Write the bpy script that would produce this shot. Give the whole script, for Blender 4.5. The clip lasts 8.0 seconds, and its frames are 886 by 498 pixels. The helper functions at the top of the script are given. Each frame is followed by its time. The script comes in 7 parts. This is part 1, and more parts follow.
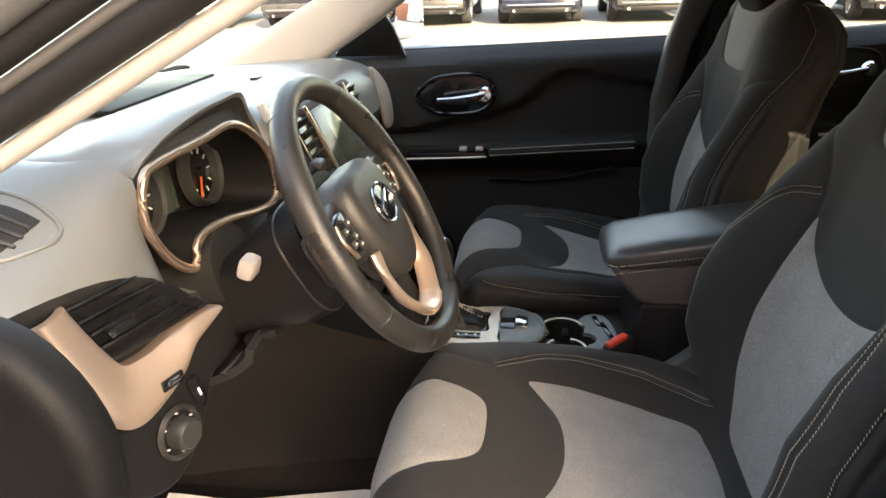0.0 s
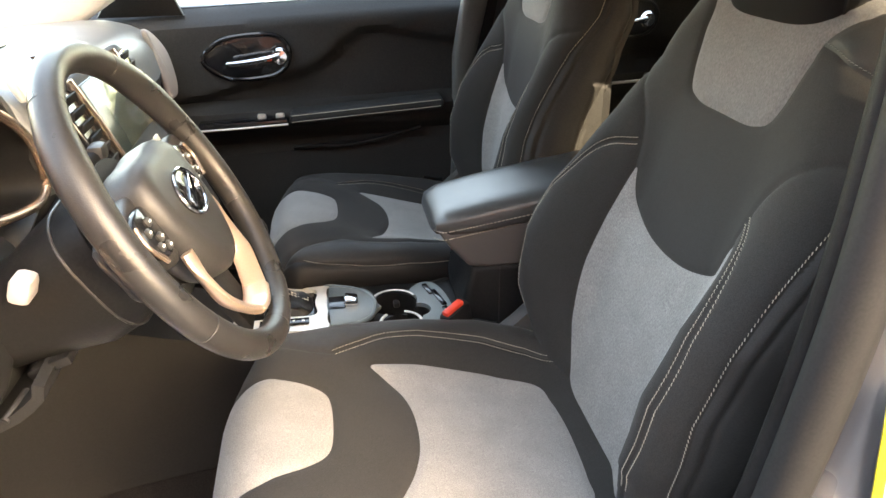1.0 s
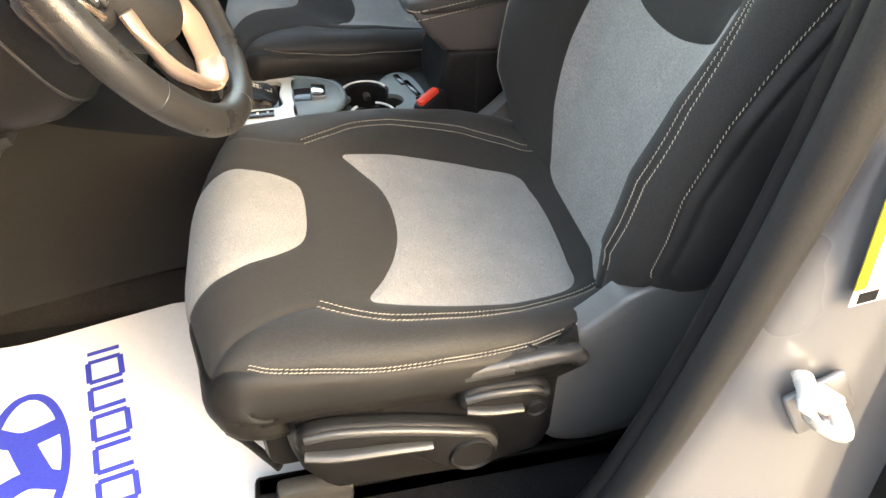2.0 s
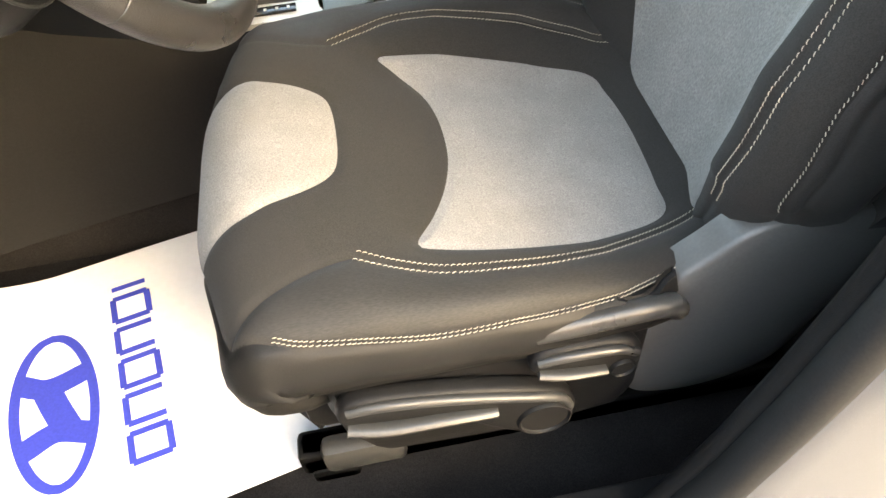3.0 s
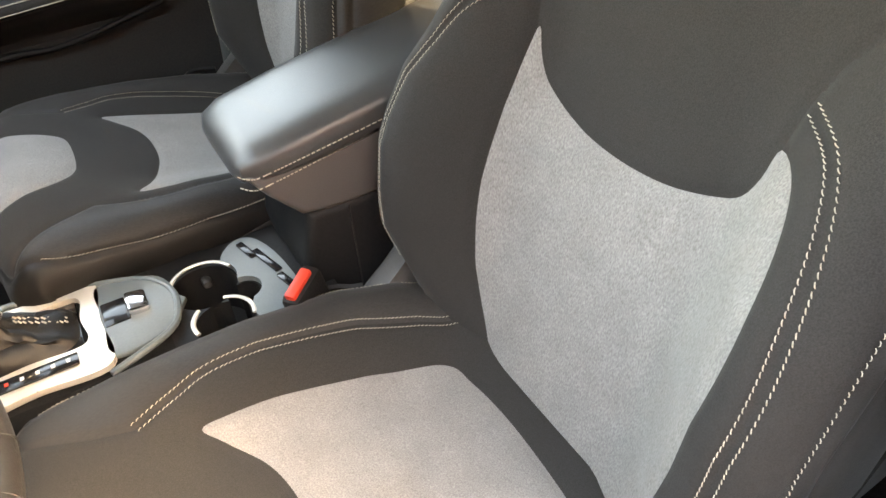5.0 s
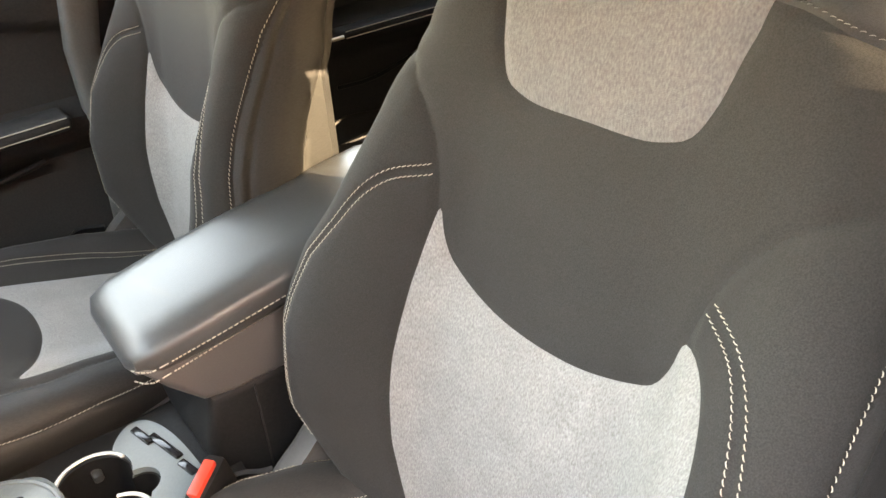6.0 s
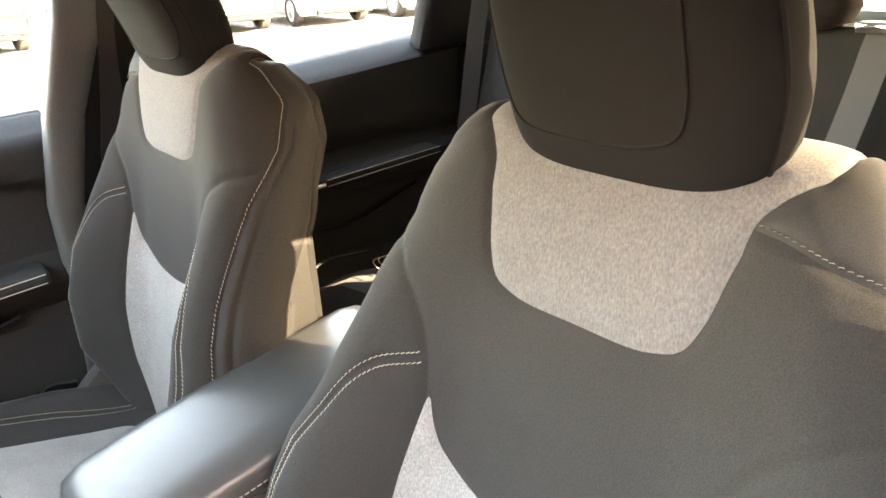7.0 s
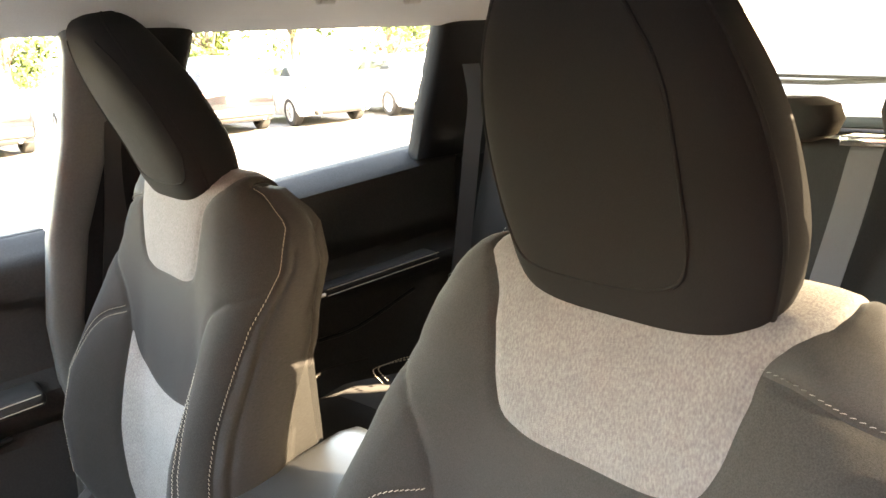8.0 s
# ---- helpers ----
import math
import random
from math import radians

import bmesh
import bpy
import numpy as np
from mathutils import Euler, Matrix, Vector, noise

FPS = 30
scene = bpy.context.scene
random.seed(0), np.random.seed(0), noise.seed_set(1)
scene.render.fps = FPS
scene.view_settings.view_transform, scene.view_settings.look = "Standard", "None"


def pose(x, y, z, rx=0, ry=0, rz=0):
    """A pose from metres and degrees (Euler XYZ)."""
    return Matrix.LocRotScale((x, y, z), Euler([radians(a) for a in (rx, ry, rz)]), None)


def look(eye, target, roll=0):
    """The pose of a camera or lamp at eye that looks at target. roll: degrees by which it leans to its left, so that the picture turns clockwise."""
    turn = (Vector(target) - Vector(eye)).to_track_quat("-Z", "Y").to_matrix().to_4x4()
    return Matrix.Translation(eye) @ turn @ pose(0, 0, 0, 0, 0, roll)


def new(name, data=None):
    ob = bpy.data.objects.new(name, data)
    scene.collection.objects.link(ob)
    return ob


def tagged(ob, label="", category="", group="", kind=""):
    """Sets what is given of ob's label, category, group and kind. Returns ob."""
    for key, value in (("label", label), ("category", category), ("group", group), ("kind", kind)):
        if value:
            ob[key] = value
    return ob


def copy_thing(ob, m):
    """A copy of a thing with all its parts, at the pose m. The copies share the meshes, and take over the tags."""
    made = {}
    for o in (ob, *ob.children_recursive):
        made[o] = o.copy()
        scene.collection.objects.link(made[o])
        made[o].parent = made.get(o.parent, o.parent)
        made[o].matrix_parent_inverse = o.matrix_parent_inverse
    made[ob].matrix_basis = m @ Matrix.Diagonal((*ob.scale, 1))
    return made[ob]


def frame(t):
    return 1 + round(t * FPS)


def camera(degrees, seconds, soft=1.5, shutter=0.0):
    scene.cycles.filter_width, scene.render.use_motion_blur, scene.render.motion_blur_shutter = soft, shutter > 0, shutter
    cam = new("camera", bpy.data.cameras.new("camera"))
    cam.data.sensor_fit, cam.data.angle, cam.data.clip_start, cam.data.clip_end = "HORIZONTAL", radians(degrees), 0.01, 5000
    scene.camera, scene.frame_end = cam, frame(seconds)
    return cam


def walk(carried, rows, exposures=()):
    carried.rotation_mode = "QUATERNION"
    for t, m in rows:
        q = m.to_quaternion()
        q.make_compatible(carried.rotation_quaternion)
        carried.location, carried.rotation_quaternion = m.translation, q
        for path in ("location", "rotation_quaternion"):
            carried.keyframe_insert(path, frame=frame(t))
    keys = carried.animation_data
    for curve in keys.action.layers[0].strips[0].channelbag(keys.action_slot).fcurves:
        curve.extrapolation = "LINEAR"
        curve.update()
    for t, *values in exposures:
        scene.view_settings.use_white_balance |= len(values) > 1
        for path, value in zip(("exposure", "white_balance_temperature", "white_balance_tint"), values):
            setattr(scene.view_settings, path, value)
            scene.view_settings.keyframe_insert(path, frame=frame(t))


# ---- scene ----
cam = camera(63.6, 8.0)
PATH = [
    (0, (-0.297, -1.231, 1.413), (-0.555, 0.602, 0.655), -1.8),
    (0.3, (-0.321, -1.193, 1.416), (-0.362, 0.659, 0.663), -1.6),
    (0.5, (-0.333, -1.175, 1.409), (-0.289, 0.663, 0.621), -1.0),
    (0.8, (-0.336, -1.155, 1.400), (-0.161, 0.651, 0.558), -1.1),
    (1, (-0.336, -1.143, 1.402), (-0.049, 0.634, 0.532), -0.7),
    (1.2, (-0.333, -1.141, 1.397), (0.000, 0.613, 0.494), -0.2),
    (1.5, (-0.335, -1.134, 1.373), (0.015, 0.515, 0.298), -0.0),
    (1.7, (-0.335, -1.132, 1.357), (0.004, 0.458, 0.191), 0.0),
    (2, (-0.342, -1.119, 1.335), (-0.025, 0.374, 0.042), 0.1),
    (2.2, (-0.347, -1.095, 1.316), (0.004, 0.324, -0.048), 0.4),
    (3.3, (-0.315, -0.929, 1.258), (-0.218, 0.367, -0.262), -7.0),
    (3.5, (-0.309, -0.903, 1.263), (-0.153, 0.417, -0.232), -6.3),
    (3.7, (-0.308, -0.874, 1.269), (-0.069, 0.460, -0.203), -6.4),
    (4, (-0.316, -0.826, 1.281), (0.081, 0.517, -0.147), -5.4),
    (4.3, (-0.315, -0.790, 1.287), (0.174, 0.567, -0.098), -5.1),
    (4.5, (-0.309, -0.773, 1.288), (0.25, 0.588, -0.066), -4.8),
    (4.7, (-0.297, -0.759, 1.298), (0.318, 0.613, -0.021), -4.8),
    (5.8, (-0.266, -0.7, 1.361), (0.71, 0.668, 0.276), -3.7),
    (6, (-0.257, -0.695, 1.371), (0.772, 0.669, 0.331), -3.1),
    (6.2, (-0.250, -0.690, 1.388), (0.821, 0.678, 0.397), -3.5),
    (6.5, (-0.248, -0.68, 1.41), (0.869, 0.701, 0.49), -3.4),
    (6.8, (-0.244, -0.670, 1.423), (0.923, 0.725, 0.591), -2.8),
    (7, (-0.243, -0.665, 1.435), (0.935, 0.755, 0.665), -2.7),
    (7.3, (-0.240, -0.660, 1.448), (0.951, 0.802, 0.782), -2.2),
    (7.5, (-0.238, -0.658, 1.456), (0.954, 0.821, 0.832), -2.7),
    (8, (-0.239, -0.655, 1.471), (1.009, 0.815, 0.939), -3.4),
]
walk(cam, [(t, look(eye, target, roll)) for t, eye, target, roll in PATH],
     exposures=[(0, 3.62, 10000, 13), (0.5, 4.22, 10200, 12), (1, 4.65, 10200, 13), (2, 4.62, 9900, 8), (3.5, 4.58, 10200, 7), (4, 4.85, 10200, 9), (4.5, 5.05, 11200, 13), (6, 5.70, 13000, 17), (6.5, 5.80, 12100, 16), (7, 6.0, 11300, 16), (7.5, 5.98, 11300, 16), (8, 5.8, 11200, 16)])

# ---- world, sun, exposure ----
world = bpy.data.worlds.new("world")
scene.world = world
world.use_nodes = True
wn = world.node_tree
sky = wn.nodes.new("ShaderNodeTexSky")
sky.sky_type = 'NISHITA'
sky.sun_disc = False
sky.dust_density = 1.4
SUN = Vector((0.50, -1.0, 0.56)).normalized()
sky.sun_elevation = math.asin(SUN.z)
sky.sun_rotation = math.atan2(SUN.x, SUN.y)
wn.links.new(sky.outputs[0], wn.nodes["Background"].inputs[0])
wn.nodes["Background"].inputs[1].default_value = 0.15
sun_data = bpy.data.lights.new("sun", 'SUN')
sun_data.energy = 2.4
sun_data.angle = radians(0.45)
sun_data.color = (1.0, 0.96, 0.91)
sun = new("sun", sun_data)
sun.matrix_world = look((0, 0, 20), Vector((0, 0, 20)) - SUN)


# ---- materials ----
def material(name, colour, rough=0.6, metal=0.0, grain=None, relief=None, spots=None, spec=0.5, sheen=0.0, coat=0.0, random_tone=0.0):
    """colour varied by grain (scale, amount), stains by spots (scale, amount), fine relief (scale, height in metres)."""
    m = bpy.data.materials.new(name)
    m.use_nodes = True
    t = m.node_tree
    b = t.nodes["Principled BSDF"]
    b.inputs["Roughness"].default_value = rough
    b.inputs["Metallic"].default_value = metal
    b.inputs["Specular IOR Level"].default_value = spec
    b.inputs["Sheen Weight"].default_value = sheen
    b.inputs["Coat Weight"].default_value = coat
    co = t.nodes.new("ShaderNodeTexCoord").outputs["Object"]
    out = None
    rgb = t.nodes.new("ShaderNodeRGB")
    rgb.outputs[0].default_value = (*colour, 1)
    out = rgb.outputs[0]
    for spec_ in (grain, spots):
        if not spec_:
            continue
        stretch = spec_[2] if len(spec_) > 2 else (1, 1, 1)
        mp = t.nodes.new("ShaderNodeMapping")
        mp.inputs["Scale"].default_value = stretch
        t.links.new(co, mp.inputs[0])
        n = t.nodes.new("ShaderNodeTexNoise")
        n.inputs["Scale"].default_value = spec_[0]
        n.inputs["Detail"].default_value = 4
        t.links.new(mp.outputs[0], n.inputs["Vector"])
        mr = t.nodes.new("ShaderNodeMapRange")
        mr.inputs[1].default_value, mr.inputs[2].default_value = 0.3, 0.7
        mr.inputs[3].default_value, mr.inputs[4].default_value = 1 - spec_[1], 1 + spec_[1]
        t.links.new(n.outputs[0], mr.inputs[0])
        mix = t.nodes.new("ShaderNodeMix")
        mix.data_type, mix.blend_type = 'RGBA', 'MULTIPLY'
        mix.inputs[0].default_value = 1
        t.links.new(out, mix.inputs[6])
        t.links.new(mr.outputs[0], mix.inputs[7])
        out = mix.outputs[2]
        if spec_ is spots:
            rr = t.nodes.new("ShaderNodeMapRange")
            rr.inputs[1].default_value, rr.inputs[2].default_value = 0.3, 0.7
            rr.inputs[3].default_value, rr.inputs[4].default_value = max(rough - 0.08, 0.02), min(rough + 0.08, 1)
            t.links.new(n.outputs[0], rr.inputs[0])
            t.links.new(rr.outputs[0], b.inputs["Roughness"])
    if random_tone:
        oi = t.nodes.new("ShaderNodeObjectInfo")
        mr = t.nodes.new("ShaderNodeMapRange")
        mr.inputs[3].default_value, mr.inputs[4].default_value = 1 - random_tone, 1 + random_tone
        t.links.new(oi.outputs["Random"], mr.inputs[0])
        mix = t.nodes.new("ShaderNodeMix")
        mix.data_type, mix.blend_type = 'RGBA', 'MULTIPLY'
        mix.inputs[0].default_value = 1
        t.links.new(out, mix.inputs[6])
        t.links.new(mr.outputs[0], mix.inputs[7])
        out = mix.outputs[2]
    t.links.new(out, b.inputs["Base Color"])
    if relief:
        kind = relief[2] if len(relief) > 2 else "noise"
        if kind == "cells":
            n = t.nodes.new("ShaderNodeTexVoronoi")
        else:
            n = t.nodes.new("ShaderNodeTexNoise")
            n.inputs["Detail"].default_value = 3
        n.inputs["Scale"].default_value = relief[0]
        t.links.new(co, n.inputs["Vector"])
        bump = t.nodes.new("ShaderNodeBump")
        bump.inputs["Strength"].default_value = 0.8
        bump.inputs["Distance"].default_value = relief[1]
        t.links.new(n.outputs[0], bump.inputs["Height"])
        t.links.new(bump.outputs[0], b.inputs["Normal"])
    return m


def glass(name, tint, rough=0.0):
    m = bpy.data.materials.new(name)
    m.use_nodes = True
    t = m.node_tree
    t.nodes.remove(t.nodes["Principled BSDF"])
    clear = t.nodes.new("ShaderNodeBsdfTransparent")
    clear.inputs[0].default_value = (*tint, 1)
    gloss = t.nodes.new("ShaderNodeBsdfGlossy")
    gloss.inputs["Roughness"].default_value = rough
    mix = t.nodes.new("ShaderNodeMixShader")
    mix.inputs[0].default_value = 0.035
    t.links.new(clear.outputs[0], mix.inputs[1])
    t.links.new(gloss.outputs[0], mix.inputs[2])
    t.links.new(mix.outputs[0], t.nodes["Material Output"].inputs[0])
    return m


BLACK_CLOTH = material("black_knit", (0.029, 0.0278, 0.0265), 0.85, grain=(900, 0.25), spots=(9, 0.10), relief=(1600, 0.0003), spec=0.08, sheen=0.06)
# Same knit as the seats, darkened: the headrests' shade is in the colour.
HEAD_SHADED = material("black_knit_shaded", (0.0135, 0.0134, 0.0134), 0.9, grain=(1200, 0.15), spots=(7, 0.08), relief=(1800, 0.0002), spec=0.08)
# Black knit of the skirt, darker: its shadow is put into the colour.
SKIRT_SHADED = material("black_knit_skirt_shade", (0.013, 0.0125, 0.012), 0.5, grain=(700, 0.2), spots=(9, 0.1), relief=(1200, 0.0002), spec=0.2)
SIDE_CLOTH = material("ribbed_knit", (0.026, 0.0248, 0.0238), 0.58, grain=(1100, 0.25, (0.2, 1, 1)), spots=(11, 0.10), relief=(1500, 0.0002), spec=0.2, sheen=0.05)
GREY_CLOTH = material("grey_melange", (0.205, 0.198, 0.190), 0.9, grain=(750, 0.30, (1, 1, 0.34)), spots=(26, 0.08), relief=(1300, 0.0004), spec=0.2, sheen=0.15)
# Darker copy of the grey melange: shading of the upper inserts in its colour.
GREY_SHADED = material("grey_melange_shaded", (0.132, 0.127, 0.124), 0.9, grain=(600, 0.24, (1, 1, 0.42)), spots=(60, 0.07), relief=(1000, 0.0006), spec=0.15, sheen=0.1)
GREYTHREAD = material("grey_thread", (0.13, 0.125, 0.12), 0.7, grain=(600, 0.2))
THREAD = material("thread", (0.40, 0.36, 0.29), 0.7, grain=(600, 0.2))
DASH = material("dash_vinyl", (0.138, 0.142, 0.138), 0.36, grain=(500, 0.05), spots=(5, 0.04), relief=(1100, 0.0001, "cells"))
DOORSKIN = material("door_vinyl", (0.031, 0.0318, 0.032), 0.62, grain=(300, 0.15), spots=(6, 0.12), relief=(900, 0.0002, "cells"), spec=0.12)
PLASTIC = material("black_plastic", (0.011, 0.011, 0.0113), 0.47, grain=(300, 0.2), spots=(7, 0.15), relief=(1100, 0.0002, "cells"), spec=0.15)
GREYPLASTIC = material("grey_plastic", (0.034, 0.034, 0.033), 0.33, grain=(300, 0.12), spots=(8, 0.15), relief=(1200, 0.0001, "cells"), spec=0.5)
COVERGREY = material("cover_grey", (0.082, 0.081, 0.079), 0.34, grain=(300, 0.08), spots=(3, 0.04), relief=(1200, 0.0001, "cells"))
STALKGREY = material("stalk_grey", (0.34, 0.31, 0.29), 0.4, spots=(30, 0.1))
VENTBLACK = material("vent_black", (0.009, 0.009, 0.009), 0.3, spots=(20, 0.15), spec=0.35)
TRAYGREY = material("tray_grey", (0.112, 0.132, 0.132), 0.36, grain=(300, 0.06), spots=(9, 0.06), relief=(1200, 0.0001, "cells"))
TUNNEL = material("tunnel_vinyl", (0.0125, 0.0123, 0.0122), 0.7, grain=(300, 0.15), spots=(5, 0.12), relief=(900, 0.00025, "cells"), spec=0.1)
GLOSSBLACK = material("gloss_black", (0.012, 0.012, 0.013), 0.12, spots=(12, 0.2))
HUBSKIN = material("airbag_vinyl", (0.026, 0.0252, 0.025), 0.42, grain=(300, 0.15), spots=(6, 0.1), relief=(1100, 0.0002, "cells"))
LEATHER = material("wheel_leather", (0.024, 0.0225, 0.0215), 0.33, grain=(600, 0.2), spots=(20, 0.15), relief=(1100, 0.0002, "cells"))
BOOTSKIN = material("boot_leather", (0.0085, 0.0085, 0.0088), 0.42, grain=(600, 0.2), spots=(40, 0.2), relief=(900, 0.0003, "cells"), spec=0.3)
VINYL = material("armrest_vinyl", (0.050, 0.051, 0.051), 0.30, grain=(500, 0.06), relief=(1000, 0.00012, "cells"))
BRONZE = material("bronze_trim", (0.70, 0.53, 0.42), 0.36, 0.75, grain=(500, 0.04))
BEZEL = material("dark_bronze", (0.45, 0.325, 0.25), 0.25, 0.8, grain=(500, 0.04))
CHROME = material("chrome", (0.75, 0.75, 0.76), 0.12, 1.0, spots=(20, 0.06))
SATIN = material("satin_silver", (0.60, 0.56, 0.49), 0.34, 0.35, spots=(15, 0.06))
BEIGE = material("headliner_cloth", (0.48, 0.46, 0.43), 0.9, grain=(700, 0.1), spots=(5, 0.05), relief=(900, 0.0004))
CARPET = material("carpet", (0.016, 0.015, 0.015), 0.98, grain=(700, 0.5), spots=(12, 0.25), relief=(900, 0.003), spec=0.1)
PAPER = material("paper", (0.82, 0.82, 0.82), 0.75, grain=(90, 0.02), spots=(5, 0.03), relief=(35, 0.0012))
INK = material("blue_ink", (0.035, 0.055, 0.42), 0.6, grain=(300, 0.12))
PAINT = material("grey_paint", (0.165, 0.165, 0.168), 0.32, 0.25, grain=(2500, 0.15), spots=(2.5, 0.04), coat=0.5)
PILLARBLACK = material("pillar_black", (0.011, 0.011, 0.0115), 0.75, grain=(300, 0.15), spots=(4, 0.1), relief=(900, 0.0002, "cells"), spec=0.08)
# Paler grey for the pillar's front edge: light on it put into colour.
PILLAR_LIT = material("pillar_lit_edge", (0.085, 0.092, 0.090), 0.5, grain=(300, 0.1), spots=(4, 0.06), relief=(900, 0.0002, "cells"), spec=0.35)
# Paler copy of armrest_vinyl: light on the lid side put into its colour.
VINYL_LIT = material("armrest_vinyl_lit", (0.088, 0.080, 0.077), 0.45, grain=(500, 0.06), spots=(6, 0.05), relief=(1000, 0.00012, "cells"))
SCREENGLASS = glass("windscreen_glass", (0.925, 0.945, 0.935))
STRIKER = material("pale_striker", (0.50, 0.50, 0.48), 0.3, 0.3, spots=(30, 0.15))
RUBBER = material("seal_rubber", (0.017, 0.017, 0.017), 0.6, grain=(400, 0.2), spec=0.25)
RED = material("red_button", (0.62, 0.05, 0.03), 0.4, spots=(40, 0.1))
GREYWEB = material("grey_webbing", (0.085, 0.088, 0.092), 0.6, grain=(900, 0.2, (1, 6, 1)), relief=(900, 0.0004))
WEB = material("belt_webbing", (0.016, 0.016, 0.016), 0.7, grain=(900, 0.25, (1, 6, 1)), relief=(900, 0.0005))
SCREEN = material("screen", (0.05, 0.06, 0.05), 0.15, spots=(10, 0.1))
ORANGE = material("needle", (0.9, 0.12, 0.02), 0.5, spots=(50, 0.1))
WHITE = material("white_print", (0.75, 0.75, 0.72), 0.6, spots=(60, 0.1))
YELLOW = material("yellow_print", (0.75, 0.62, 0.03), 0.6, spots=(60, 0.1))
ASPHALT = material("asphalt", (0.155, 0.155, 0.155), 0.9, grain=(60, 0.25), spots=(0.6, 0.18), relief=(160, 0.004))
CLEAR = glass("clear_glass", (0.965, 0.98, 0.972))
TINTED = glass("tinted_glass", (0.50, 0.51, 0.50))
MIRROR = material("mirror_glass", (0.85, 0.86, 0.86), 0.02, 1.0)


# ---- mesh helpers ----
def part(name, bm, mat, parent=None, label="", smooth=True, sharp=38):
    """Links a bmesh as one mesh object under a thing or a part."""
    me = bpy.data.meshes.new(name)
    if smooth:
        for f in bm.faces:
            f.smooth = True
        for e in bm.edges:
            if len(e.link_faces) == 2 and e.calc_face_angle(0) > radians(sharp):
                e.smooth = False
    bm.to_mesh(me)
    bm.free()
    me.materials.append(mat)
    ob = new(name, me)
    if parent:
        ob.parent = parent
    if label:
        ob["label"] = label
    return ob


def thing(name, label, category, group="", kind=""):
    return tagged(new(name), label, category, group, kind)


def box(size, at=(0, 0, 0), bevel=0.004, turn=None, seg=2):
    bm = bmesh.new()
    bmesh.ops.create_cube(bm, size=1, matrix=Matrix.Diagonal((*size, 1)))
    if bevel:
        bmesh.ops.bevel(bm, geom=bm.edges[:], offset=min(bevel, min(size) * 0.45), segments=seg, profile=0.5, affect='EDGES')
    m = Matrix.Translation(at)
    if turn is not None:
        m = m @ turn.to_4x4()
    bm.transform(m)
    return bm


def slab(outline, thick, m=None, bevel=0.003, seg=2):
    """A flat closed outline in x, y drawn out along z by thick, edges bevelled, laid at m."""
    bm = bmesh.new()
    vs = [bm.verts.new((x, y, 0)) for x, y in outline]
    f = bm.faces.new(vs)
    f.normal_update()
    if f.normal.z > 0:
        f.normal_flip()
    r = bmesh.ops.extrude_face_region(bm, geom=[f])
    bmesh.ops.translate(bm, verts=[v for v in r["geom"] if isinstance(v, bmesh.types.BMVert)], vec=(0, 0, thick))
    bmesh.ops.recalc_face_normals(bm, faces=bm.faces)
    if bevel:
        caps = [e for e in bm.edges if all(abs(v.co.z - e.verts[0].co.z) < 1e-6 for v in e.verts)]
        bmesh.ops.bevel(bm, geom=caps, offset=bevel, segments=seg, profile=0.5, affect='EDGES')
    if m is not None:
        bm.transform(m)
    return bm


def smooth_line(pts, step, closed=False):
    """A Catmull-Rom line through pts, in points about step apart."""
    p = [Vector(q) for q in pts]
    n = len(p)
    out = []
    for i in range(n if closed else n - 1):
        a = p[(i - 1) % n] if closed or i else p[0] * 2 - p[1]
        b, c = p[i], p[(i + 1) % n]
        d = p[(i + 2) % n] if closed or i + 2 < n else c * 2 - b
        k = max(1, int(round((c - b).length / step)))
        for j in range(k):
            u = j / k
            out.append(0.5 * (2 * b + (c - a) * u + (2 * a - 5 * b + 4 * c - d) * u * u + (3 * b - a - 3 * c + d) * u ** 3))
    if not closed:
        out.append(p[-1])
    return out


def tube(pts, r, closed=False, sides=10, squash=None, up=None):
    """A round bar along points; r a number or one for each point; squash: (along side, along up)."""
    p = [Vector(q) for q in pts]
    n = len(p)
    bm = bmesh.new()
    rings = []
    ref = Vector(up) if up else Vector((0.13, 0.21, 0.97))
    sx, sy = squash or (1, 1)
    for i in range(n):
        a, b = (p[(i - 1) % n], p[(i + 1) % n]) if closed else (p[max(i - 1, 0)], p[min(i + 1, n - 1)])
        t = (b - a).normalized()
        s = t.cross(ref)
        s = s.normalized() if s.length > 1e-6 else t.orthogonal().normalized()
        u = s.cross(t).normalized()
        ri = r[i] if isinstance(r, (list, tuple)) else r
        rings.append([bm.verts.new(p[i] + ri * (sx * math.cos(w) * s + sy * math.sin(w) * u)) for w in (2 * math.pi * k / sides for k in range(sides))])
    for i in range(n if closed else n - 1):
        A, B = rings[i], rings[(i + 1) % n]
        for k in range(sides):
            bm.faces.new((A[k], A[(k + 1) % sides], B[(k + 1) % sides], B[k]))
    if not closed:
        bm.faces.new(rings[0][::-1])
        bm.faces.new(rings[-1])
    bmesh.ops.recalc_face_normals(bm, faces=bm.faces)
    return bm


def loft(sections, closed_ring=True, caps=True):
    """A skin over rings of equally many points."""
    bm = bmesh.new()
    rows = [[bm.verts.new(q) for q in s] for s in sections]
    n = len(rows[0])
    for A, B in zip(rows, rows[1:]):
        for k in range(n if closed_ring else n - 1):
            bm.faces.new((A[k], A[(k + 1) % n], B[(k + 1) % n], B[k]))
    if caps and closed_ring:
        bm.faces.new(rows[0][::-1])
        bm.faces.new(rows[-1])
    bmesh.ops.recalc_face_normals(bm, faces=bm.faces)
    return bm


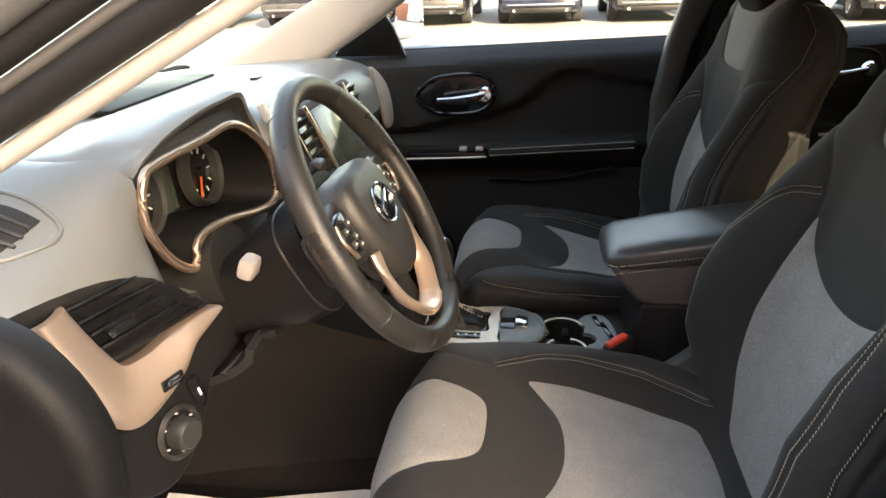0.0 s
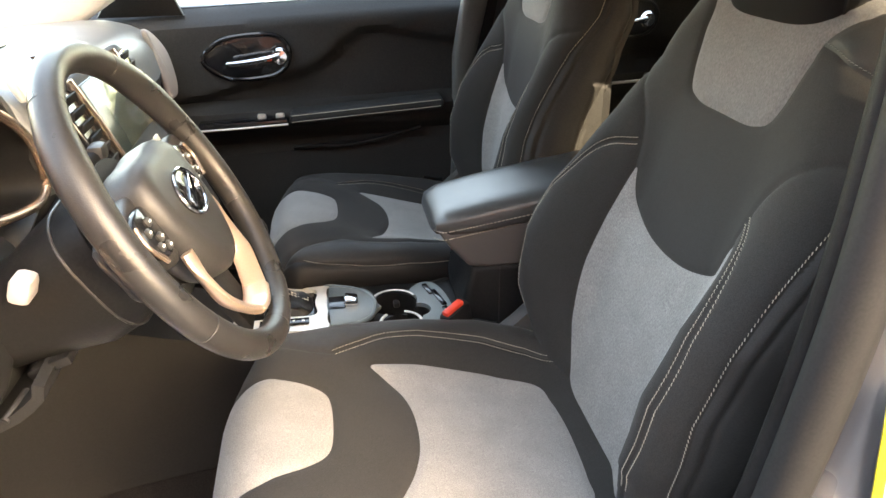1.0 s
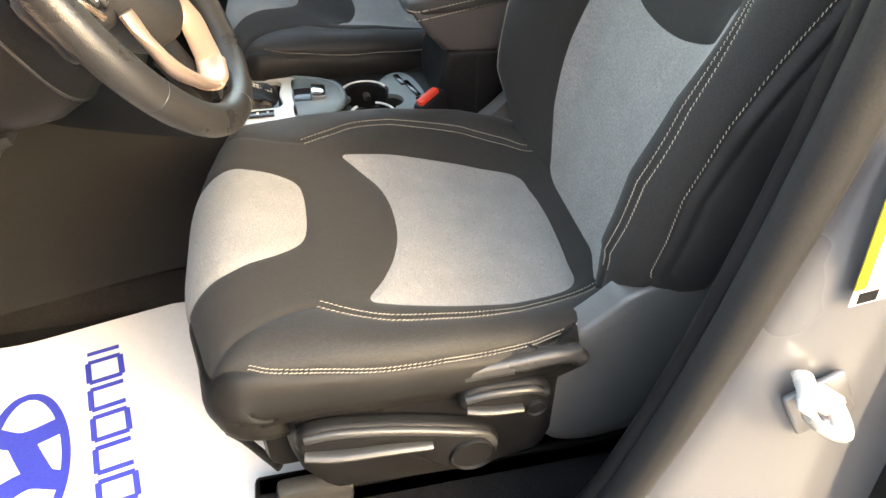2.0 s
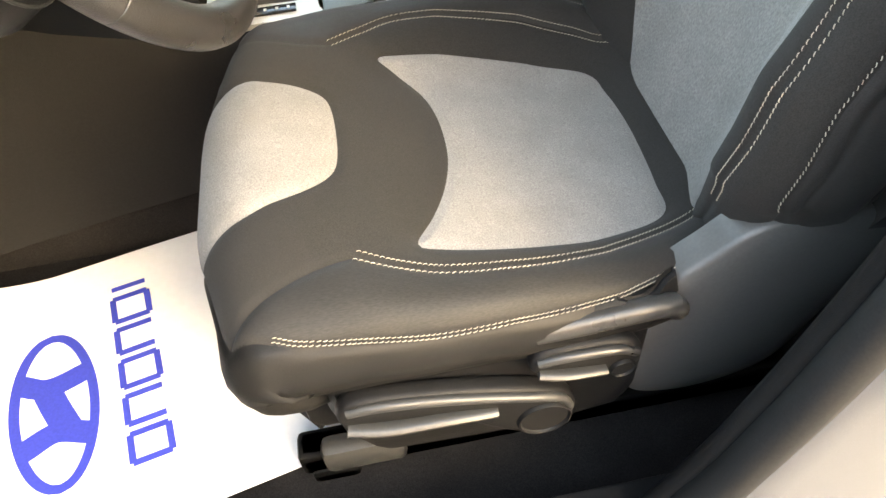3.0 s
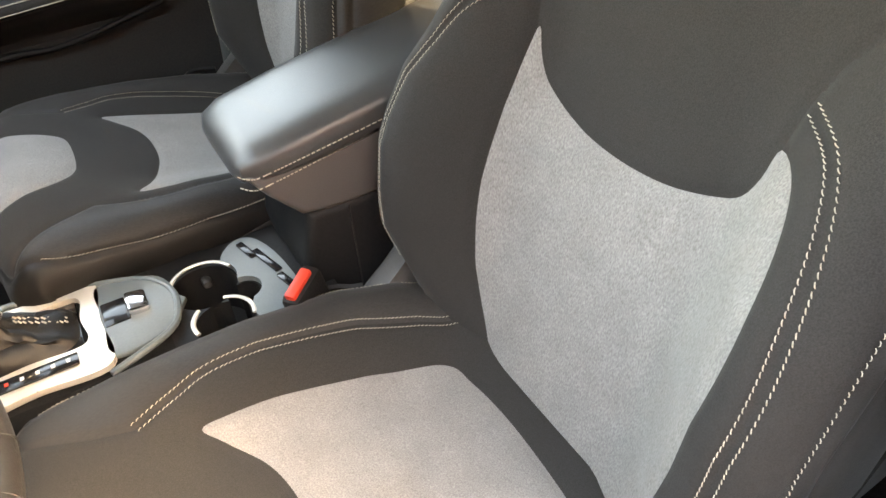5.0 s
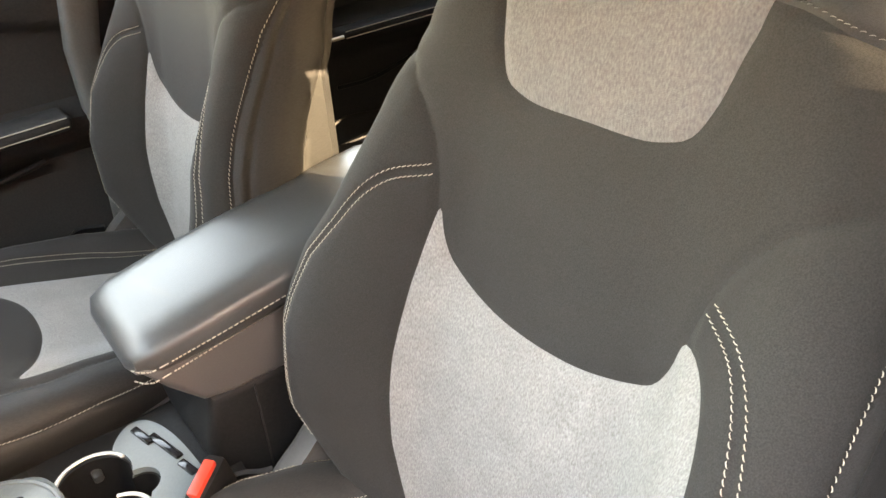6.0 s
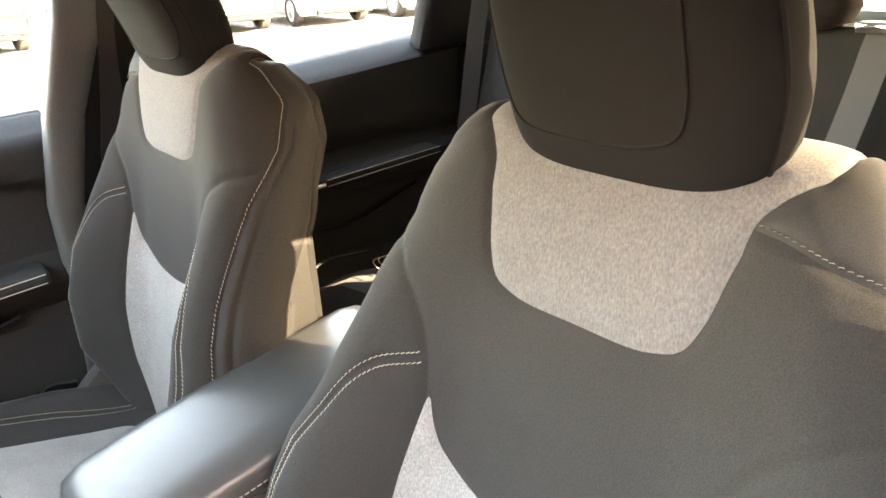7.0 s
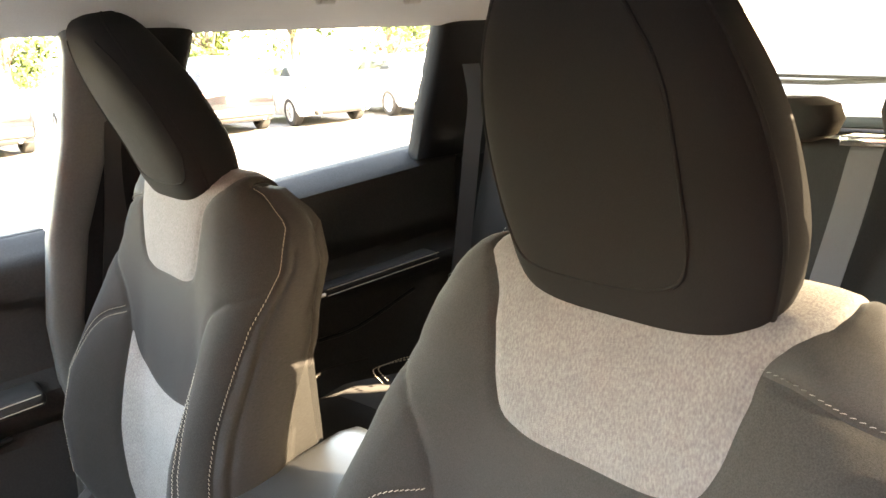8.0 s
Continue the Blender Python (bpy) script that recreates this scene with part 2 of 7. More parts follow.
def solid_sheet(grid, thick, way=None):
    """A grid of points made into a sheet with thickness along way, or along its normals."""
    bm = bmesh.new()
    rows = [[bm.verts.new(q) for q in r] for r in grid]
    for A, B in zip(rows, rows[1:]):
        for k in range(len(A) - 1):
            bm.faces.new((A[k], A[k + 1], B[k + 1], B[k]))
    bm.normal_update()
    r = bmesh.ops.extrude_face_region(bm, geom=bm.faces[:])
    vs = [v for v in r["geom"] if isinstance(v, bmesh.types.BMVert)]
    if way is None:
        bm.normal_update()
        moves = {v: v.normal.copy() * thick for v in vs}
        for v in vs:
            v.co += moves[v]
    else:
        bmesh.ops.translate(bm, verts=vs, vec=Vector(way) * thick)
    bmesh.ops.recalc_face_normals(bm, faces=bm.faces)
    return bm


def joined(*bms):
    out = bmesh.new()
    for b in bms:
        me = bpy.data.meshes.new("tmp")
        b.to_mesh(me)
        b.free()
        out.from_mesh(me)
        bpy.data.meshes.remove(me)
    return out


def lathe(profile, m=None, sides=28):
    """Turned round z: profile of (radius, z)."""
    hollow = profile[0][0] > 0 and profile[-1][0] > 0
    if hollow:
        profile = [*profile, profile[0]]
    bm = loft([[(max(r, 1e-5) * math.cos(a), max(r, 1e-5) * math.sin(a), z) for a in (2 * math.pi * k / sides for k in range(sides))] for r, z in profile], True, not hollow)
    if m is not None:
        bm.transform(m)
    return bm


def ease(a, b, x):
    u = min(max((x - a) / (b - a), 0), 1)
    return u * u * (3 - 2 * u)


# ---- upholstery: a padded surface cut into sewn panels ----
from mathutils.geometry import delaunay_2d_cdt


def inside(poly, x, y):
    hit = False
    j = len(poly) - 1
    for i in range(len(poly)):
        xi, yi = poly[i]
        xj, yj = poly[j]
        if (yi > y) != (yj > y) and x < (xj - xi) * (y - yi) / (yj - yi) + xi:
            hit = not hit
        j = i
    return hit


def seg_dist(px, py, segs):
    ax, ay, bx, by = segs
    dx, dy = bx - ax, by - ay
    l2 = dx * dx + dy * dy + 1e-12
    u = np.clip(((px - ax) * dx + (py - ay) * dy) / l2, 0, 1)
    return math.sqrt(float(np.min((ax + u * dx - px) ** 2 + (ay + u * dy - py) ** 2)))


def sew(bounds, seams, pieces, rest, place, res, groove, parent, soft=0.0):
    """Cuts the rectangle bounds (s0, s1, w0, w1) along seams (open or closed lines), names the panels by polygon (pieces:
    name, polygon, material, label) and lays each one by place(s, w) as a mesh of its own, sunk at the seams."""
    s0, s1, w0, w1 = bounds
    pts, edges = [], []

    def add_line(line, closed):
        base = len(pts)
        pts.extend((p[0], p[1]) for p in line)
        edges.extend((base + i, base + i + 1) for i in range(len(line) - 1))
        if closed:
            edges.append((base + len(line) - 1, base))

    lines = []
    for line, closed in seams:
        fine = [(q.x, q.y) for q in smooth_line([(a, b, 0) for a, b in line], 0.007, closed)]
        lines.append((fine, closed))
    A = [(l[i], l[(i + 1) % len(l)]) for l, c in lines for i in range(len(l) if c else len(l) - 1)]
    segs = np.array([(a[0], a[1], b[0], b[1]) for a, b in A]).T if A else None
    for fine, closed in lines:
        add_line(fine, closed)
    extra = []
    for a, b in A:
        mx, my = (a[0] + b[0]) / 2, (a[1] + b[1]) / 2
        dx, dy = b[0] - a[0], b[1] - a[1]
        l = math.hypot(dx, dy) + 1e-9
        for off in (0.0028, 0.006, 0.011):
            for sg in (1, -1):
                q = (mx - sg * dy / l * off, my + sg * dx / l * off)
                if s0 < q[0] < s1 and w0 < q[1] < w1 and seg_dist(*q, segs) > off * 0.8:
                    extra.append(q)
    ns, nw = int((s1 - s0) / res), int((w1 - w0) / res)
    for i in range(ns + 1):
        for j in range(nw + 1):
            q = (s0 + (s1 - s0) * i / ns, w0 + (w1 - w0) * j / nw)
            if segs is None or seg_dist(*q, segs) > 0.013 or i in (0, ns) or j in (0, nw):
                extra.append(q)
    pts.extend(extra)
    vs, _, fs, *_ = delaunay_2d_cdt([Vector(p) for p in pts], edges, [], 0, 1e-6)
    where = []
    for v in vs:
        p = place(v.x, v.y)
        e = 1e-3
        n = (place(v.x + e, v.y) - place(v.x - e, v.y)).cross(place(v.x, v.y + e) - place(v.x, v.y - e)).normalized()
        d = seg_dist(v.x, v.y, segs) if segs is not None else 1
        where.append(p + n * (groove * (1 - math.exp(-(d / 0.0055) ** 2)) - groove + soft * (1 - math.exp(-(d / 0.03) ** 2))))
    polys = [(n, [(q.x, q.y) for q in smooth_line([(a, b, 0) for a, b in poly], 0.007, True)] if poly else None, m, l) for n, poly, m, l in pieces]
    faces = {}
    for f in fs:
        cx, cy = sum(vs[i].x for i in f) / len(f), sum(vs[i].y for i in f) / len(f)
        k = next((i for i, (n, poly, m, l) in enumerate(polys) if inside(poly, cx, cy)), -1)
        if k < 0:
            k = rest(cx, cy)
        faces.setdefault(k, []).append(f)
    made = {}
    for k, group in faces.items():
        name, _, mat, label = polys[k] if isinstance(k, int) else (k[0], None, k[1], k[2])
        used = sorted({i for f in group for i in f})
        at = {i: n for n, i in enumerate(used)}
        me = bpy.data.meshes.new(name)
        me.from_pydata([where[i] for i in used], [], [[at[i] for i in f] for f in group])
        me.polygons.foreach_set("use_smooth", [True] * len(me.polygons))
        me.materials.append(mat)
        ob = new(name, me)
        ob.parent = parent
        if label:
            ob["label"] = label
        made[name] = ob
    return made


def stitches(line, place, parent, gap=0.0, length=0.0040, pitch=0.0044, width=0.00045, lift=0.0004, closed=False, mat=THREAD):
    """One row of thread along a line of the surface, moved aside by gap."""
    fine = smooth_line([(a, b, 0) for a, b in line], 0.0011, closed)
    verts, faces = [], []
    run, nxt = 0.0, 0.0
    for i in range(1, len(fine)):
        run += (fine[i] - fine[i - 1]).length
        if run < nxt:
            continue
        nxt = run + pitch
        d = (fine[i] - fine[i - 1]).normalized()
        c = fine[i] + Vector((-d.y, d.x, 0)) * gap
        lean = (d + Vector((-d.y, d.x, 0)) * 0.30).normalized()
        a, b = c - lean * length / 2, c + lean * length / 2
        pa, pm, pb = place(a.x, a.y), place(c.x, c.y), place(b.x, b.y)
        if (pb - pa).length > 1.6 * length:
            continue
        e = 1e-3
        n = (place(c.x + e, c.y) - place(c.x - e, c.y)).cross(place(c.x, c.y + e) - place(c.x, c.y - e)).normalized()
        s = (pb - pa).cross(n).normalized() * width
        base = len(verts)
        for p, up, k in ((pa, -0.0006, 0.7), (pa.lerp(pm, 0.5), lift, 1.0), (pb.lerp(pm, 0.5), lift, 1.0), (pb, -0.0006, 0.7)):
            verts.extend([p + n * up + s * k, p + n * up - s * k, p + n * (up + 0.0005)])
        for k in (0, 3, 6):
            faces.extend([[base + k + q for q in f] for f in ((0, 2, 5, 3), (2, 1, 4, 5), (1, 0, 3, 4))])
    me = bpy.data.meshes.new("stitching")
    me.from_pydata(verts, [], faces)
    me.materials.append(mat)
    ob = new("stitching", me)
    ob.parent = parent
    ob["label"] = "pale tan thread" if mat is THREAD else "grey thread"
    return ob


def arc_table(pts):
    fine = smooth_line([(x, 0, z) for x, z in pts], 0.004)
    run = [0.0]
    for a, b in zip(fine, fine[1:]):
        run.append(run[-1] + (b - a).length)
    return np.array(run), np.array([q.x for q in fine]), np.array([q.z for q in fine])


class Pad:
    """A padded surface: a side profile (x, z) swept across. lateral(s, w) gives the reach to the side, the bolster's
    rise along the normal and the fall along the fixed way; skew turns the centre line a little."""

    flip = 1

    def __init__(self, profile, lateral, fall, skew=0.0):
        self.run, self.x, self.z = arc_table(profile)
        self.lateral, self.fall, self.skew = lateral, fall, skew
        self.length = float(self.run[-1])

    def s_of(self, key, axis, after=0.0):
        """The run at which the profile first reaches an x or z."""
        val = self.x if axis == "x" else self.z
        ok = (self.run >= after) & (val >= key)
        return float(self.run[ok][0]) if ok.any() else self.length

    def __call__(self, s, w):
        x, z = np.interp(s, self.run, self.x), np.interp(s, self.run, self.z)
        e = 0.012
        tx = np.interp(s + e, self.run, self.x) - np.interp(s - e, self.run, self.x)
        tz = np.interp(s + e, self.run, self.z) - np.interp(s - e, self.run, self.z)
        l = math.hypot(tx, tz) + 1e-9
        nx, nz = -tz / l, tx / l
        y, h, d = self.lateral(s, w * self.flip)
        fx, fz = self.fall if self.fall else (-nx, -nz)
        return Vector((x + nx * h + fx * d, math.copysign(y, w) + self.skew * min(x, 0.0), z + nz * h + fz * d))


CUSHION_PROFILE = [(-0.395, 0.606), (-0.452, 0.628), (-0.498, 0.680), (-0.510, 0.745), (-0.488, 0.790), (-0.445, 0.812), (-0.37, 0.800), (-0.305, 0.780),
                   (-0.20, 0.747), (-0.10, 0.722), (-0.033, 0.712), (0.012, 0.716), (0.07, 0.705)]
BACK_PROFILE = [(0.015, 0.640), (-0.004, 0.675), (0.004, 0.715), (0.022, 0.775), (0.053, 0.885), (0.083, 0.990), (0.112, 1.090), (0.133, 1.170),
                (0.157, 1.250), (0.172, 1.283), (0.192, 1.303), (0.222, 1.310), (0.252, 1.300), (0.272, 1.275), (0.276, 1.245)]


def cushion_side(s, v):
    w = abs(v)
    k = (s - 0.24) / 0.46
    high = np.interp(k, [-0.5, -0.3, -0.12, 0.0, 0.25, 0.6, 0.85, 1.0, 1.2], [-0.035, -0.030, -0.022, -0.018, 0.000, 0.040, 0.052, 0.05, 0.03])
    wide = float(np.interp(s, [0.0, 0.12, 0.24, 0.45, 0.62, 0.70, 0.78, 0.9], [0.80, 0.91, 0.97, 1.0, 1.0, 0.94, 0.86, 0.80]))
    y = float(np.interp(w, [0, 0.21, 0.235, 0.255, 0.275, 0.30, 0.36, 0.42], [0, 0.21, 0.233, 0.248, 0.257, 0.262, 0.240, 0.205]))
    # the side towards the door is worn lower than the one towards the console
    h = high * ease(0.085, 0.215, w) if v > 0 or high < 0 else 0.72 * high * ease(0.140, 0.245, w)
    d = float(np.interp(w, [0, 0.2, 0.235, 0.255, 0.275, 0.30, 0.36, 0.42], [0, 0.0, 0.006, 0.016, 0.032, 0.056, 0.105, 0.15]))
    return y * wide, h, d * float(np.interp(s, [0.0, 0.12, 0.24], [0.15, 0.45, 1.0]))


def back_side(s, v):
    w = abs(v)
    z = float(np.interp(s, BACK.run, BACK.z))
    top = s > BACK_TOP
    out = 0.0 if top else float(np.interp(z, [0.66, 0.72, 0.765, 0.81, 0.90, 0.98, 1.06, 1.13, 1.20, 1.28], [0.010, 0.030, 0.060, 0.086, 0.098, 0.086, 0.055, 0.026, 0.006, 0.0]))
    wide = 0.64 - 0.12 * max(0.0, (s - BACK_TOP) / (BACK.length - BACK_TOP)) if top else float(np.interp(z, [0.64, 0.72, 0.765, 0.80, 0.85, 0.98, 1.08, 1.165, 1.21, 1.25, 1.283, 1.303], [0.76, 0.82, 0.91, 0.975, 1.0, 1.0, 0.97, 0.93, 0.89, 0.83, 0.73, 0.64]))
    y = float(np.interp(w, [0, 0.20, 0.23, 0.252, 0.268, 0.282, 0.33, 0.40, 0.46], [0, 0.20, 0.228, 0.246, 0.257, 0.263, 0.269, 0.268, 0.255]))
    if v > 0 and not top:
        y += 0.020 * ease(0.15, 0.25, w) * float(np.interp(z, [0.76, 0.83, 0.93, 1.02], [0.0, 1.0, 1.0, 0.0]))
    h = out * ease(0.10, 0.225, w)
    crown = max(0.0, min(1.0, (s - bz(1.29)) / (BACK_TOP + 0.03 - bz(1.29))))
    h -= 0.032 * crown * ease(0.22, 0.44, w)
    thin = 0.60 if top else float(np.interp(z, [0.8, 1.1, 1.2, 1.25, 1.303], [1.05, 1.20, 1.08, 1.0, 0.60]))
    d = float(np.interp(w, [0, 0.20, 0.23, 0.252, 0.268, 0.282, 0.33, 0.40, 0.46], [0, 0.0, 0.006, 0.016, 0.030, 0.044, 0.080, 0.118, 0.145])) * (0.78 + 2.0 * out) * thin * (1 - 0.8 * crown)
    d += 0.016 * ease(0.17, 0.27, w) * (0.0 if top else float(np.interp(z, [1.14, 1.20, 1.26, 1.303], [0.0, 1.0, 1.0, 0.0])))
    return y * wide, h, d


CUSHION = Pad(CUSHION_PROFILE, cushion_side, None, 0.085)
BACK = Pad(BACK_PROFILE, back_side, (math.cos(radians(16)), -math.sin(radians(16)) * 0.3))
BACK_TOP = BACK.s_of(0.192, "x", 0.3)


def cs(x):
    return CUSHION.s_of(x, "x", 0.19)


def bz(z):
    return BACK.s_of(z, "z", 0.03)


def build_seat(name, label, recline=0.0, flip=1):
    """A front bucket seat with its base at the origin of its own axes; +y is its left as seen from the front... its inner side."""
    seat = thing(name, label, "car seat", "front seats")
    CUSHION.flip = BACK.flip = flip
    cushion = part("cushion", box((0.44, 0.46, 0.10), (-0.23, 0, 0.60), 0.02), PLASTIC, seat, "padded seat cushion of black knit and grey cloth")
    mirror = lambda line: [(s, -w) for s, w in line]
    # cushion panels
    front_patch = [(0.03, -0.105), (0.10, -0.112), (0.19, -0.112), (cs(-0.465), -0.108), (cs(-0.43), -0.096), (cs(-0.395), -0.082), (cs(-0.372), -0.062), (cs(-0.364), -0.03), (cs(-0.364), 0.03),
                   (cs(-0.372), 0.062), (cs(-0.395), 0.082), (cs(-0.43), 0.096), (cs(-0.465), 0.108), (0.19, 0.112), (0.10, 0.112), (0.03, 0.105)]
    seat_patch = [(cs(-0.307), 0.131), (cs(-0.29), 0.110), (cs(-0.266), 0.075), (cs(-0.253), 0.03), (cs(-0.253), -0.03), (cs(-0.266), -0.080), (cs(-0.285), -0.122), (cs(-0.305), -0.157), (cs(-0.285), -0.166),
                  (cs(-0.22), -0.170), (cs(-0.12), -0.166), (cs(-0.046), -0.150), (cs(-0.036), -0.10), (cs(-0.032), 0.0), (cs(-0.036), 0.075), (cs(-0.048), 0.112), (cs(-0.12), 0.124), (cs(-0.22), 0.136), (cs(-0.285), 0.136)]
    side_seam = [(cs(0.03), 0.150), (cs(0.0), 0.156), (cs(-0.10), 0.172), (cs(-0.20), 0.187), (cs(-0.28), 0.190), (cs(-0.325), 0.175), (cs(-0.362), 0.157)]
    outer_seam = [(cs(0.03), -0.158), (cs(0.0), -0.166), (cs(-0.10), -0.187), (cs(-0.20), -0.201), (cs(-0.28), -0.200), (cs(-0.325), -0.188), (cs(-0.362), -0.172)]
    outer_nose = [(cs(-0.362), -0.172), (cs(-0.40), -0.185), (cs(-0.45), -0.208), (0.245, -0.225)]
    nose = [(cs(-0.362), 0.157), (cs(-0.40), 0.172), (cs(-0.45), 0.20), (0.245, 0.225)]
    edge_seam = [(cs(0.02), 0.236), (cs(-0.08), 0.250), (cs(-0.2), 0.268), (cs(-0.3), 0.273), (cs(-0.40), 0.260), (cs(-0.45), 0.242), (0.245, 0.225), (0.225, 0.190), (0.215, 0.150), (0.21, 0.114)]
    cross = [(cs(-0.362), 0.157), (cs(-0.335), 0.147), (cs(-0.307), 0.135)]

    def cushion_rest(s, w):
        a = abs(w)
        line = float(np.interp(s, [q[0] for q in sorted(side_seam)], [q[1] for q in sorted(side_seam)])) if w > 0 else float(np.interp(s, [q[0] for q in sorted(outer_seam)], [-q[1] for q in sorted(outer_seam)]))
        if s > cs(-0.362) and a > line or s <= cs(-0.362) and a > float(np.interp(s, [0.21, 0.215, 0.225, 0.245, cs(-0.45), cs(-0.40), cs(-0.362)], [0.112, 0.15, 0.19, 0.225, 0.20, 0.172, 0.157] if w > 0 else [0.112, 0.15, 0.19, 0.225, 0.208, 0.185, 0.172])):
            edge = float(np.interp(s, [0.245, cs(-0.45), cs(-0.40), cs(-0.3), cs(-0.2), cs(-0.08), cs(0.02)], [0.225, 0.242, 0.260, 0.273, 0.268, 0.250, 0.236]))
            k = "inner" if w > 0 else "outer"
            return (("bolster", SIDE_CLOTH, "black ribbed knit side bolster") if s > 0.245 and a < edge else ("skirt", SKIRT_SHADED, "")) if k == "outer" else (("bolster_inner", SIDE_CLOTH, "black ribbed knit side bolster") if s > 0.245 and a < edge else ("skirt_inner", SKIRT_SHADED, ""))
        return ("centre_panel", BLACK_CLOTH, "black knit panel")

    seams = [(front_patch, True), (seat_patch, True), (side_seam, False), (outer_seam, False), (nose, False), (outer_nose, False), (edge_seam, False), (mirror(edge_seam), False)]
    sew((0.0, CUSHION.length, -0.42, 0.42), seams, [("front_insert", front_patch, GREY_CLOTH, "grey melange cloth insert"), ("seat_insert", seat_patch, GREY_CLOTH, "grey melange cloth insert")],
        cushion_rest, CUSHION, 0.016, 0.003, cushion, 0.004)
    for line in (side_seam, outer_seam)[:2 if flip > 0 else 1]:
        stitches(line, CUSHION, cushion, 0.0052)
        stitches(line, CUSHION, cushion, -0.0052)
    for line in (edge_seam[:5] + [(cs(-0.435), 0.2475)], mirror(edge_seam[:5] + [(cs(-0.435), 0.2475)])):
        for gap in (0.0025, 0.0065)[:2 if flip > 0 or line[0][1] > 0 else 1]:
            stitches(line, CUSHION, cushion, gap if line[0][1] > 0 else -gap)
    # backrest panels
    ring = []
    for z, x0, x1, hw in ((0.58, 0.05, 0.15, 0.19), (0.68, 0.07, 0.17, 0.232), (0.80, 0.10, 0.185, 0.260), (0.95, 0.135, 0.205, 0.267), (1.08, 0.165, 0.225, 0.256), (1.17, 0.185, 0.238, 0.224), (1.24, 0.195, 0.245, 0.17), (1.285, 0.21, 0.25, 0.11)):
        ring.append([(x0, -hw, z), (x0, hw, z), (x1 - 0.03, hw * 0.99, z), (x1, hw * 0.85, z), (x1, -hw * 0.85, z), (x1 - 0.03, -hw * 0.99, z)])
    back = part("backrest", loft(ring), SIDE_CLOTH, seat, "reclined backrest of black knit and grey cloth")
    lower_patch = [(0.04, 0.125), (bz(0.713), 0.134), (bz(0.768), 0.147), (bz(0.85), 0.153), (bz(0.92), 0.152), (bz(0.99), 0.146), (bz(1.03), 0.141), (bz(1.056), 0.136), (bz(1.03), 0.128), (bz(1.011), 0.116), (bz(0.998), 0.094), (bz(0.989), 0.05), (bz(0.984), 0.0)]
    outer_side = [(bz(1.043), -0.163), (bz(1.005), -0.184), (bz(0.94), -0.194), (bz(0.85), -0.191), (bz(0.79), -0.187), (bz(0.73), -0.178), (0.04, -0.160)]
    lower_patch = [(s, w * float(np.interp(s, [0.04, bz(0.85), bz(1.0), bz(1.056)], [0.86, 0.92, 0.96, 0.985]))) for s, w in lower_patch] + [(s, -w) for s, w in lower_patch[-2:6:-1]] + outer_side
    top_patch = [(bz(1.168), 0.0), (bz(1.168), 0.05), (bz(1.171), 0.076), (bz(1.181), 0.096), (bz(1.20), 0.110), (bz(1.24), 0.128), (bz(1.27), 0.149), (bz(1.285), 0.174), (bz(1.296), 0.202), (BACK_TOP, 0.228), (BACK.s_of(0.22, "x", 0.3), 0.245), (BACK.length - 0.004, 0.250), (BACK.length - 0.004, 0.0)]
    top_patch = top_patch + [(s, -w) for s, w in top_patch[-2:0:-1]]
    panel_edge = [(bz(1.056), 0.136), (bz(1.085), 0.143), (bz(1.115), 0.158), (bz(1.145), 0.185), (bz(1.168), 0.222), (bz(1.175), 0.266)]
    bol = [(0.06, 0.200), (bz(0.72), 0.212), (bz(0.78), 0.224), (bz(0.88), 0.232), (bz(0.96), 0.229), (bz(1.03), 0.212), (bz(1.07), 0.188), (bz(1.088), 0.150)]
    rim = [(0.03, 0.285), (bz(0.80), 0.284), (bz(0.905), 0.279), (bz(0.98), 0.274), (bz(1.045), 0.270), (bz(1.11), 0.271), (bz(1.166), 0.283), (bz(1.22), 0.308), (bz(1.255), 0.325), (bz(1.290), 0.330), (BACK_TOP, 0.322), (BACK_TOP + 0.04, 0.31), (BACK.length - 0.004, 0.30)]
    welt = [(s, w + 0.024) for s, w in rim[1:8]]
    rear_welt = [(bz(0.78), 0.435), (bz(0.95), 0.440), (bz(1.10), 0.438), (bz(1.24), 0.425)]
    shoulder = [(bz(1.266), 0.1475), (bz(1.261), 0.175), (bz(1.255), 0.205), (bz(1.247), 0.235), (bz(1.232), 0.270), (bz(1.222), 0.304)]

    def back_rest_(s, w):
        a = abs(w)
        tag = "" if w < 0 else "_inner"
        if a > float(np.interp(s, [q[0] for q in rim], [q[1] for q in rim])):
            return ("side_panel" + tag, SIDE_CLOTH, "")
        if s < 0.06 and a <= 0.13:
            return ("lower_edge", BLACK_CLOTH, "")
        if s > BACK.length - 0.0045:
            return ("top_edge", BLACK_CLOTH, "")
        edge = float(np.interp(s, [q[0] for q in panel_edge], [q[1] for q in panel_edge]))
        if s < bz(0.99) and a > 0.09 or s < bz(1.175) and a > edge:
            return ("back_bolster" + tag, BLACK_CLOTH, "black knit side bolster")
        if w * flip < 0 and s > bz(1.222) and a > 0.13 and a > float(np.interp(s, [q[0] for q in reversed(shoulder)], [q[1] for q in reversed(shoulder)])):
            return ("shoulder_panel" + tag, SIDE_CLOTH, "")
        return ("shield_panel", BLACK_CLOTH, "smooth black knit centre panel")

    seams = [(lower_patch, True), (top_patch, True), (panel_edge, False), (mirror(panel_edge), False), (bol, False), (mirror(bol), False), (rim, False), (mirror(rim), False), (mirror(shoulder) if flip > 0 else shoulder, False), (welt, False), (mirror(welt), False), (rear_welt, False), (mirror(rear_welt), False)]
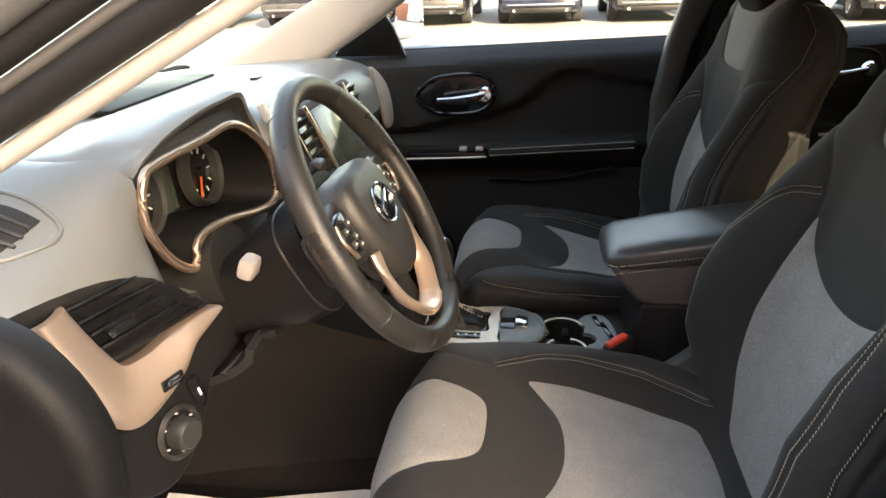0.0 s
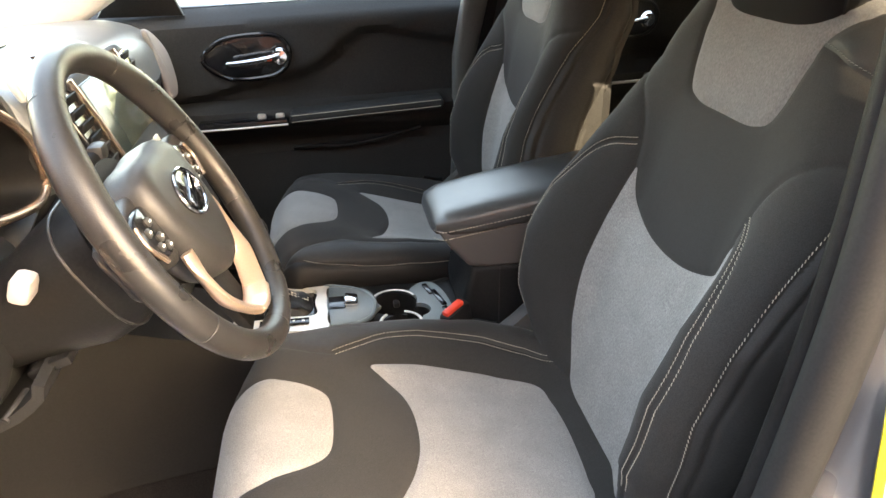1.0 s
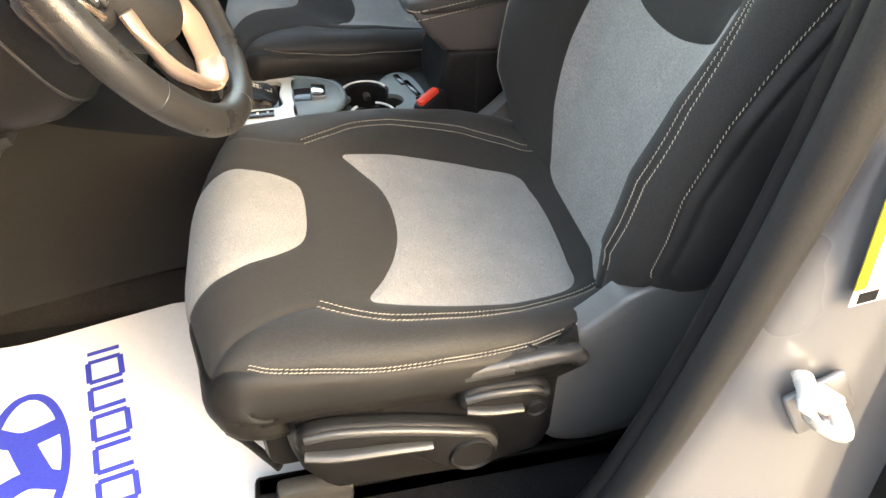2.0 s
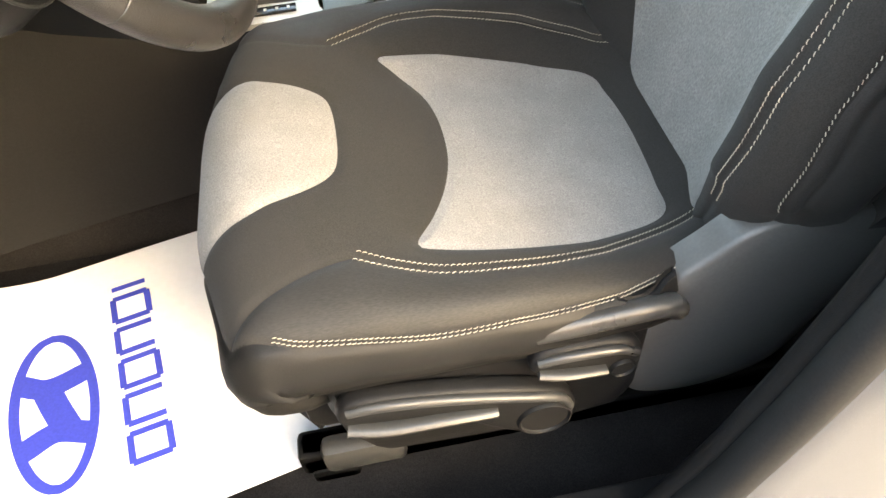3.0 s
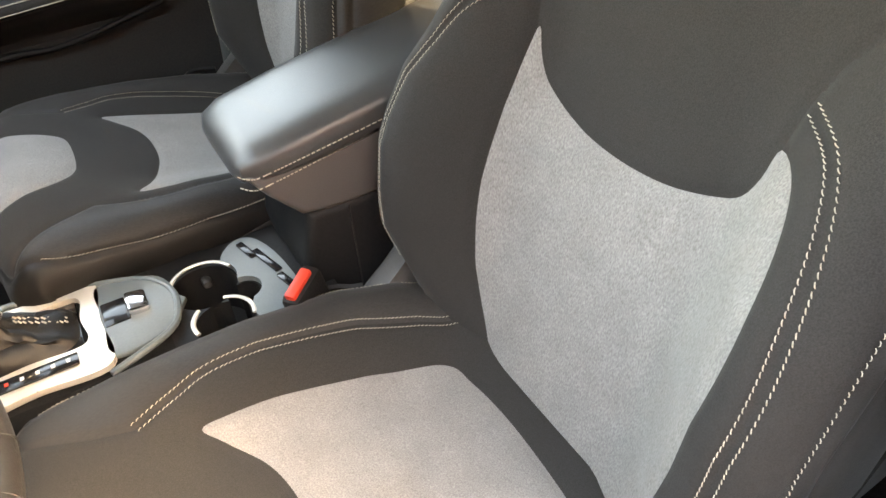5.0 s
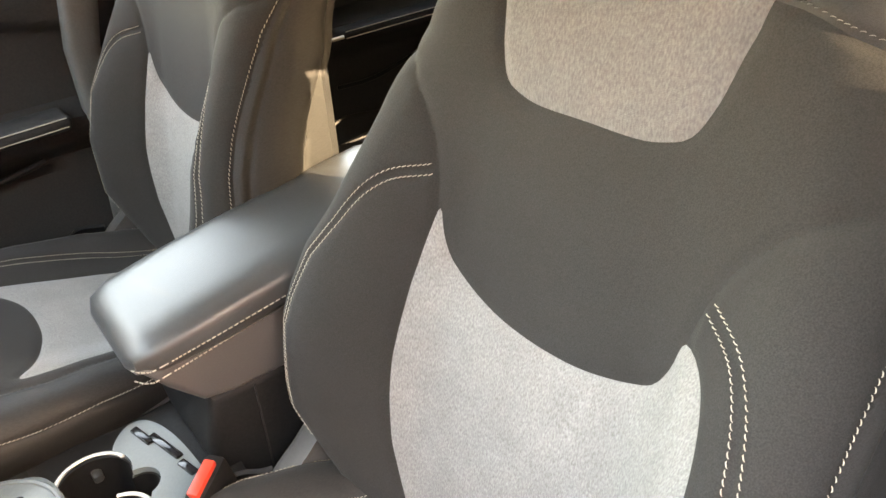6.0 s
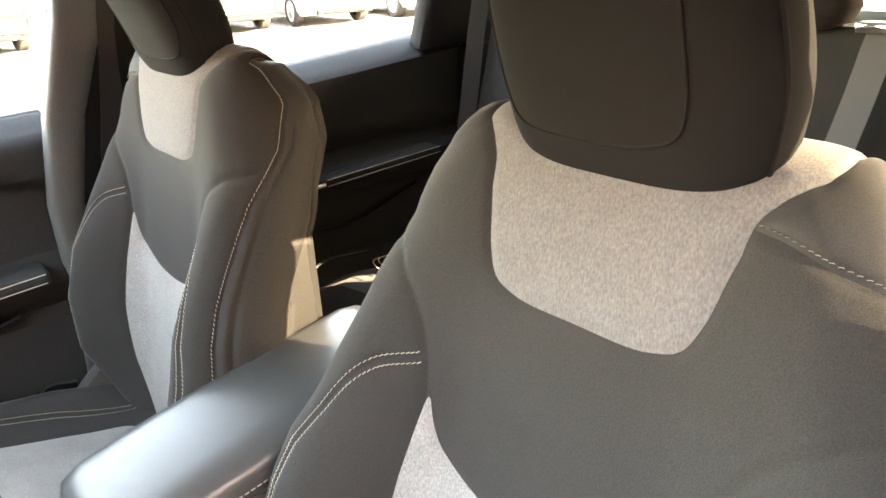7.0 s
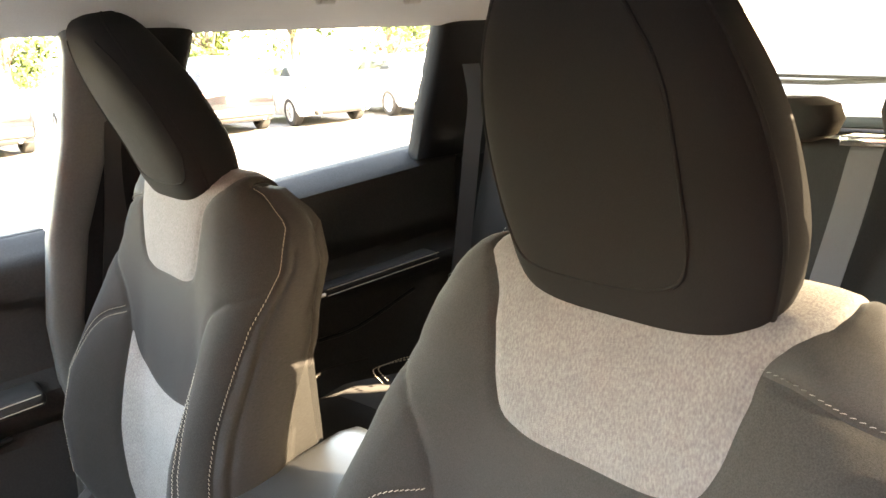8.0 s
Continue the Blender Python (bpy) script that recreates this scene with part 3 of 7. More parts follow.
    sew((0.0, BACK.length, -0.46, 0.46), seams, [("lower_insert", lower_patch, GREY_CLOTH, "grey melange cloth insert"), ("upper_insert", top_patch, GREY_SHADED, "grey melange cloth insert")],
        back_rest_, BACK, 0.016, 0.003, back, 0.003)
    for line in (bol[2:], mirror(bol[2:])):
        stitches(line, BACK, back, 0.005)
        stitches(line, BACK, back, -0.005)
    for line in (rim[1:-2], mirror(rim[1:-2])):
        stitches(line, BACK, back, 0.004 if line[0][1] < 0 else -0.004)
    stitches(mirror(shoulder) if flip > 0 else shoulder, BACK, back, 0.004 * flip, width=0.0003, mat=GREYTHREAD)
    # headrest on two posts
    rings = []
    HEAD = ((1.262, 0.055, 0.192, 0.226), (1.265, 0.087, 0.182, 0.235), (1.273, 0.106, 0.170, 0.243), (1.300, 0.121, 0.158, 0.250), (1.35, 0.130, 0.147, 0.247), (1.40, 0.127, 0.132, 0.232), (1.44, 0.117, 0.120, 0.219), (1.475, 0.101, 0.111, 0.203), (1.505, 0.083, 0.106, 0.188), (1.522, 0.066, 0.107, 0.176), (1.532, 0.045, 0.114, 0.164), (1.536, 0.022, 0.126, 0.152))
    fine = [smooth_line([(r[0], r[i], 0) for r in HEAD], 0.003) for i in (1, 2, 3)]
    levels = sorted({r[0] for r in HEAD} | {1.262 + 0.274 * k / 36 for k in range(37)})
    HEAD = [(z, *(float(np.interp(z, [q.x for q in f], [q.y for q in f])) for f in fine)) for z in levels if z <= 1.536]
    for z, hw, xf, xb in HEAD:
        n = 72
        ring = []
        for k in range(n):
            a = 2 * math.pi * k / n
            c, s = math.cos(a), math.sin(a)
            px = math.copysign(abs(c) ** 0.45, c)
            py = math.copysign(abs(s) ** 0.5, s)
            mid, dep = (xf + xb) / 2, (xb - xf) / 2
            ring.append((mid + dep * px + (0.016 * (py ** 4) if px < 0 else 0), hw * 0.97 * py * (1 - 0.20 * (px + 1) / 2) - 0.004, z))
        rings.append(ring)

    def on_head(z, a, out=0.0):
        """A place on the headrest at height z, turned by a round its upright axis, moved outwards."""
        rs = [r for r in HEAD]
        hw, xf, xb = (float(np.interp(z, [r[0] for r in rs], [r[i] for r in rs])) for i in (1, 2, 3))
        c, s = math.cos(a), math.sin(a)
        px, py = math.copysign(abs(c) ** 0.45, c), math.copysign(abs(s) ** 0.5, s)
        return Vector(((xf + xb) / 2 + (xb - xf) / 2 * px + (0.016 * (py ** 4) if px < 0 else 0) + out * c, hw * 0.97 * py * (1 - 0.20 * (px + 1) / 2) - 0.004 + out * s, z))

    rest = part("headrest", loft(rings), HEAD_SHADED, seat, "black knit headrest tilted forward")
    for sg in (1, -1):
        part("post", tube([(0.215, 0.055 * sg, 1.20), (0.212, 0.055 * sg, 1.31)], 0.0065), CHROME, rest)
        part("guide", lathe([(0.0, 0), (0.014, 0), (0.014, 0.012), (0.009, 0.016), (0.0, 0.016)], Matrix.Translation((0.215, 0.055 * sg, 1.276)), 16), PLASTIC, rest)
        part("piping", tube([on_head(1.268 + 0.267 * k / 36, sg * radians(118), -0.0002) for k in range(37)], 0.0019, sides=8), HEAD_SHADED, rest)
    seam = []
    for q in smooth_line([(1.508, -0.036 * flip, 0), (1.484, -0.050 * flip, 0), (1.446, -0.064 * flip, 0), (1.367, -0.066 * flip, 0), (1.335, -0.064 * flip, 0), (1.319, -0.057 * flip, 0), (1.310, -0.039 * flip, 0), (1.305, 0.0, 0), (1.306, 0.06 * flip, 0),
                          (1.313, 0.086 * flip, 0), (1.332, 0.099 * flip, 0), (1.36, 0.106 * flip, 0), (1.42, 0.101 * flip, 0), (1.47, 0.082 * flip, 0), (1.502, 0.058 * flip, 0)], 0.006):
        half = float(np.interp(q.x, [r[0] for r in HEAD], [r[1] for r in HEAD])) * 0.97
        seam.append(on_head(q.x, math.pi - math.copysign(math.asin(min(1.0, (abs(q.y) / half) ** 2)), q.y), 0.0002))
    part("front_seam", tube(seam, 0.0014, sides=6), HEAD_SHADED, rest)
    pivot = Vector((0.02, 0, 0.68))
    turn = Matrix.Translation(pivot) @ Matrix.Rotation(radians(-recline), 4, 'Y') @ Matrix.Translation(-pivot)
    for p in (back, rest):
        p.matrix_basis = turn
    return seat


# ---- ground ----
ground = part("ground", box((600, 600, 0.2), (0, 0, -0.1), 0), ASPHALT, smooth=False)
tagged(ground, "pale weathered asphalt of a car park", "ground", kind="structure")

# ---- car floor, sill and tunnel ----
floor = part("floor", joined(box((2.6, 1.44, 0.04), (0.20, 0, 0.395), 0.01), box((0.30, 0.62, 0.04), (-1.16, -0.42, 0.47), 0.01, Matrix.Rotation(radians(38), 3, 'Y'))), CARPET)
tagged(floor, "black carpet covering the car floor", "floor", kind="structure")
for sg, nm in ((-1, "sill_left"), (1, "sill_right")):
    sill = part(nm, joined(box((1.75, 0.10, 0.12), (-0.05, sg * 0.735, 0.425), 0.03), box((1.60, 0.055, 0.012), (-0.06, sg * 0.715, 0.492), 0.004)), PLASTIC)
    tagged(sill, "black plastic door sill trim", "sill", kind="structure")
under = part("underbody", box((3.6, 1.60, 0.12), (0.15, 0, 0.30), 0.04), PAINT)
tagged(under, "grey painted underbody and rockers", "body", kind="structure")

# ---- roof, pillars, glass ----
grid = []
for i in range(13):
    x = -0.50 + 2.45 * i / 12
    row = []
    for j in range(15):
        y = -0.66 + 1.32 * j / 14
        row.append((x, y, 1.605 - 0.075 * abs(y / 0.66) ** 4 - 0.05 * max(0, (x - 1.2) / 0.75) ** 2 - 0.10 * max(0, (-0.1 - x) / 0.4) ** 2))
    grid.append(row)
ceiling = part("ceiling", solid_sheet(grid, 0.03, (0, 0, 1)), BEIGE)
tagged(ceiling, "pale beige cloth headliner", "ceiling", kind="structure")
roof_skin = part("roof_skin", solid_sheet([[(x, y * 1.06, z + 0.045) for x, y, z in r] for r in grid], 0.012, (0, 0, 1)), PAINT)
tagged(roof_skin, "grey metallic painted roof panel", "roof", kind="structure")
for x in (0.50, 0.70):
    h = thing("grab_handle_cap", "small beige cap of the ceiling grab handle", "grab handle", "grab handle caps")
    part("cap", box((0.034, 0.022, 0.018), (x, 0.50, 1.572), 0.006), BEIGE, h)


def bar(points, sec, mat, name):
    """A pillar trim: a flat-oval bar along points; sec: half sizes along x and y."""
    return part(name, tube(smooth_line(points, 0.03), 1.0, sides=20, squash=sec, up=(0, 1, 0)), mat)


def pillar(name, points, hx, hy, mat, label):
    rings = []
    n = 20
    for (x, y, z), a in zip(points, hx):
        rings.append([(x + a * math.copysign(abs(math.cos(t)) ** 0.6, math.cos(t)), y + hy * math.copysign(abs(math.sin(t)) ** 0.6, math.sin(t)), z) for t in (2 * math.pi * k / n for k in range(n))])
    return tagged(part(name, loft(rings), mat), label, "pillar", kind="structure")


# far side: A, B and C pillars
pillar("pillar_a_right", [(-1.06, 0.66, 1.14), (-0.87, 0.655, 1.25), (-0.70, 0.648, 1.35), (-0.40, 0.63, 1.50), (-0.26, 0.62, 1.56)], [0.15, 0.14, 0.12, 0.11, 0.10], 0.035, BEIGE, "pale beige windscreen pillar trim")
B_LINE = [(0.05, 0.73, 0.45), (0.07, 0.72, 0.80), (0.065, 0.71, 1.05), (0.10, 0.705, 1.20), (0.165, 0.695, 1.36), (0.205, 0.68, 1.50), (0.21, 0.665, 1.56)]
B_HALF = [0.075, 0.07, 0.066, 0.075, 0.092, 0.105, 0.11]
pillar("pillar_b_right", B_LINE, B_HALF, 0.035, PILLARBLACK, "black plastic door pillar trim")
pillar("pillar_b_edge", [(x - a * 0.66, y - 0.016, z) for (x, y, z), a in zip(B_LINE, B_HALF)], [0.46 * a for a in B_HALF], 0.024, PILLAR_LIT, "front edge of the door pillar trim, greyed as if lit")
pillar("pillar_c_right", [(0.98, 0.73, 1.22), (0.985, 0.72, 1.32), (1.00, 0.70, 1.45), (1.02, 0.67, 1.56)], [0.13, 0.115, 0.10, 0.11], 0.04, PILLARBLACK, "black plastic rear pillar trim")
pillar("pillar_d_right", [(1.62, 0.70, 1.18), (1.64, 0.68, 1.36), (1.60, 0.64, 1.55)], [0.20, 0.16, 0.15], 0.05, PLASTIC, "black plastic tail pillar trim")
pillar("pillar_d_left", [(1.62, -0.70, 1.18), (1.64, -0.68, 1.36), (1.60, -0.64, 1.55)], [0.20, 0.16, 0.15], 0.05, PLASTIC, "black plastic tail pillar trim")
pillar("pillar_c_left", [(0.98, -0.73, 1.22), (0.985, -0.72, 1.32), (1.00, -0.70, 1.45), (1.02, -0.67, 1.56)], [0.13, 0.115, 0.10, 0.11], 0.04, PLASTIC, "black plastic rear pillar trim")
pillar("pillar_b_left", [(0.19, -0.70, 0.42), (0.19, -0.695, 0.80), (0.165, -0.69, 1.05), (0.165, -0.685, 1.20), (0.160, -0.678, 1.32), (0.160, -0.675, 1.37), (0.162, -0.66, 1.50), (0.165, -0.65, 1.56)], [0.15, 0.12, 0.085, 0.052, 0.050, 0.050, 0.052, 0.056], 0.025, PLASTIC, "black plastic inner trim of the door pillar")
# near A pillar: beige trim, rubber seals, painted frame
D0, D1 = Vector((-1.02, 0, 1.113)), Vector((-0.25, 0, 1.517))
for nm, off, y, r, mt, lb in (("pillar_a_left", 0.010, -0.682, 0.0095, BEIGE, "pale beige windscreen pillar trim"), ("pillar_seal", 0.034, -0.690, 0.0150, RUBBER, "black rubber door seal along the windscreen pillar"),
                              ("pillar_strip", 0.054, -0.692, 0.0060, PAINT, "grey painted strip between the pillar seals"), ("pillar_seal_outer", 0.070, -0.700, 0.0110, RUBBER, "black outer rubber seal of the windscreen pillar"),
                              ("pillar_frame", 0.098, -0.705, 0.0180, PAINT, "grey painted windscreen pillar frame")):
    up = Vector((-0.464, 0, 0.886))
    a, b = D0 + up * off + Vector((0, y, 0)), D1 + up * off + Vector((0, y, 0))
    tagged(part(nm, tube([a + (b - a) * k / 8 for k in range(9)], r, sides=18, up=(0, 1, 0)), mt), lb, "pillar", kind="structure")


def pane(name, corners, label, tint=CLEAR):
    bm = bmesh.new()
    n = 7
    a, b, c, d = (Vector(q) for q in corners)
    rows = [[a.lerp(b, i / n).lerp(d.lerp(c, i / n), j / n) for i in range(n + 1)] for j in range(n + 1)]
    bm.free()
    ob = part(name, solid_sheet(rows, 0.004), tint)
    ob.visible_shadow = False
    return tagged(ob, label, "window", kind="structure")


pane("windscreen", [(-1.45, -0.66, 1.10), (-1.45, 0.70, 1.10), (-0.50, 0.60, 1.50), (-0.50, -0.60, 1.50)], "clear windscreen glass", SCREENGLASS)
pane("window_1", [(-0.86, 0.775, 1.15), (0.04, 0.775, 1.18), (0.16, 0.70, 1.55), (-0.30, 0.70, 1.55)], "clear closed front door window")
pane("window_2", [(0.13, 0.775, 1.18), (0.93, 0.775, 1.22), (0.98, 0.70, 1.55), (0.24, 0.70, 1.55)], "clear closed rear door window")
# Out of view; tint added so that less sun reaches the seats.
pane("window_3", [(0.22, -0.775, 1.19), (0.93, -0.775, 1.22), (0.98, -0.70, 1.55), (0.20, -0.70, 1.55)], "closed rear door window, tint added to weaken the sun", TINTED).visible_shadow = True
pane("rear_window", [(1.90, -0.58, 1.27), (1.90, 0.58, 1.27), (1.68, 0.52, 1.54), (1.68, -0.52, 1.54)], "clear heated rear window")
for sg in (1, -1):
    pane("quarter_window", [(1.12, sg * 0.76, 1.24), (1.46, sg * 0.74, 1.26), (1.46, sg * 0.68, 1.52), (1.12, sg * 0.69, 1.54)], "clear quarter window")

# body behind the doors and round the tail
for sg, nm in ((-1, "rear_side_left"), (1, "rear_side_right")):
    tagged(part(nm, box((0.95, 0.10, 0.86), (1.42, sg * 0.78, 0.80), 0.04), PAINT), "grey painted rear wing", "body", kind="structure")
    tagged(part(nm + "_trim", box((0.90, 0.06, 0.80), (1.42, sg * 0.705, 0.82), 0.03), PILLARBLACK), "black plastic boot side trim", "trim", kind="structure")
tail = thing("tailgate", "black trimmed tailgate below the rear window", "tailgate", kind="structure")
part("tail_panel", box((0.07, 1.30, 0.85), (1.90, 0, 0.82), 0.03), PAINT, tail)
part("inner_panel", box((0.05, 1.22, 0.70), (1.845, 0, 0.86), 0.03), PLASTIC, tail)
part("window_ledge", box((0.12, 1.16, 0.035), (1.80, 0, 1.24), 0.015), TRAYGREY, tail, "pale grey ledge under the rear window")
part("wiper_arm", tube([(1.93, 0.45, 1.335), (1.93, 0.2, 1.325), (1.93, 0.02, 1.33)], 0.008), RUBBER, tail)
part("wiper_blade", tube([(1.925, 0.40, 1.350), (1.925, 0.1, 1.338), (1.925, -0.10, 1.330)], 0.006), PLASTIC, tail)
tagged(part("bonnet", box((1.1, 1.5, 0.10), (-1.98, 0, 1.02), 0.05, Matrix.Rotation(radians(-4), 3, 'Y')), PAINT), "grey painted bonnet", "bonnet", kind="structure")
tagged(part("front_body", box((1.16, 1.56, 0.62), (-1.95, 0, 0.66), 0.12), PAINT), "grey painted front wings and bumper", "body", kind="structure")
tagged(part("firewall", box((0.05, 1.46, 0.8), (-1.30, 0, 0.75), 0.01), CARPET), "black lined firewall", "wall", kind="structure")


# ---- far doors ----
def door_panel(x0, x1, z0, sill0, sill1, y, bulge):
    """The moulded inner skin of a door: a grid in x and z with its swells."""
    rows = []
    n, m = 60, 64
    for j in range(m + 1):
        v = j / m
        row = []
        for i in range(n + 1):
            u = i / n
            x = x0 + (x1 - x0) * u
            z = z0 + (sill0 + (sill1 - sill0) * u - z0) * v
            row.append((x, y - bulge(x, z) + 0.055 * ease(0.94, 1.0, v) ** 2, z))
        rows.append(row)
    return solid_sheet(rows, 0.05, (0, 1, 0))


SWELL_X = [-0.92, -0.645, -0.488, -0.412, -0.359, -0.322, -0.286, -0.250, -0.207, -0.149, -0.084, 0.03]
SWELL_Z = [0.93, 0.965, 1.000, 1.015, 1.032, 1.056, 1.089, 1.113, 1.124, 1.113, 1.097, 1.078]


def front_bulge(x, z):
    wave = float(np.interp(x, SWELL_X, SWELL_Z))
    b = 0.030 * ease(wave - 0.012, wave + 0.014, z) - 0.014 * ease(1.13, 1.19, z)
    b += 0.050 * ease(0.84, 0.90, z) * (1 - ease(0.93, 0.955, z)) * ease(-0.80, -0.62, x)
    b += 0.022 * (1 - ease(0.815 + 0.10 * max(0.0, x + 0.31), 0.835 + 0.10 * max(0.0, x + 0.31), z))
    return b


door_1 = thing("door_1", "closed black moulded front passenger door", "car door", kind="structure")
part("door_skin", box((1.00, 0.05, 0.80), (-0.45, 0.855, 0.78), 0.03), PAINT, door_1)
part("inner_panel", door_panel(-0.92, 0.035, 0.43, 1.165, 1.20, 0.735, front_bulge), DOORSKIN, door_1)
part("belt_line_seal", tube([(-0.90, 0.790, 1.163), (-0.4, 0.792, 1.180), (0.035, 0.792, 1.196)], 0.007), RUBBER, door_1)
ell = [tuple(q) for q in smooth_line([(-0.112, 0.004, 0), (-0.085, 0.036, 0), (-0.045, 0.052, 0), (0.030, 0.054, 0), (0.078, 0.042, 0), (0.098, 0.010, 0), (0.088, -0.026, 0), (0.050, -0.048, 0), (-0.030, -0.050, 0), (-0.075, -0.036, 0)], 0.01, True)]
M = Matrix.Translation((-0.515, 0.700, 1.065)) @ Matrix.Rotation(radians(90), 4, 'X') @ Matrix.Rotation(radians(4), 4, 'Z')
part("handle_bezel", tube([M @ Vector(q) for q in ell], 0.006, True, 8), GLOSSBLACK, door_1)
part("handle_cup", slab([(x * 0.98, y * 0.98) for x, y, _ in ell], 0.004, M @ Matrix.Translation((0, 0, -0.004)), 0.001), GLOSSBLACK, door_1)
lever = part("pull_lever", tube(smooth_line([(-0.562, 0.664, 1.058), (-0.53, 0.654, 1.062), (-0.48, 0.652, 1.069), (-0.440, 0.656, 1.076)], 0.01), 0.010, sides=12, squash=(1.3, 0.7)), CHROME, door_1, "chrome inner door pull")
part("lock_knob", lathe([(0.0, 0), (0.019, 0), (0.021, 0.006), (0.017, 0.016), (0.0, 0.018)], Matrix.Translation((-0.440, 0.672, 1.072)) @ Matrix.Rotation(radians(90), 4, 'X'), 20), CHROME, door_1)
part("lock_mark", box((0.012, 0.003, 0.012), (-0.464, 0.6445, 1.072), 0.002), RED, door_1)
part("armrest_pad", box((0.39, 0.075, 0.030), (-0.235, 0.672, 0.932), 0.013, Matrix.Rotation(radians(-3.4), 3, 'Y'), 3), DOORSKIN, door_1, "stitched black vinyl arm pad")
part("switch_plate", box((0.22, 0.065, 0.016), (-0.545, 0.675, 0.912), 0.006, Matrix.Rotation(radians(-1.5), 3, 'Y')), GLOSSBLACK, door_1)
part("plate_trim", tube([(-0.655, 0.640, 0.903), (-0.54, 0.636, 0.907), (-0.435, 0.636, 0.911)], 0.003), SATIN, door_1)
for x in (-0.50, -0.455):
    part("window_switch", box((0.022, 0.016, 0.014), (x, 0.672, 0.924), 0.004), SATIN, door_1)
for dz in (0.010, -0.006):
    part("stitching", tube([(-0.425, 0.6335, 0.922 + dz), (-0.05, 0.6335, 0.944 + dz)], 0.0009, sides=5), THREAD, door_1)
part("pocket_lip", tube(smooth_line([(-0.43, 0.705, 0.829), (-0.36, 0.700, 0.833), (-0.311, 0.698, 0.829), (-0.242, 0.696, 0.837), (-0.166, 0.695, 0.853), (-0.096, 0.695, 0.868)], 0.03), 0.006), PLASTIC, door_1)
part("speaker_grille", lathe([(0.0, 0), (0.085, 0), (0.092, 0.006), (0.088, 0.012), (0.0, 0.010)], Matrix.Translation((-0.62, 0.715, 0.60)) @ Matrix.Rotation(radians(90), 4, 'X'), 28), PLASTIC, door_1)
part("mirror_sail", slab([(-0.86, 1.165), (-0.66, 1.165), (-0.69, 1.24), (-0.745, 1.33)], 0.02, Matrix(((1, 0, 0, 0), (0, 0, 1, 0.735), (0, 1, 0, 0), (0, 0, 0, 1))), 0.004), PLASTIC, door_1)
wing = thing("wing_mirror", "black shelled wing mirror outside the window", "wing mirror")
WM = Matrix.Translation((-0.705, 0.955, 1.255)) @ Matrix.Rotation(radians(52), 4, 'Z') @ Matrix.Rotation(radians(86.7), 4, 'X')
oval = [(0.092 * math.copysign(abs(math.cos(a)) ** 0.55, math.cos(a)), 0.072 * math.copysign(abs(math.sin(a)) ** 0.55, math.sin(a))) for a in (2 * math.pi * k / 32 for k in range(32))]
part("shell", slab(oval, 0.09, WM @ Matrix.Translation((0, 0, -0.094)), 0.03, 4), GLOSSBLACK, wing)
part("mirror_glass", slab([(x * 0.90, y * 0.90) for x, y in oval], 0.004, WM, 0.001), MIRROR, wing)
part("foot", box((0.07, 0.12, 0.05), (-0.74, 0.85, 1.185), 0.015), GLOSSBLACK, wing)


def rear_bulge(x, z):
    b = 0.030 * ease(1.02, 1.08, z + 0.05 * (x - 0.6)) + 0.055 * ease(0.90, 0.965, z) * (1 - ease(0.985, 1.02, z)) + 0.02 * (1 - ease(0.70, 0.76, z))
    return b


door_2 = thing("door_2", "closed black moulded rear passenger door", "car door", kind="structure")
part("door_skin", box((0.86, 0.05, 0.80), (0.53, 0.855, 0.80), 0.03), PAINT, door_2)
part("inner_panel", door_panel(0.13, 0.98, 0.45, 1.190, 1.250, 0.735, rear_bulge), DOORSKIN, door_2)
part("belt_line_seal", tube([(0.13, 0.792, 1.182), (0.55, 0.792, 1.212), (0.95, 0.792, 1.242)], 0.007), RUBBER, door_2)
part("armrest_pad", box((0.34, 0.06, 0.020), (0.68, 0.675, 0.983), 0.009, Matrix.Rotation(radians(-2), 3, 'Y'), 3), DOORSKIN, door_2, "stitched black vinyl arm pad")
part("plate_trim", tube([(0.40, 0.640, 0.972), (0.515, 0.636, 0.978)], 0.004), SATIN, door_2)
for dz in (0.008, -0.006):
    part("stitching", tube([(0.52, 0.6335, 0.980 + dz), (0.84, 0.6335, 0.992 + dz)], 0.0009, sides=5), THREAD, door_2)
M = Matrix.Translation((0.455, 0.695, 1.125)) @ Matrix.Rotation(radians(90), 4, 'X')
part("handle_bezel", tube([M @ Vector((x * 0.9, y * 0.9, -0.004)) for x, y, _ in ell], 0.004, True, 8), DOORSKIN, door_2)
part("pull_lever", tube(smooth_line([(0.395, 0.662, 1.117), (0.44, 0.654, 1.121), (0.49, 0.656, 1.130)], 0.01), 0.010, sides=12, squash=(1.3, 0.7)), CHROME, door_2, "chrome inner door pull")
part("lock_knob", lathe([(0.0, 0), (0.018, 0), (0.020, 0.006), (0.016, 0.015), (0.0, 0.017)], Matrix.Translation((0.50, 0.672, 1.128)) @ Matrix.Rotation(radians(90), 4, 'X'), 20), CHROME, door_2)
part("pocket_lip", tube(smooth_line([(0.52, 0.70, 0.85), (0.62, 0.685, 0.858), (0.80, 0.69, 0.905)], 0.03), 0.005), PLASTIC, door_2)
door_3 = thing("door_3", "closed black moulded rear door behind the driver", "car door", kind="structure")
part("door_skin", box((0.74, 0.05, 0.80), (0.59, -0.855, 0.80), 0.03), PAINT, door_3)
part("inner_panel", box((0.72, 0.06, 0.76), (0.60, -0.775, 0.83), 0.02), PLASTIC, door_3)

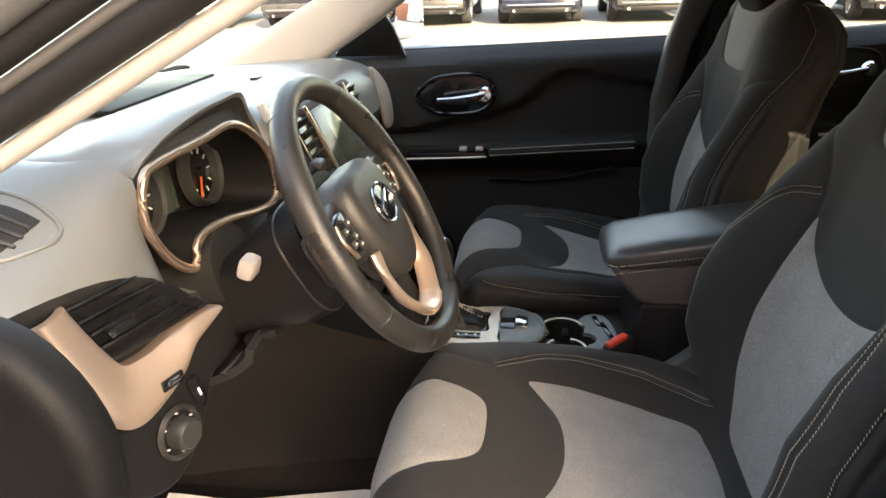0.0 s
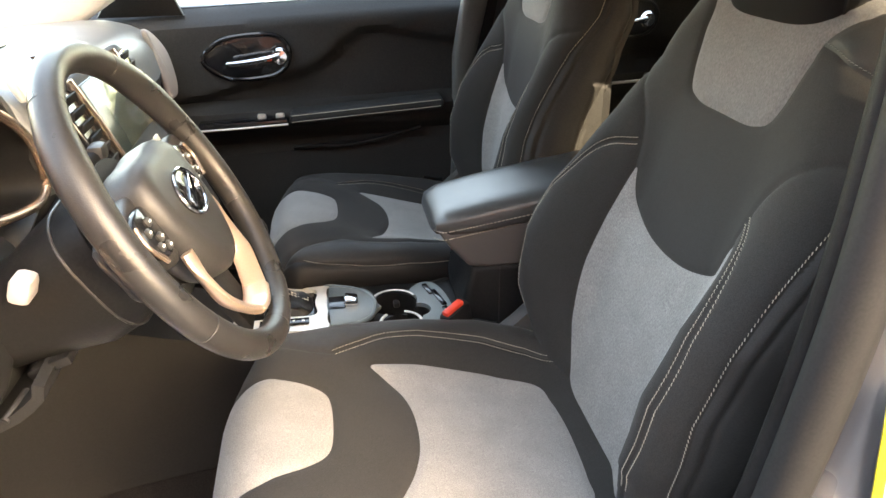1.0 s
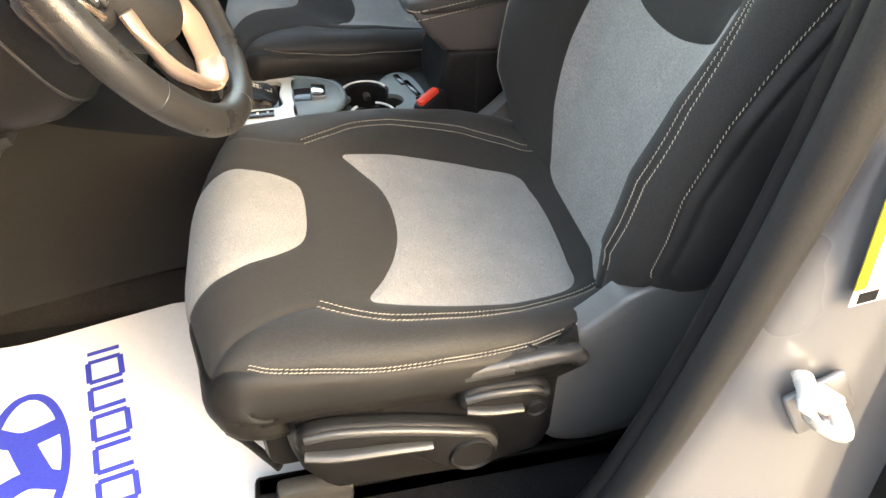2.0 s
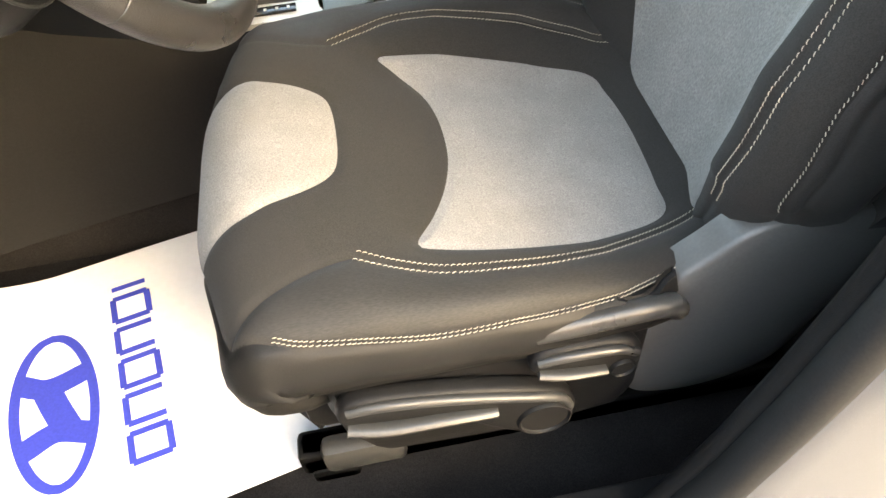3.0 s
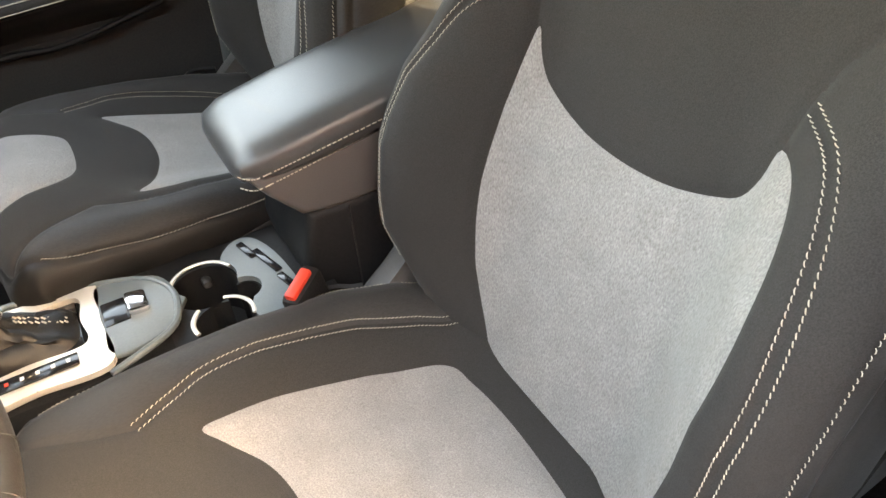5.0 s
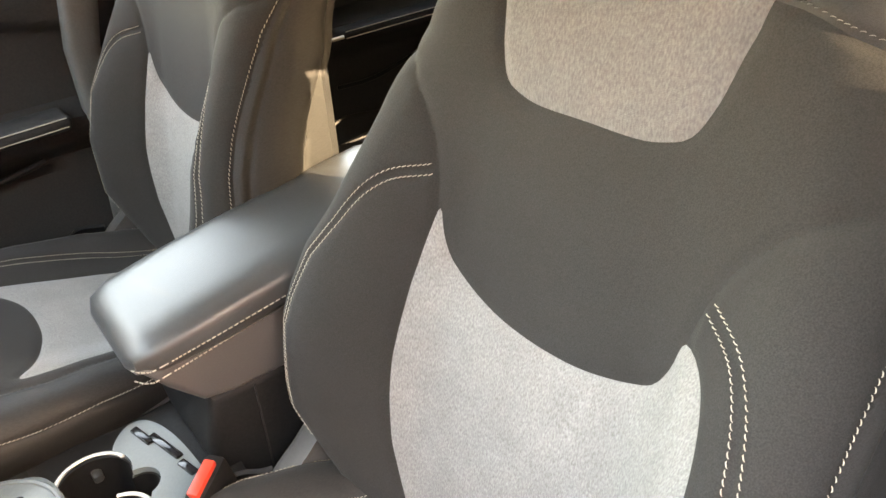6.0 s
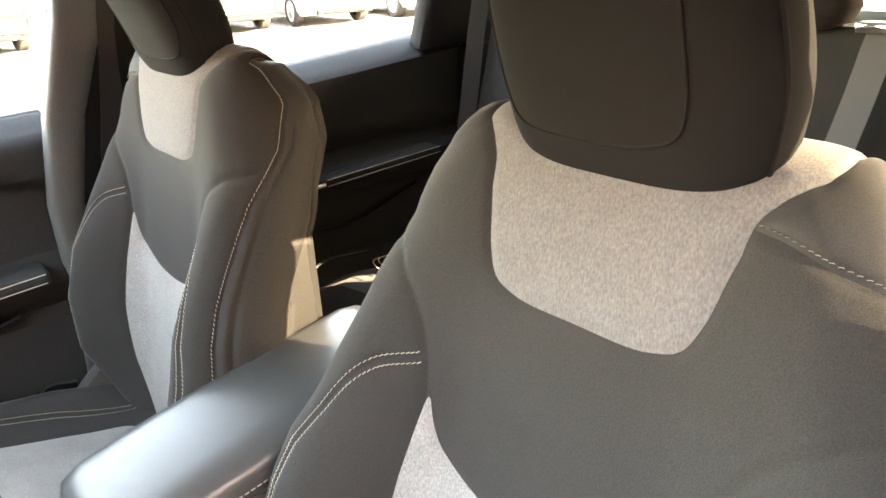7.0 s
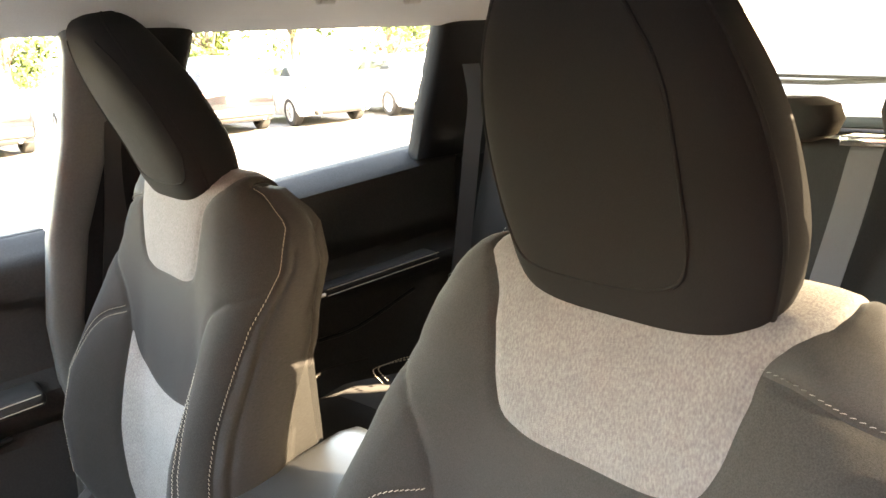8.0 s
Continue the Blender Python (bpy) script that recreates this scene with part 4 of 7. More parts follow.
# the driver's door stands open, swung forward past the view
HINGE = Matrix.Translation((-0.95, -0.80, 0)) @ Matrix.Rotation(radians(-68), 4, 'Z')
door_4 = thing("door_4", "driver's door swung wide open, grey paint outside", "car door", kind="structure")
part("door_skin", box((1.02, 0.05, 0.80), HINGE @ Vector((0.53, -0.055, 0.79)), 0.03, HINGE.to_3x3()), PAINT, door_4)
part("inner_panel", box((1.00, 0.06, 0.76), HINGE @ Vector((0.53, 0.0, 0.80)), 0.025, HINGE.to_3x3()), DOORSKIN, door_4)
part("arm_rest", box((0.46, 0.07, 0.05), HINGE @ Vector((0.60, 0.055, 0.93)), 0.02, HINGE.to_3x3()), DOORSKIN, door_4)
part("window_frame", tube([HINGE @ Vector(q) for q in ((0.05, -0.03, 1.18), (0.30, -0.01, 1.38), (0.62, 0.05, 1.54), (0.98, 0.06, 1.56), (1.02, 0.02, 1.36), (1.02, -0.02, 1.18))], 0.022, sides=10), PLASTIC, door_4)

# ---- near door opening: painted pillar, seal, striker, label ----
post = thing("door_post", "grey metallic painted door post with scuffs", "door post", kind="structure")
rings = []
# The bulge round z 1.44 is added to stop a stray sun beam.
for z, xa, xb, y in ((0.36, -0.15, 0.50, -0.80), (0.50, -0.090, 0.44, -0.785), (0.62, -0.036, 0.37, -0.772), (0.73, 0.000, 0.35, -0.764), (0.85, 0.030, 0.34, -0.758), (0.97, 0.062, 0.33, -0.752), (1.08, 0.080, 0.25, -0.748), (1.20, 0.092, 0.225, -0.740), (1.325, 0.107, 0.222, -0.725), (1.38, 0.112, 0.258, -0.718), (1.415, 0.114, 0.290, -0.711), (1.44, 0.116, 0.302, -0.706), (1.46, 0.118, 0.272, -0.701), (1.56, 0.125, 0.262, -0.675)):
    rings.append([(xa - 0.03, y + 0.055, z), (xa, y + 0.012, z), (xa + 0.02, y, z), ((xa + xb) / 2, y - 0.004, z), (xb - 0.02, y - 0.004, z), (xb, y - 0.02, z), (xb, y + 0.05, z)])
part("post_skin", loft(rings), PAINT, post)
seal_line = [(-0.80, -0.765, 0.62), (-0.72, -0.77, 0.50), (-0.55, -0.77, 0.475), (-0.32, -0.768, 0.472), (-0.165, -0.764, 0.50), (-0.086, -0.758, 0.61), (-0.042, -0.754, 0.73), (-0.010, -0.750, 0.85), (0.017, -0.746, 0.98), (0.036, -0.742, 1.10), (0.052, -0.733, 1.22), (0.072, -0.710, 1.40), (0.08, -0.675, 1.55)]
part("rubber_seal", tube(smooth_line(seal_line, 0.03), 0.024, sides=14, squash=(1.0, 0.8)), RUBBER, post)
part("seal_lip", tube(smooth_line([(x - 0.008, y + 0.022, z) for x, y, z in seal_line], 0.03), 0.012, sides=12), PLASTIC, post)
part("striker_plate", box((0.062, 0.008, 0.074), (0.104, -0.772, 0.775), 0.014, Matrix.Rotation(radians(-30), 3, 'Y'), 3), PAINT, post)
loop = smooth_line([(0.070, -0.770, 0.822), (0.058, -0.796, 0.828), (0.052, -0.806, 0.824), (0.062, -0.810, 0.806), (0.090, -0.810, 0.782), (0.106, -0.806, 0.772), (0.112, -0.796, 0.774), (0.116, -0.770, 0.780)], 0.005)
part("striker_loop", tube(loop, 0.0075, sides=12, squash=(1.4, 0.8)), STRIKER, post, "pale greasy door striker loop")
part("striker_bar", box((0.050, 0.012, 0.026), (0.090, -0.785, 0.800), 0.006, Matrix.Rotation(radians(40), 3, 'Y')), SATIN, post)
for dx, dz in ((-0.02, 0.03), (0.022, -0.03)):
    part("striker_bolt", lathe([(0.0, 0), (0.013, 0), (0.013, 0.005), (0.009, 0.008), (0.0, 0.008)], Matrix.Translation((0.104 + dx * 0.7, -0.7765, 0.775 + dz * 0.8)) @ Matrix.Rotation(radians(90), 4, 'X'), 12), CHROME, post)
sticker = thing("tyre_label", "white label with a yellow border on the door post", "label")
SM = Matrix.Translation((0.125, -0.7665, 0.985)) @ Matrix.Rotation(radians(-8), 4, 'Y') @ Matrix.Rotation(radians(90), 4, 'X')
part("paper", slab([(-0.05, -0.075), (0.06, -0.075), (0.06, 0.09), (-0.05, 0.09)], 0.0012, SM, 0), WHITE, sticker, smooth=False)
for x in (-0.046, 0.030):
    part("yellow_band", slab([(x - 0.004, -0.055), (x + 0.006, -0.055), (x + 0.006, 0.09), (x - 0.004, 0.09)], 0.0018, SM, 0), YELLOW, sticker, smooth=False)
part("mark", slab([(-0.044, -0.073), (-0.026, -0.073), (-0.026, -0.060), (-0.044, -0.060)], 0.0018, SM, 0), PLASTIC, sticker, smooth=False)
for k in range(5):
    part("text_bar", slab([(-0.032, 0.07 - 0.02 * k), (0.02 - 0.008 * (k % 3), 0.07 - 0.02 * k), (0.02 - 0.008 * (k % 3), 0.074 - 0.02 * k), (-0.032, 0.074 - 0.02 * k)], 0.0018, SM, 0), GREYPLASTIC, sticker, smooth=False)

# ---- the two front seats ----
seat_a = build_seat("driver_seat", "black knit and grey cloth bucket seat with pale stitching")
seat_a.matrix_basis = pose(0, -0.360, 0)
seat_b = build_seat("passenger_seat", "black and grey cloth passenger seat across the console", recline=7.0, flip=-1)
seat_b.matrix_basis = pose(0.030, 0.372, 0.0)


def side_trim(seat, sg, levers):
    """Plastic side shield of a seat, and its two levers."""
    rows = []
    for i in range(31):
        u = i / 30
        x = -0.436 + 0.356 * u
        top = float(np.interp(x, [-0.436, -0.35, -0.225, -0.105, -0.036], [0.728, 0.732, 0.736, 0.744, 0.750]))
        low = float(np.interp(x, [-0.436, -0.41, -0.37, -0.20, -0.036], [0.66, 0.60, 0.535, 0.525, 0.560]))
        tuck = 0.045 * (1 - ease(0.0, 0.10, u))
        prof = [(0.225, top + 0.004), (0.250, top + 0.004), (0.266, top - 0.002), (0.274, top - 0.012), (0.272, top - 0.024), (0.263, top - 0.034), (0.259, top - 0.050), (0.259, 0.5 * (top + low) - 0.01), (0.258, low + 0.03), (0.250, low), (0.225, low - 0.008)]
        flap = 0.036 * ease(0.62, 0.85, u)
        curl = 0.022 * ease(0.90, 1.0, u)
        rows.append([(x + 0.012 * tuck / 0.045 * abs(k - 3) / 7, sg * (y + (flap if k == 0 else flap * 0.3 if k == 1 else 0.0) - curl - tuck * (0.4 + 0.6 * (k > 1))), z) for k, (y, z) in enumerate(prof)])
    part("side_shield", solid_sheet(rows, 0.005), PLASTIC, seat, "black plastic side shield with a raised top edge")
    cover = smooth_line([(-0.112, 0.600, 0), (-0.110, 0.690, 0), (-0.086, 0.732, 0), (-0.050, 0.764, 0), (-0.014, 0.792, 0), (0.050, 0.800, 0), (0.110, 0.780, 0), (0.140, 0.720, 0), (0.100, 0.650, 0), (0.060, 0.560, 0), (-0.02, 0.530, 0), (-0.090, 0.545, 0)], 0.010, True)
    cx, cz = 0.01, 0.675
    rings = [[(cx + (q.x - cx) * k, sg * y, cz + (q.y - cz) * k) for q in cover] for k, y in ((1.0, 0.215), (1.0, 0.243), (0.985, 0.2485), (0.95, 0.2515), (0.80, 0.2545), (0.55, 0.257), (0.25, 0.258))]
    part("recliner_cover", loft(rings), COVERGREY, seat, "smooth grey plastic recliner cover")
    for y in (0.20, -0.20):
        part("seat_rail", box((0.62, 0.04, 0.045), (-0.17, y * 1.0, 0.455), 0.008), PLASTIC, seat)
        part("rail_foot", box((0.06, 0.05, 0.03), (-0.44, y, 0.43), 0.008), PLASTIC, seat)
    if not levers:
        return
    # Ridge paler and glossier than the shield: its highlight is put into the colour.
    part("top_rib", tube(smooth_line([(-0.428, sg * 0.236, 0.722), (-0.40, sg * 0.262, 0.723), (-0.30, sg * 0.267, 0.726), (-0.18, sg * 0.269, 0.731), (-0.11, sg * 0.270, 0.737), (-0.088, sg * 0.268, 0.733), (-0.078, sg * 0.262, 0.716)], 0.015), 0.0115, sides=14), GREYPLASTIC, seat, "ridge along the shield, paler for its highlight")
    M = Matrix(((1, 0, 0, 0), (0, 0, sg, sg * 0.264), (0, 1, 0, 0), (0, 0, 0, 1)))
    big = [(-0.404, 0.662), (-0.400, 0.684), (-0.375, 0.693), (-0.296, 0.680), (-0.215, 0.655), (-0.180, 0.632), (-0.172, 0.603), (-0.184, 0.572), (-0.208, 0.564), (-0.240, 0.580), (-0.298, 0.627), (-0.340, 0.634), (-0.388, 0.640)]
    lever_a = part("height_lever", slab([(q.x, q.y) for q in smooth_line([(x, z, 0) for x, z in big], 0.010, True)], 0.022, M, 0.008, 4), PLASTIC, seat, "long satin black height lever")
    # Ridges and lips of both levers are paler too, as painted highlights.
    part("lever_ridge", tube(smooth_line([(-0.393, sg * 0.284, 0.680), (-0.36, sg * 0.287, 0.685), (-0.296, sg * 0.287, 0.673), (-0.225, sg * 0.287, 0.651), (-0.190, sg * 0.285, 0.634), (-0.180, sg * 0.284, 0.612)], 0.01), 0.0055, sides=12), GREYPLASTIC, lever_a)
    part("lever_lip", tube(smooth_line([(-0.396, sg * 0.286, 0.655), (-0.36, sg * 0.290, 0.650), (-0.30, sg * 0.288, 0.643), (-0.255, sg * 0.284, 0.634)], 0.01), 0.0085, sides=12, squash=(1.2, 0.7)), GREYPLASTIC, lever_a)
    part("pivot_cap", lathe([(0.0, 0.001), (0.024, 0.001), (0.0255, 0.004), (0.027, 0.004), (0.029, 0.0), (0.029, -0.004)], Matrix.Translation((-0.205, sg * 0.286, 0.600)) @ Matrix.Rotation(radians(-90 * sg), 4, 'X'), 32), PLASTIC, lever_a)
    small = [(-0.222, 0.690), (-0.218, 0.706), (-0.200, 0.714), (-0.160, 0.713), (-0.130, 0.709), (-0.114, 0.690), (-0.115, 0.665), (-0.128, 0.652), (-0.168, 0.662), (-0.212, 0.677)]
    lever_b = part("recline_lever", slab([(q.x, q.y) for q in smooth_line([(x, z, 0) for x, z in small], 0.008, True)], 0.020, M, 0.008, 4), PLASTIC, seat, "satin black recline lever")
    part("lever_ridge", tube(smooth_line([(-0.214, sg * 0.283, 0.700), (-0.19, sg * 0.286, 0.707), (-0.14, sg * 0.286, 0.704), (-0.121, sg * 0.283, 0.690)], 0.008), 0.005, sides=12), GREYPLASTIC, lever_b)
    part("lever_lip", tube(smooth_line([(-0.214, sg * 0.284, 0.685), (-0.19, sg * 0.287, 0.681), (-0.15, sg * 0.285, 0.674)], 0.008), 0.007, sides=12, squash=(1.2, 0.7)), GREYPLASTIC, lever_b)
    part("pivot_cap", lathe([(0.0, 0.001), (0.010, 0.001), (0.0115, 0.003), (0.013, 0.0), (0.013, -0.003)], Matrix.Translation((-0.132, sg * 0.285, 0.668)) @ Matrix.Rotation(radians(-90 * sg), 4, 'X'), 24), PLASTIC, lever_b)
    part("slide_bar", tube(smooth_line([(-0.44, sg * 0.20, 0.515), (-0.485, sg * 0.15, 0.52), (-0.512, sg * 0.12, 0.52), (-0.515, sg * 0.05, 0.53), (-0.512, sg * -0.05, 0.53), (-0.505, sg * -0.12, 0.525), (-0.44, sg * -0.2, 0.515)], 0.015), 0.006, sides=8), PLASTIC, seat)
    part("rail_cap", box((0.10, 0.03, 0.05), (-0.40, sg * 0.215, 0.47), 0.01), GREYPLASTIC, seat)


side_trim(seat_a, -1, True)
side_trim(seat_b, -1, False)
side_trim(seat_a, 1, False)
side_trim(seat_b, 1, False)
for at, spin in (((-0.155, -0.120, 0.790), 37), ((-0.095, 0.118, 0.785), -30)):
    b = thing("belt_buckle", "black belt buckle with a red button", "belt buckle", "belt buckles")
    B = Matrix.Translation(at) @ Matrix.Rotation(radians(spin), 4, 'Z') @ Matrix.Rotation(radians(-12), 4, 'Y')
    part("stalk", tube([B @ Vector((0.004, 0, -0.085)), B @ Vector((0.012, 0, -0.16))], 0.014, squash=(1.2, 0.5)), PLASTIC, b)
    part("housing", box((0.058, 0.026, 0.090), B @ Vector((0.003, 0, -0.047)), 0.008, B.to_3x3()), PLASTIC, b)
    part("button", box((0.042, 0.014, 0.012), B @ Vector((0, 0, -0.002)), 0.003, B.to_3x3()), RED, b, "bright red release button")


from mathutils.bvhtree import BVHTree

# ---- dashboard ----
dash = thing("dashboard", "dark soft vinyl dashboard with bronze trim", "dashboard")
# sections (x, z) across the car; the fifth place of each is the edge between the pale top and the black lower body
PROFILES = [
    (-0.735, [(-0.86, 0.70), (-0.81, 0.80), (-0.79, 0.92), (-0.81, 1.02), (-0.800, 1.108), (-0.812, 1.122), (-0.86, 1.136), (-0.96, 1.150), (-1.34, 1.13)]),
    (-0.700, [(-0.86, 0.72), (-0.79, 0.84), (-0.780, 0.94), (-0.805, 1.03), (-0.768, 1.120), (-0.780, 1.134), (-0.82, 1.148), (-0.92, 1.166), (-1.34, 1.14)]),
    (-0.640, [(-0.86, 0.76), (-0.78, 0.85), (-0.770, 0.93), (-0.800, 1.03), (-0.748, 1.117), (-0.758, 1.133), (-0.80, 1.160), (-0.91, 1.182), (-1.34, 1.15)]),
    (-0.590, [(-0.86, 0.78), (-0.78, 0.85), (-0.765, 0.93), (-0.795, 1.02), (-0.735, 1.106), (-0.740, 1.132), (-0.778, 1.175), (-0.90, 1.197), (-1.34, 1.155)]),
    (-0.545, [(-0.86, 0.80), (-0.77, 0.86), (-0.755, 0.93), (-0.785, 1.01), (-0.726, 1.086), (-0.738, 1.132), (-0.758, 1.190), (-0.88, 1.210), (-1.34, 1.16)]),
    (-0.530, [(-0.86, 0.80), (-0.765, 0.86), (-0.750, 0.925), (-0.778, 1.00), (-0.728, 1.076), (-0.742, 1.131), (-0.754, 1.194), (-0.88, 1.214), (-1.34, 1.16)]),
    (-0.516, [(-0.86, 0.80), (-0.76, 0.86), (-0.745, 0.92), (-0.770, 0.99), (-0.730, 1.066), (-0.746, 1.130), (-0.751, 1.198), (-0.88, 1.217), (-1.34, 1.16)]),
    (-0.508, [(-0.86, 0.80), (-0.76, 0.86), (-0.738, 0.92), (-0.760, 0.985), (-0.731, 1.059), (-0.765, 1.112), (-0.785, 1.184), (-0.89, 1.210), (-1.34, 1.16)]),
    (-0.500, [(-0.86, 0.80), (-0.76, 0.86), (-0.730, 0.92), (-0.750, 0.98), (-0.732, 1.052), (-0.79, 1.09), (-0.83, 1.16), (-0.90, 1.200), (-1.34, 1.16)]),
    (-0.450, [(-0.86, 0.80), (-0.76, 0.86), (-0.712, 0.92), (-0.710, 0.97), (-0.730, 1.022), (-0.83, 1.05), (-0.84, 1.15), (-0.90, 1.200), (-1.34, 1.16)]),
    (-0.220, [(-0.86, 0.80), (-0.76, 0.86), (-0.705, 0.92), (-0.700, 0.97), (-0.73, 1.020), (-0.83, 1.05), (-0.84, 1.15), (-0.90, 1.200), (-1.34, 1.16)]),
    (-0.200, [(-0.86, 0.80), (-0.76, 0.84), (-0.705, 0.91), (-0.700, 0.98), (-0.712, 1.06), (-0.72, 1.13), (-0.77, 1.192), (-0.90, 1.202), (-1.34, 1.16)]),
    (-0.165, [(-0.86, 0.72), (-0.76, 0.80), (-0.700, 0.90), (-0.675, 0.98), (-0.668, 1.07), (-0.700, 1.160), (-0.745, 1.198), (-0.90, 1.204), (-1.34, 1.16)]),
    (0.000, [(-0.86, 0.72), (-0.76, 0.80), (-0.700, 0.90), (-0.675, 0.98), (-0.668, 1.07), (-0.700, 1.160), (-0.745, 1.198), (-0.90, 1.204), (-1.34, 1.16)]),
    (0.200, [(-0.86, 0.72), (-0.76, 0.80), (-0.700, 0.90), (-0.675, 0.98), (-0.668, 1.07), (-0.700, 1.160), (-0.745, 1.198), (-0.90, 1.204), (-1.34, 1.16)]),
    (0.245, [(-0.86, 0.72), (-0.78, 0.80), (-0.730, 0.90), (-0.722, 0.98), (-0.722, 1.08), (-0.725, 1.150), (-0.77, 1.190), (-0.90, 1.198), (-1.34, 1.16)]),
    (0.500, [(-0.90, 0.72), (-0.80, 0.80), (-0.740, 0.90), (-0.715, 0.98), (-0.700, 1.06), (-0.715, 1.135), (-0.77, 1.178), (-0.90, 1.186), (-1.34, 1.15)]),
    (0.680, [(-0.92, 0.72), (-0.84, 0.80), (-0.78, 0.90), (-0.745, 0.98), (-0.725, 1.06), (-0.735, 1.125), (-0.79, 1.160), (-0.92, 1.168), (-1.34, 1.14)]),
    (0.745, [(-0.96, 0.72), (-0.90, 0.80), (-0.86, 0.90), (-0.83, 0.98), (-0.80, 1.05), (-0.805, 1.11), (-0.85, 1.140), (-0.96, 1.150), (-1.34, 1.13)]),
]


def dash_rows(first, last, count):
    """The sections between two of their places, run lengthwise and smoothed across the car."""
    rows = []
    for y, prof in PROFILES:
        fine = smooth_line([(x, y, z) for x, z in prof[first:last]], 0.004)
        rows.append([fine[int(round(k * (len(fine) - 1) / (count - 1)))] for k in range(count)])
    across = [smooth_line([r[k] for r in rows], 0.03) for k in range(count)]
    n = min(len(c) for c in across)
    return [[c[int(round(i * (len(c) - 1) / (n - 1)))] for c in across] for i in range(n)]


skin_top = solid_sheet(dash_rows(4, 9, 30), 0.012)
top_tree = BVHTree.FromBMesh(skin_top)
part("upper_skin", skin_top, DASH, dash, "grey grained vinyl dashboard top")
part("lower_body", solid_sheet(dash_rows(0, 5, 26), 0.02), DOORSKIN, dash, "black lower dashboard")


def on_dash(x, y, up=0.0):
    hit = top_tree.ray_cast(Vector((x, y, 1.6)), Vector((0, 0, -1)))[0]
    return Vector((x, y, (hit.z if hit else 1.14) + up))


# hood over the instruments: grey above, black underneath
hood_edge = smooth_line([(-0.750, -0.500, 1.188), (-0.744, -0.494, 1.202), (-0.738, -0.475, 1.213), (-0.733, -0.440, 1.2245), (-0.725, -0.377, 1.236), (-0.718, -0.320, 1.2405), (-0.712, -0.283, 1.2425), (-0.709, -0.272, 1.236), (-0.708, -0.262, 1.212), (-0.706, -0.245, 1.188), (-0.706, -0.222, 1.150)], 0.008)
brow = []
for k, q in enumerate(hood_edge):
    u = k / (len(hood_edge) - 1)
    right = ease(0.80, 1.0, u)
    sink = 0.035 * (1 - ease(0.0, 0.16, u))
    brow.append([q, q + Vector((-0.006, 0.002 * right, 0.0035 * (1 - right))), q + Vector((-0.030, 0.006 * right, 0.003 * (1 - right) - 0.002 - sink * 0.4)), q + Vector((-0.08, 0.020 * right, -0.004 - sink)), Vector((-0.86, q.y + 0.02 * right, max(q.z - 0.018, 1.19 - 0.03 * right) - sink)), Vector((-0.99, q.y, 1.185 - sink))])
part("instrument_hood", solid_sheet(brow, -0.006), DASH, dash, "grey hood over the instruments")


def on_cluster(dy, z, out=0.0):
    y = -0.368 + dy
    return Vector((-0.720 + 0.15 * dy + out, y, z))


bezel = [(-0.140, 1.190), (-0.150, 1.140), (-0.118, 1.083), (-0.078, 1.054), (-0.068, 1.078), (-0.045, 1.091), (0.01, 1.089), (0.08, 1.076), (0.128, 1.074), (0.147, 1.095), (0.136, 1.146), (0.095, 1.189), (0.045, 1.212), (-0.02, 1.207), (-0.08, 1.204), (-0.118, 1.200)]
line = smooth_line([(a, b, 0) for a, b in bezel], 0.008, True)
part("cluster_bezel", tube([on_cluster(q.x, q.y, 0.004) for q in line], 0.0062, True, 10, squash=(1.0, 1.0)), BEZEL, dash, "satin bronze ring round the instruments")
upper = [on_cluster(q.x, q.y, 0.001) for q in smooth_line([(a, b, 0) for a, b in (bezel[1], bezel[0]) + tuple(bezel[:-6:-1]) + (bezel[10], bezel[9])], 0.008)]
under = []
for k in range(41):
    a, b = hood_edge[int(k / 40 * (len(hood_edge) - 1))], upper[int(k / 40 * (len(upper) - 1))]
    under.append([a + Vector((-0.001, 0, -0.0015)), a.lerp(b, 0.4) + Vector((-0.010, 0, 0.0)), a.lerp(b, 0.8) + Vector((-0.008, 0, 0)), b])
part("hood_underside", solid_sheet(under, 0.002), DOORSKIN, dash, "black underside of the hood")
deep = [[on_cluster(q.x * (1 - 0.16 * k), 1.135 + (q.y - 1.135) * (1 - 0.16 * k)) + Vector((-0.085 * k, 0, 0)) for q in line] for k in (0.0, 0.5, 1.0)]
part("cluster_well", loft([deep[2], deep[1], deep[0]], True, False), PLASTIC, dash)
part("cluster_face", slab([(q.x * 0.86, (q.y - 1.135) * 0.86) for q in line], 0.004, Matrix(((0.15, 0, 1, -0.805), (1, 0, 0, -0.368), (0, 1, 0, 1.135), (0, 0, 0, 1))), 0), PLASTIC, dash, "dark instrument face")
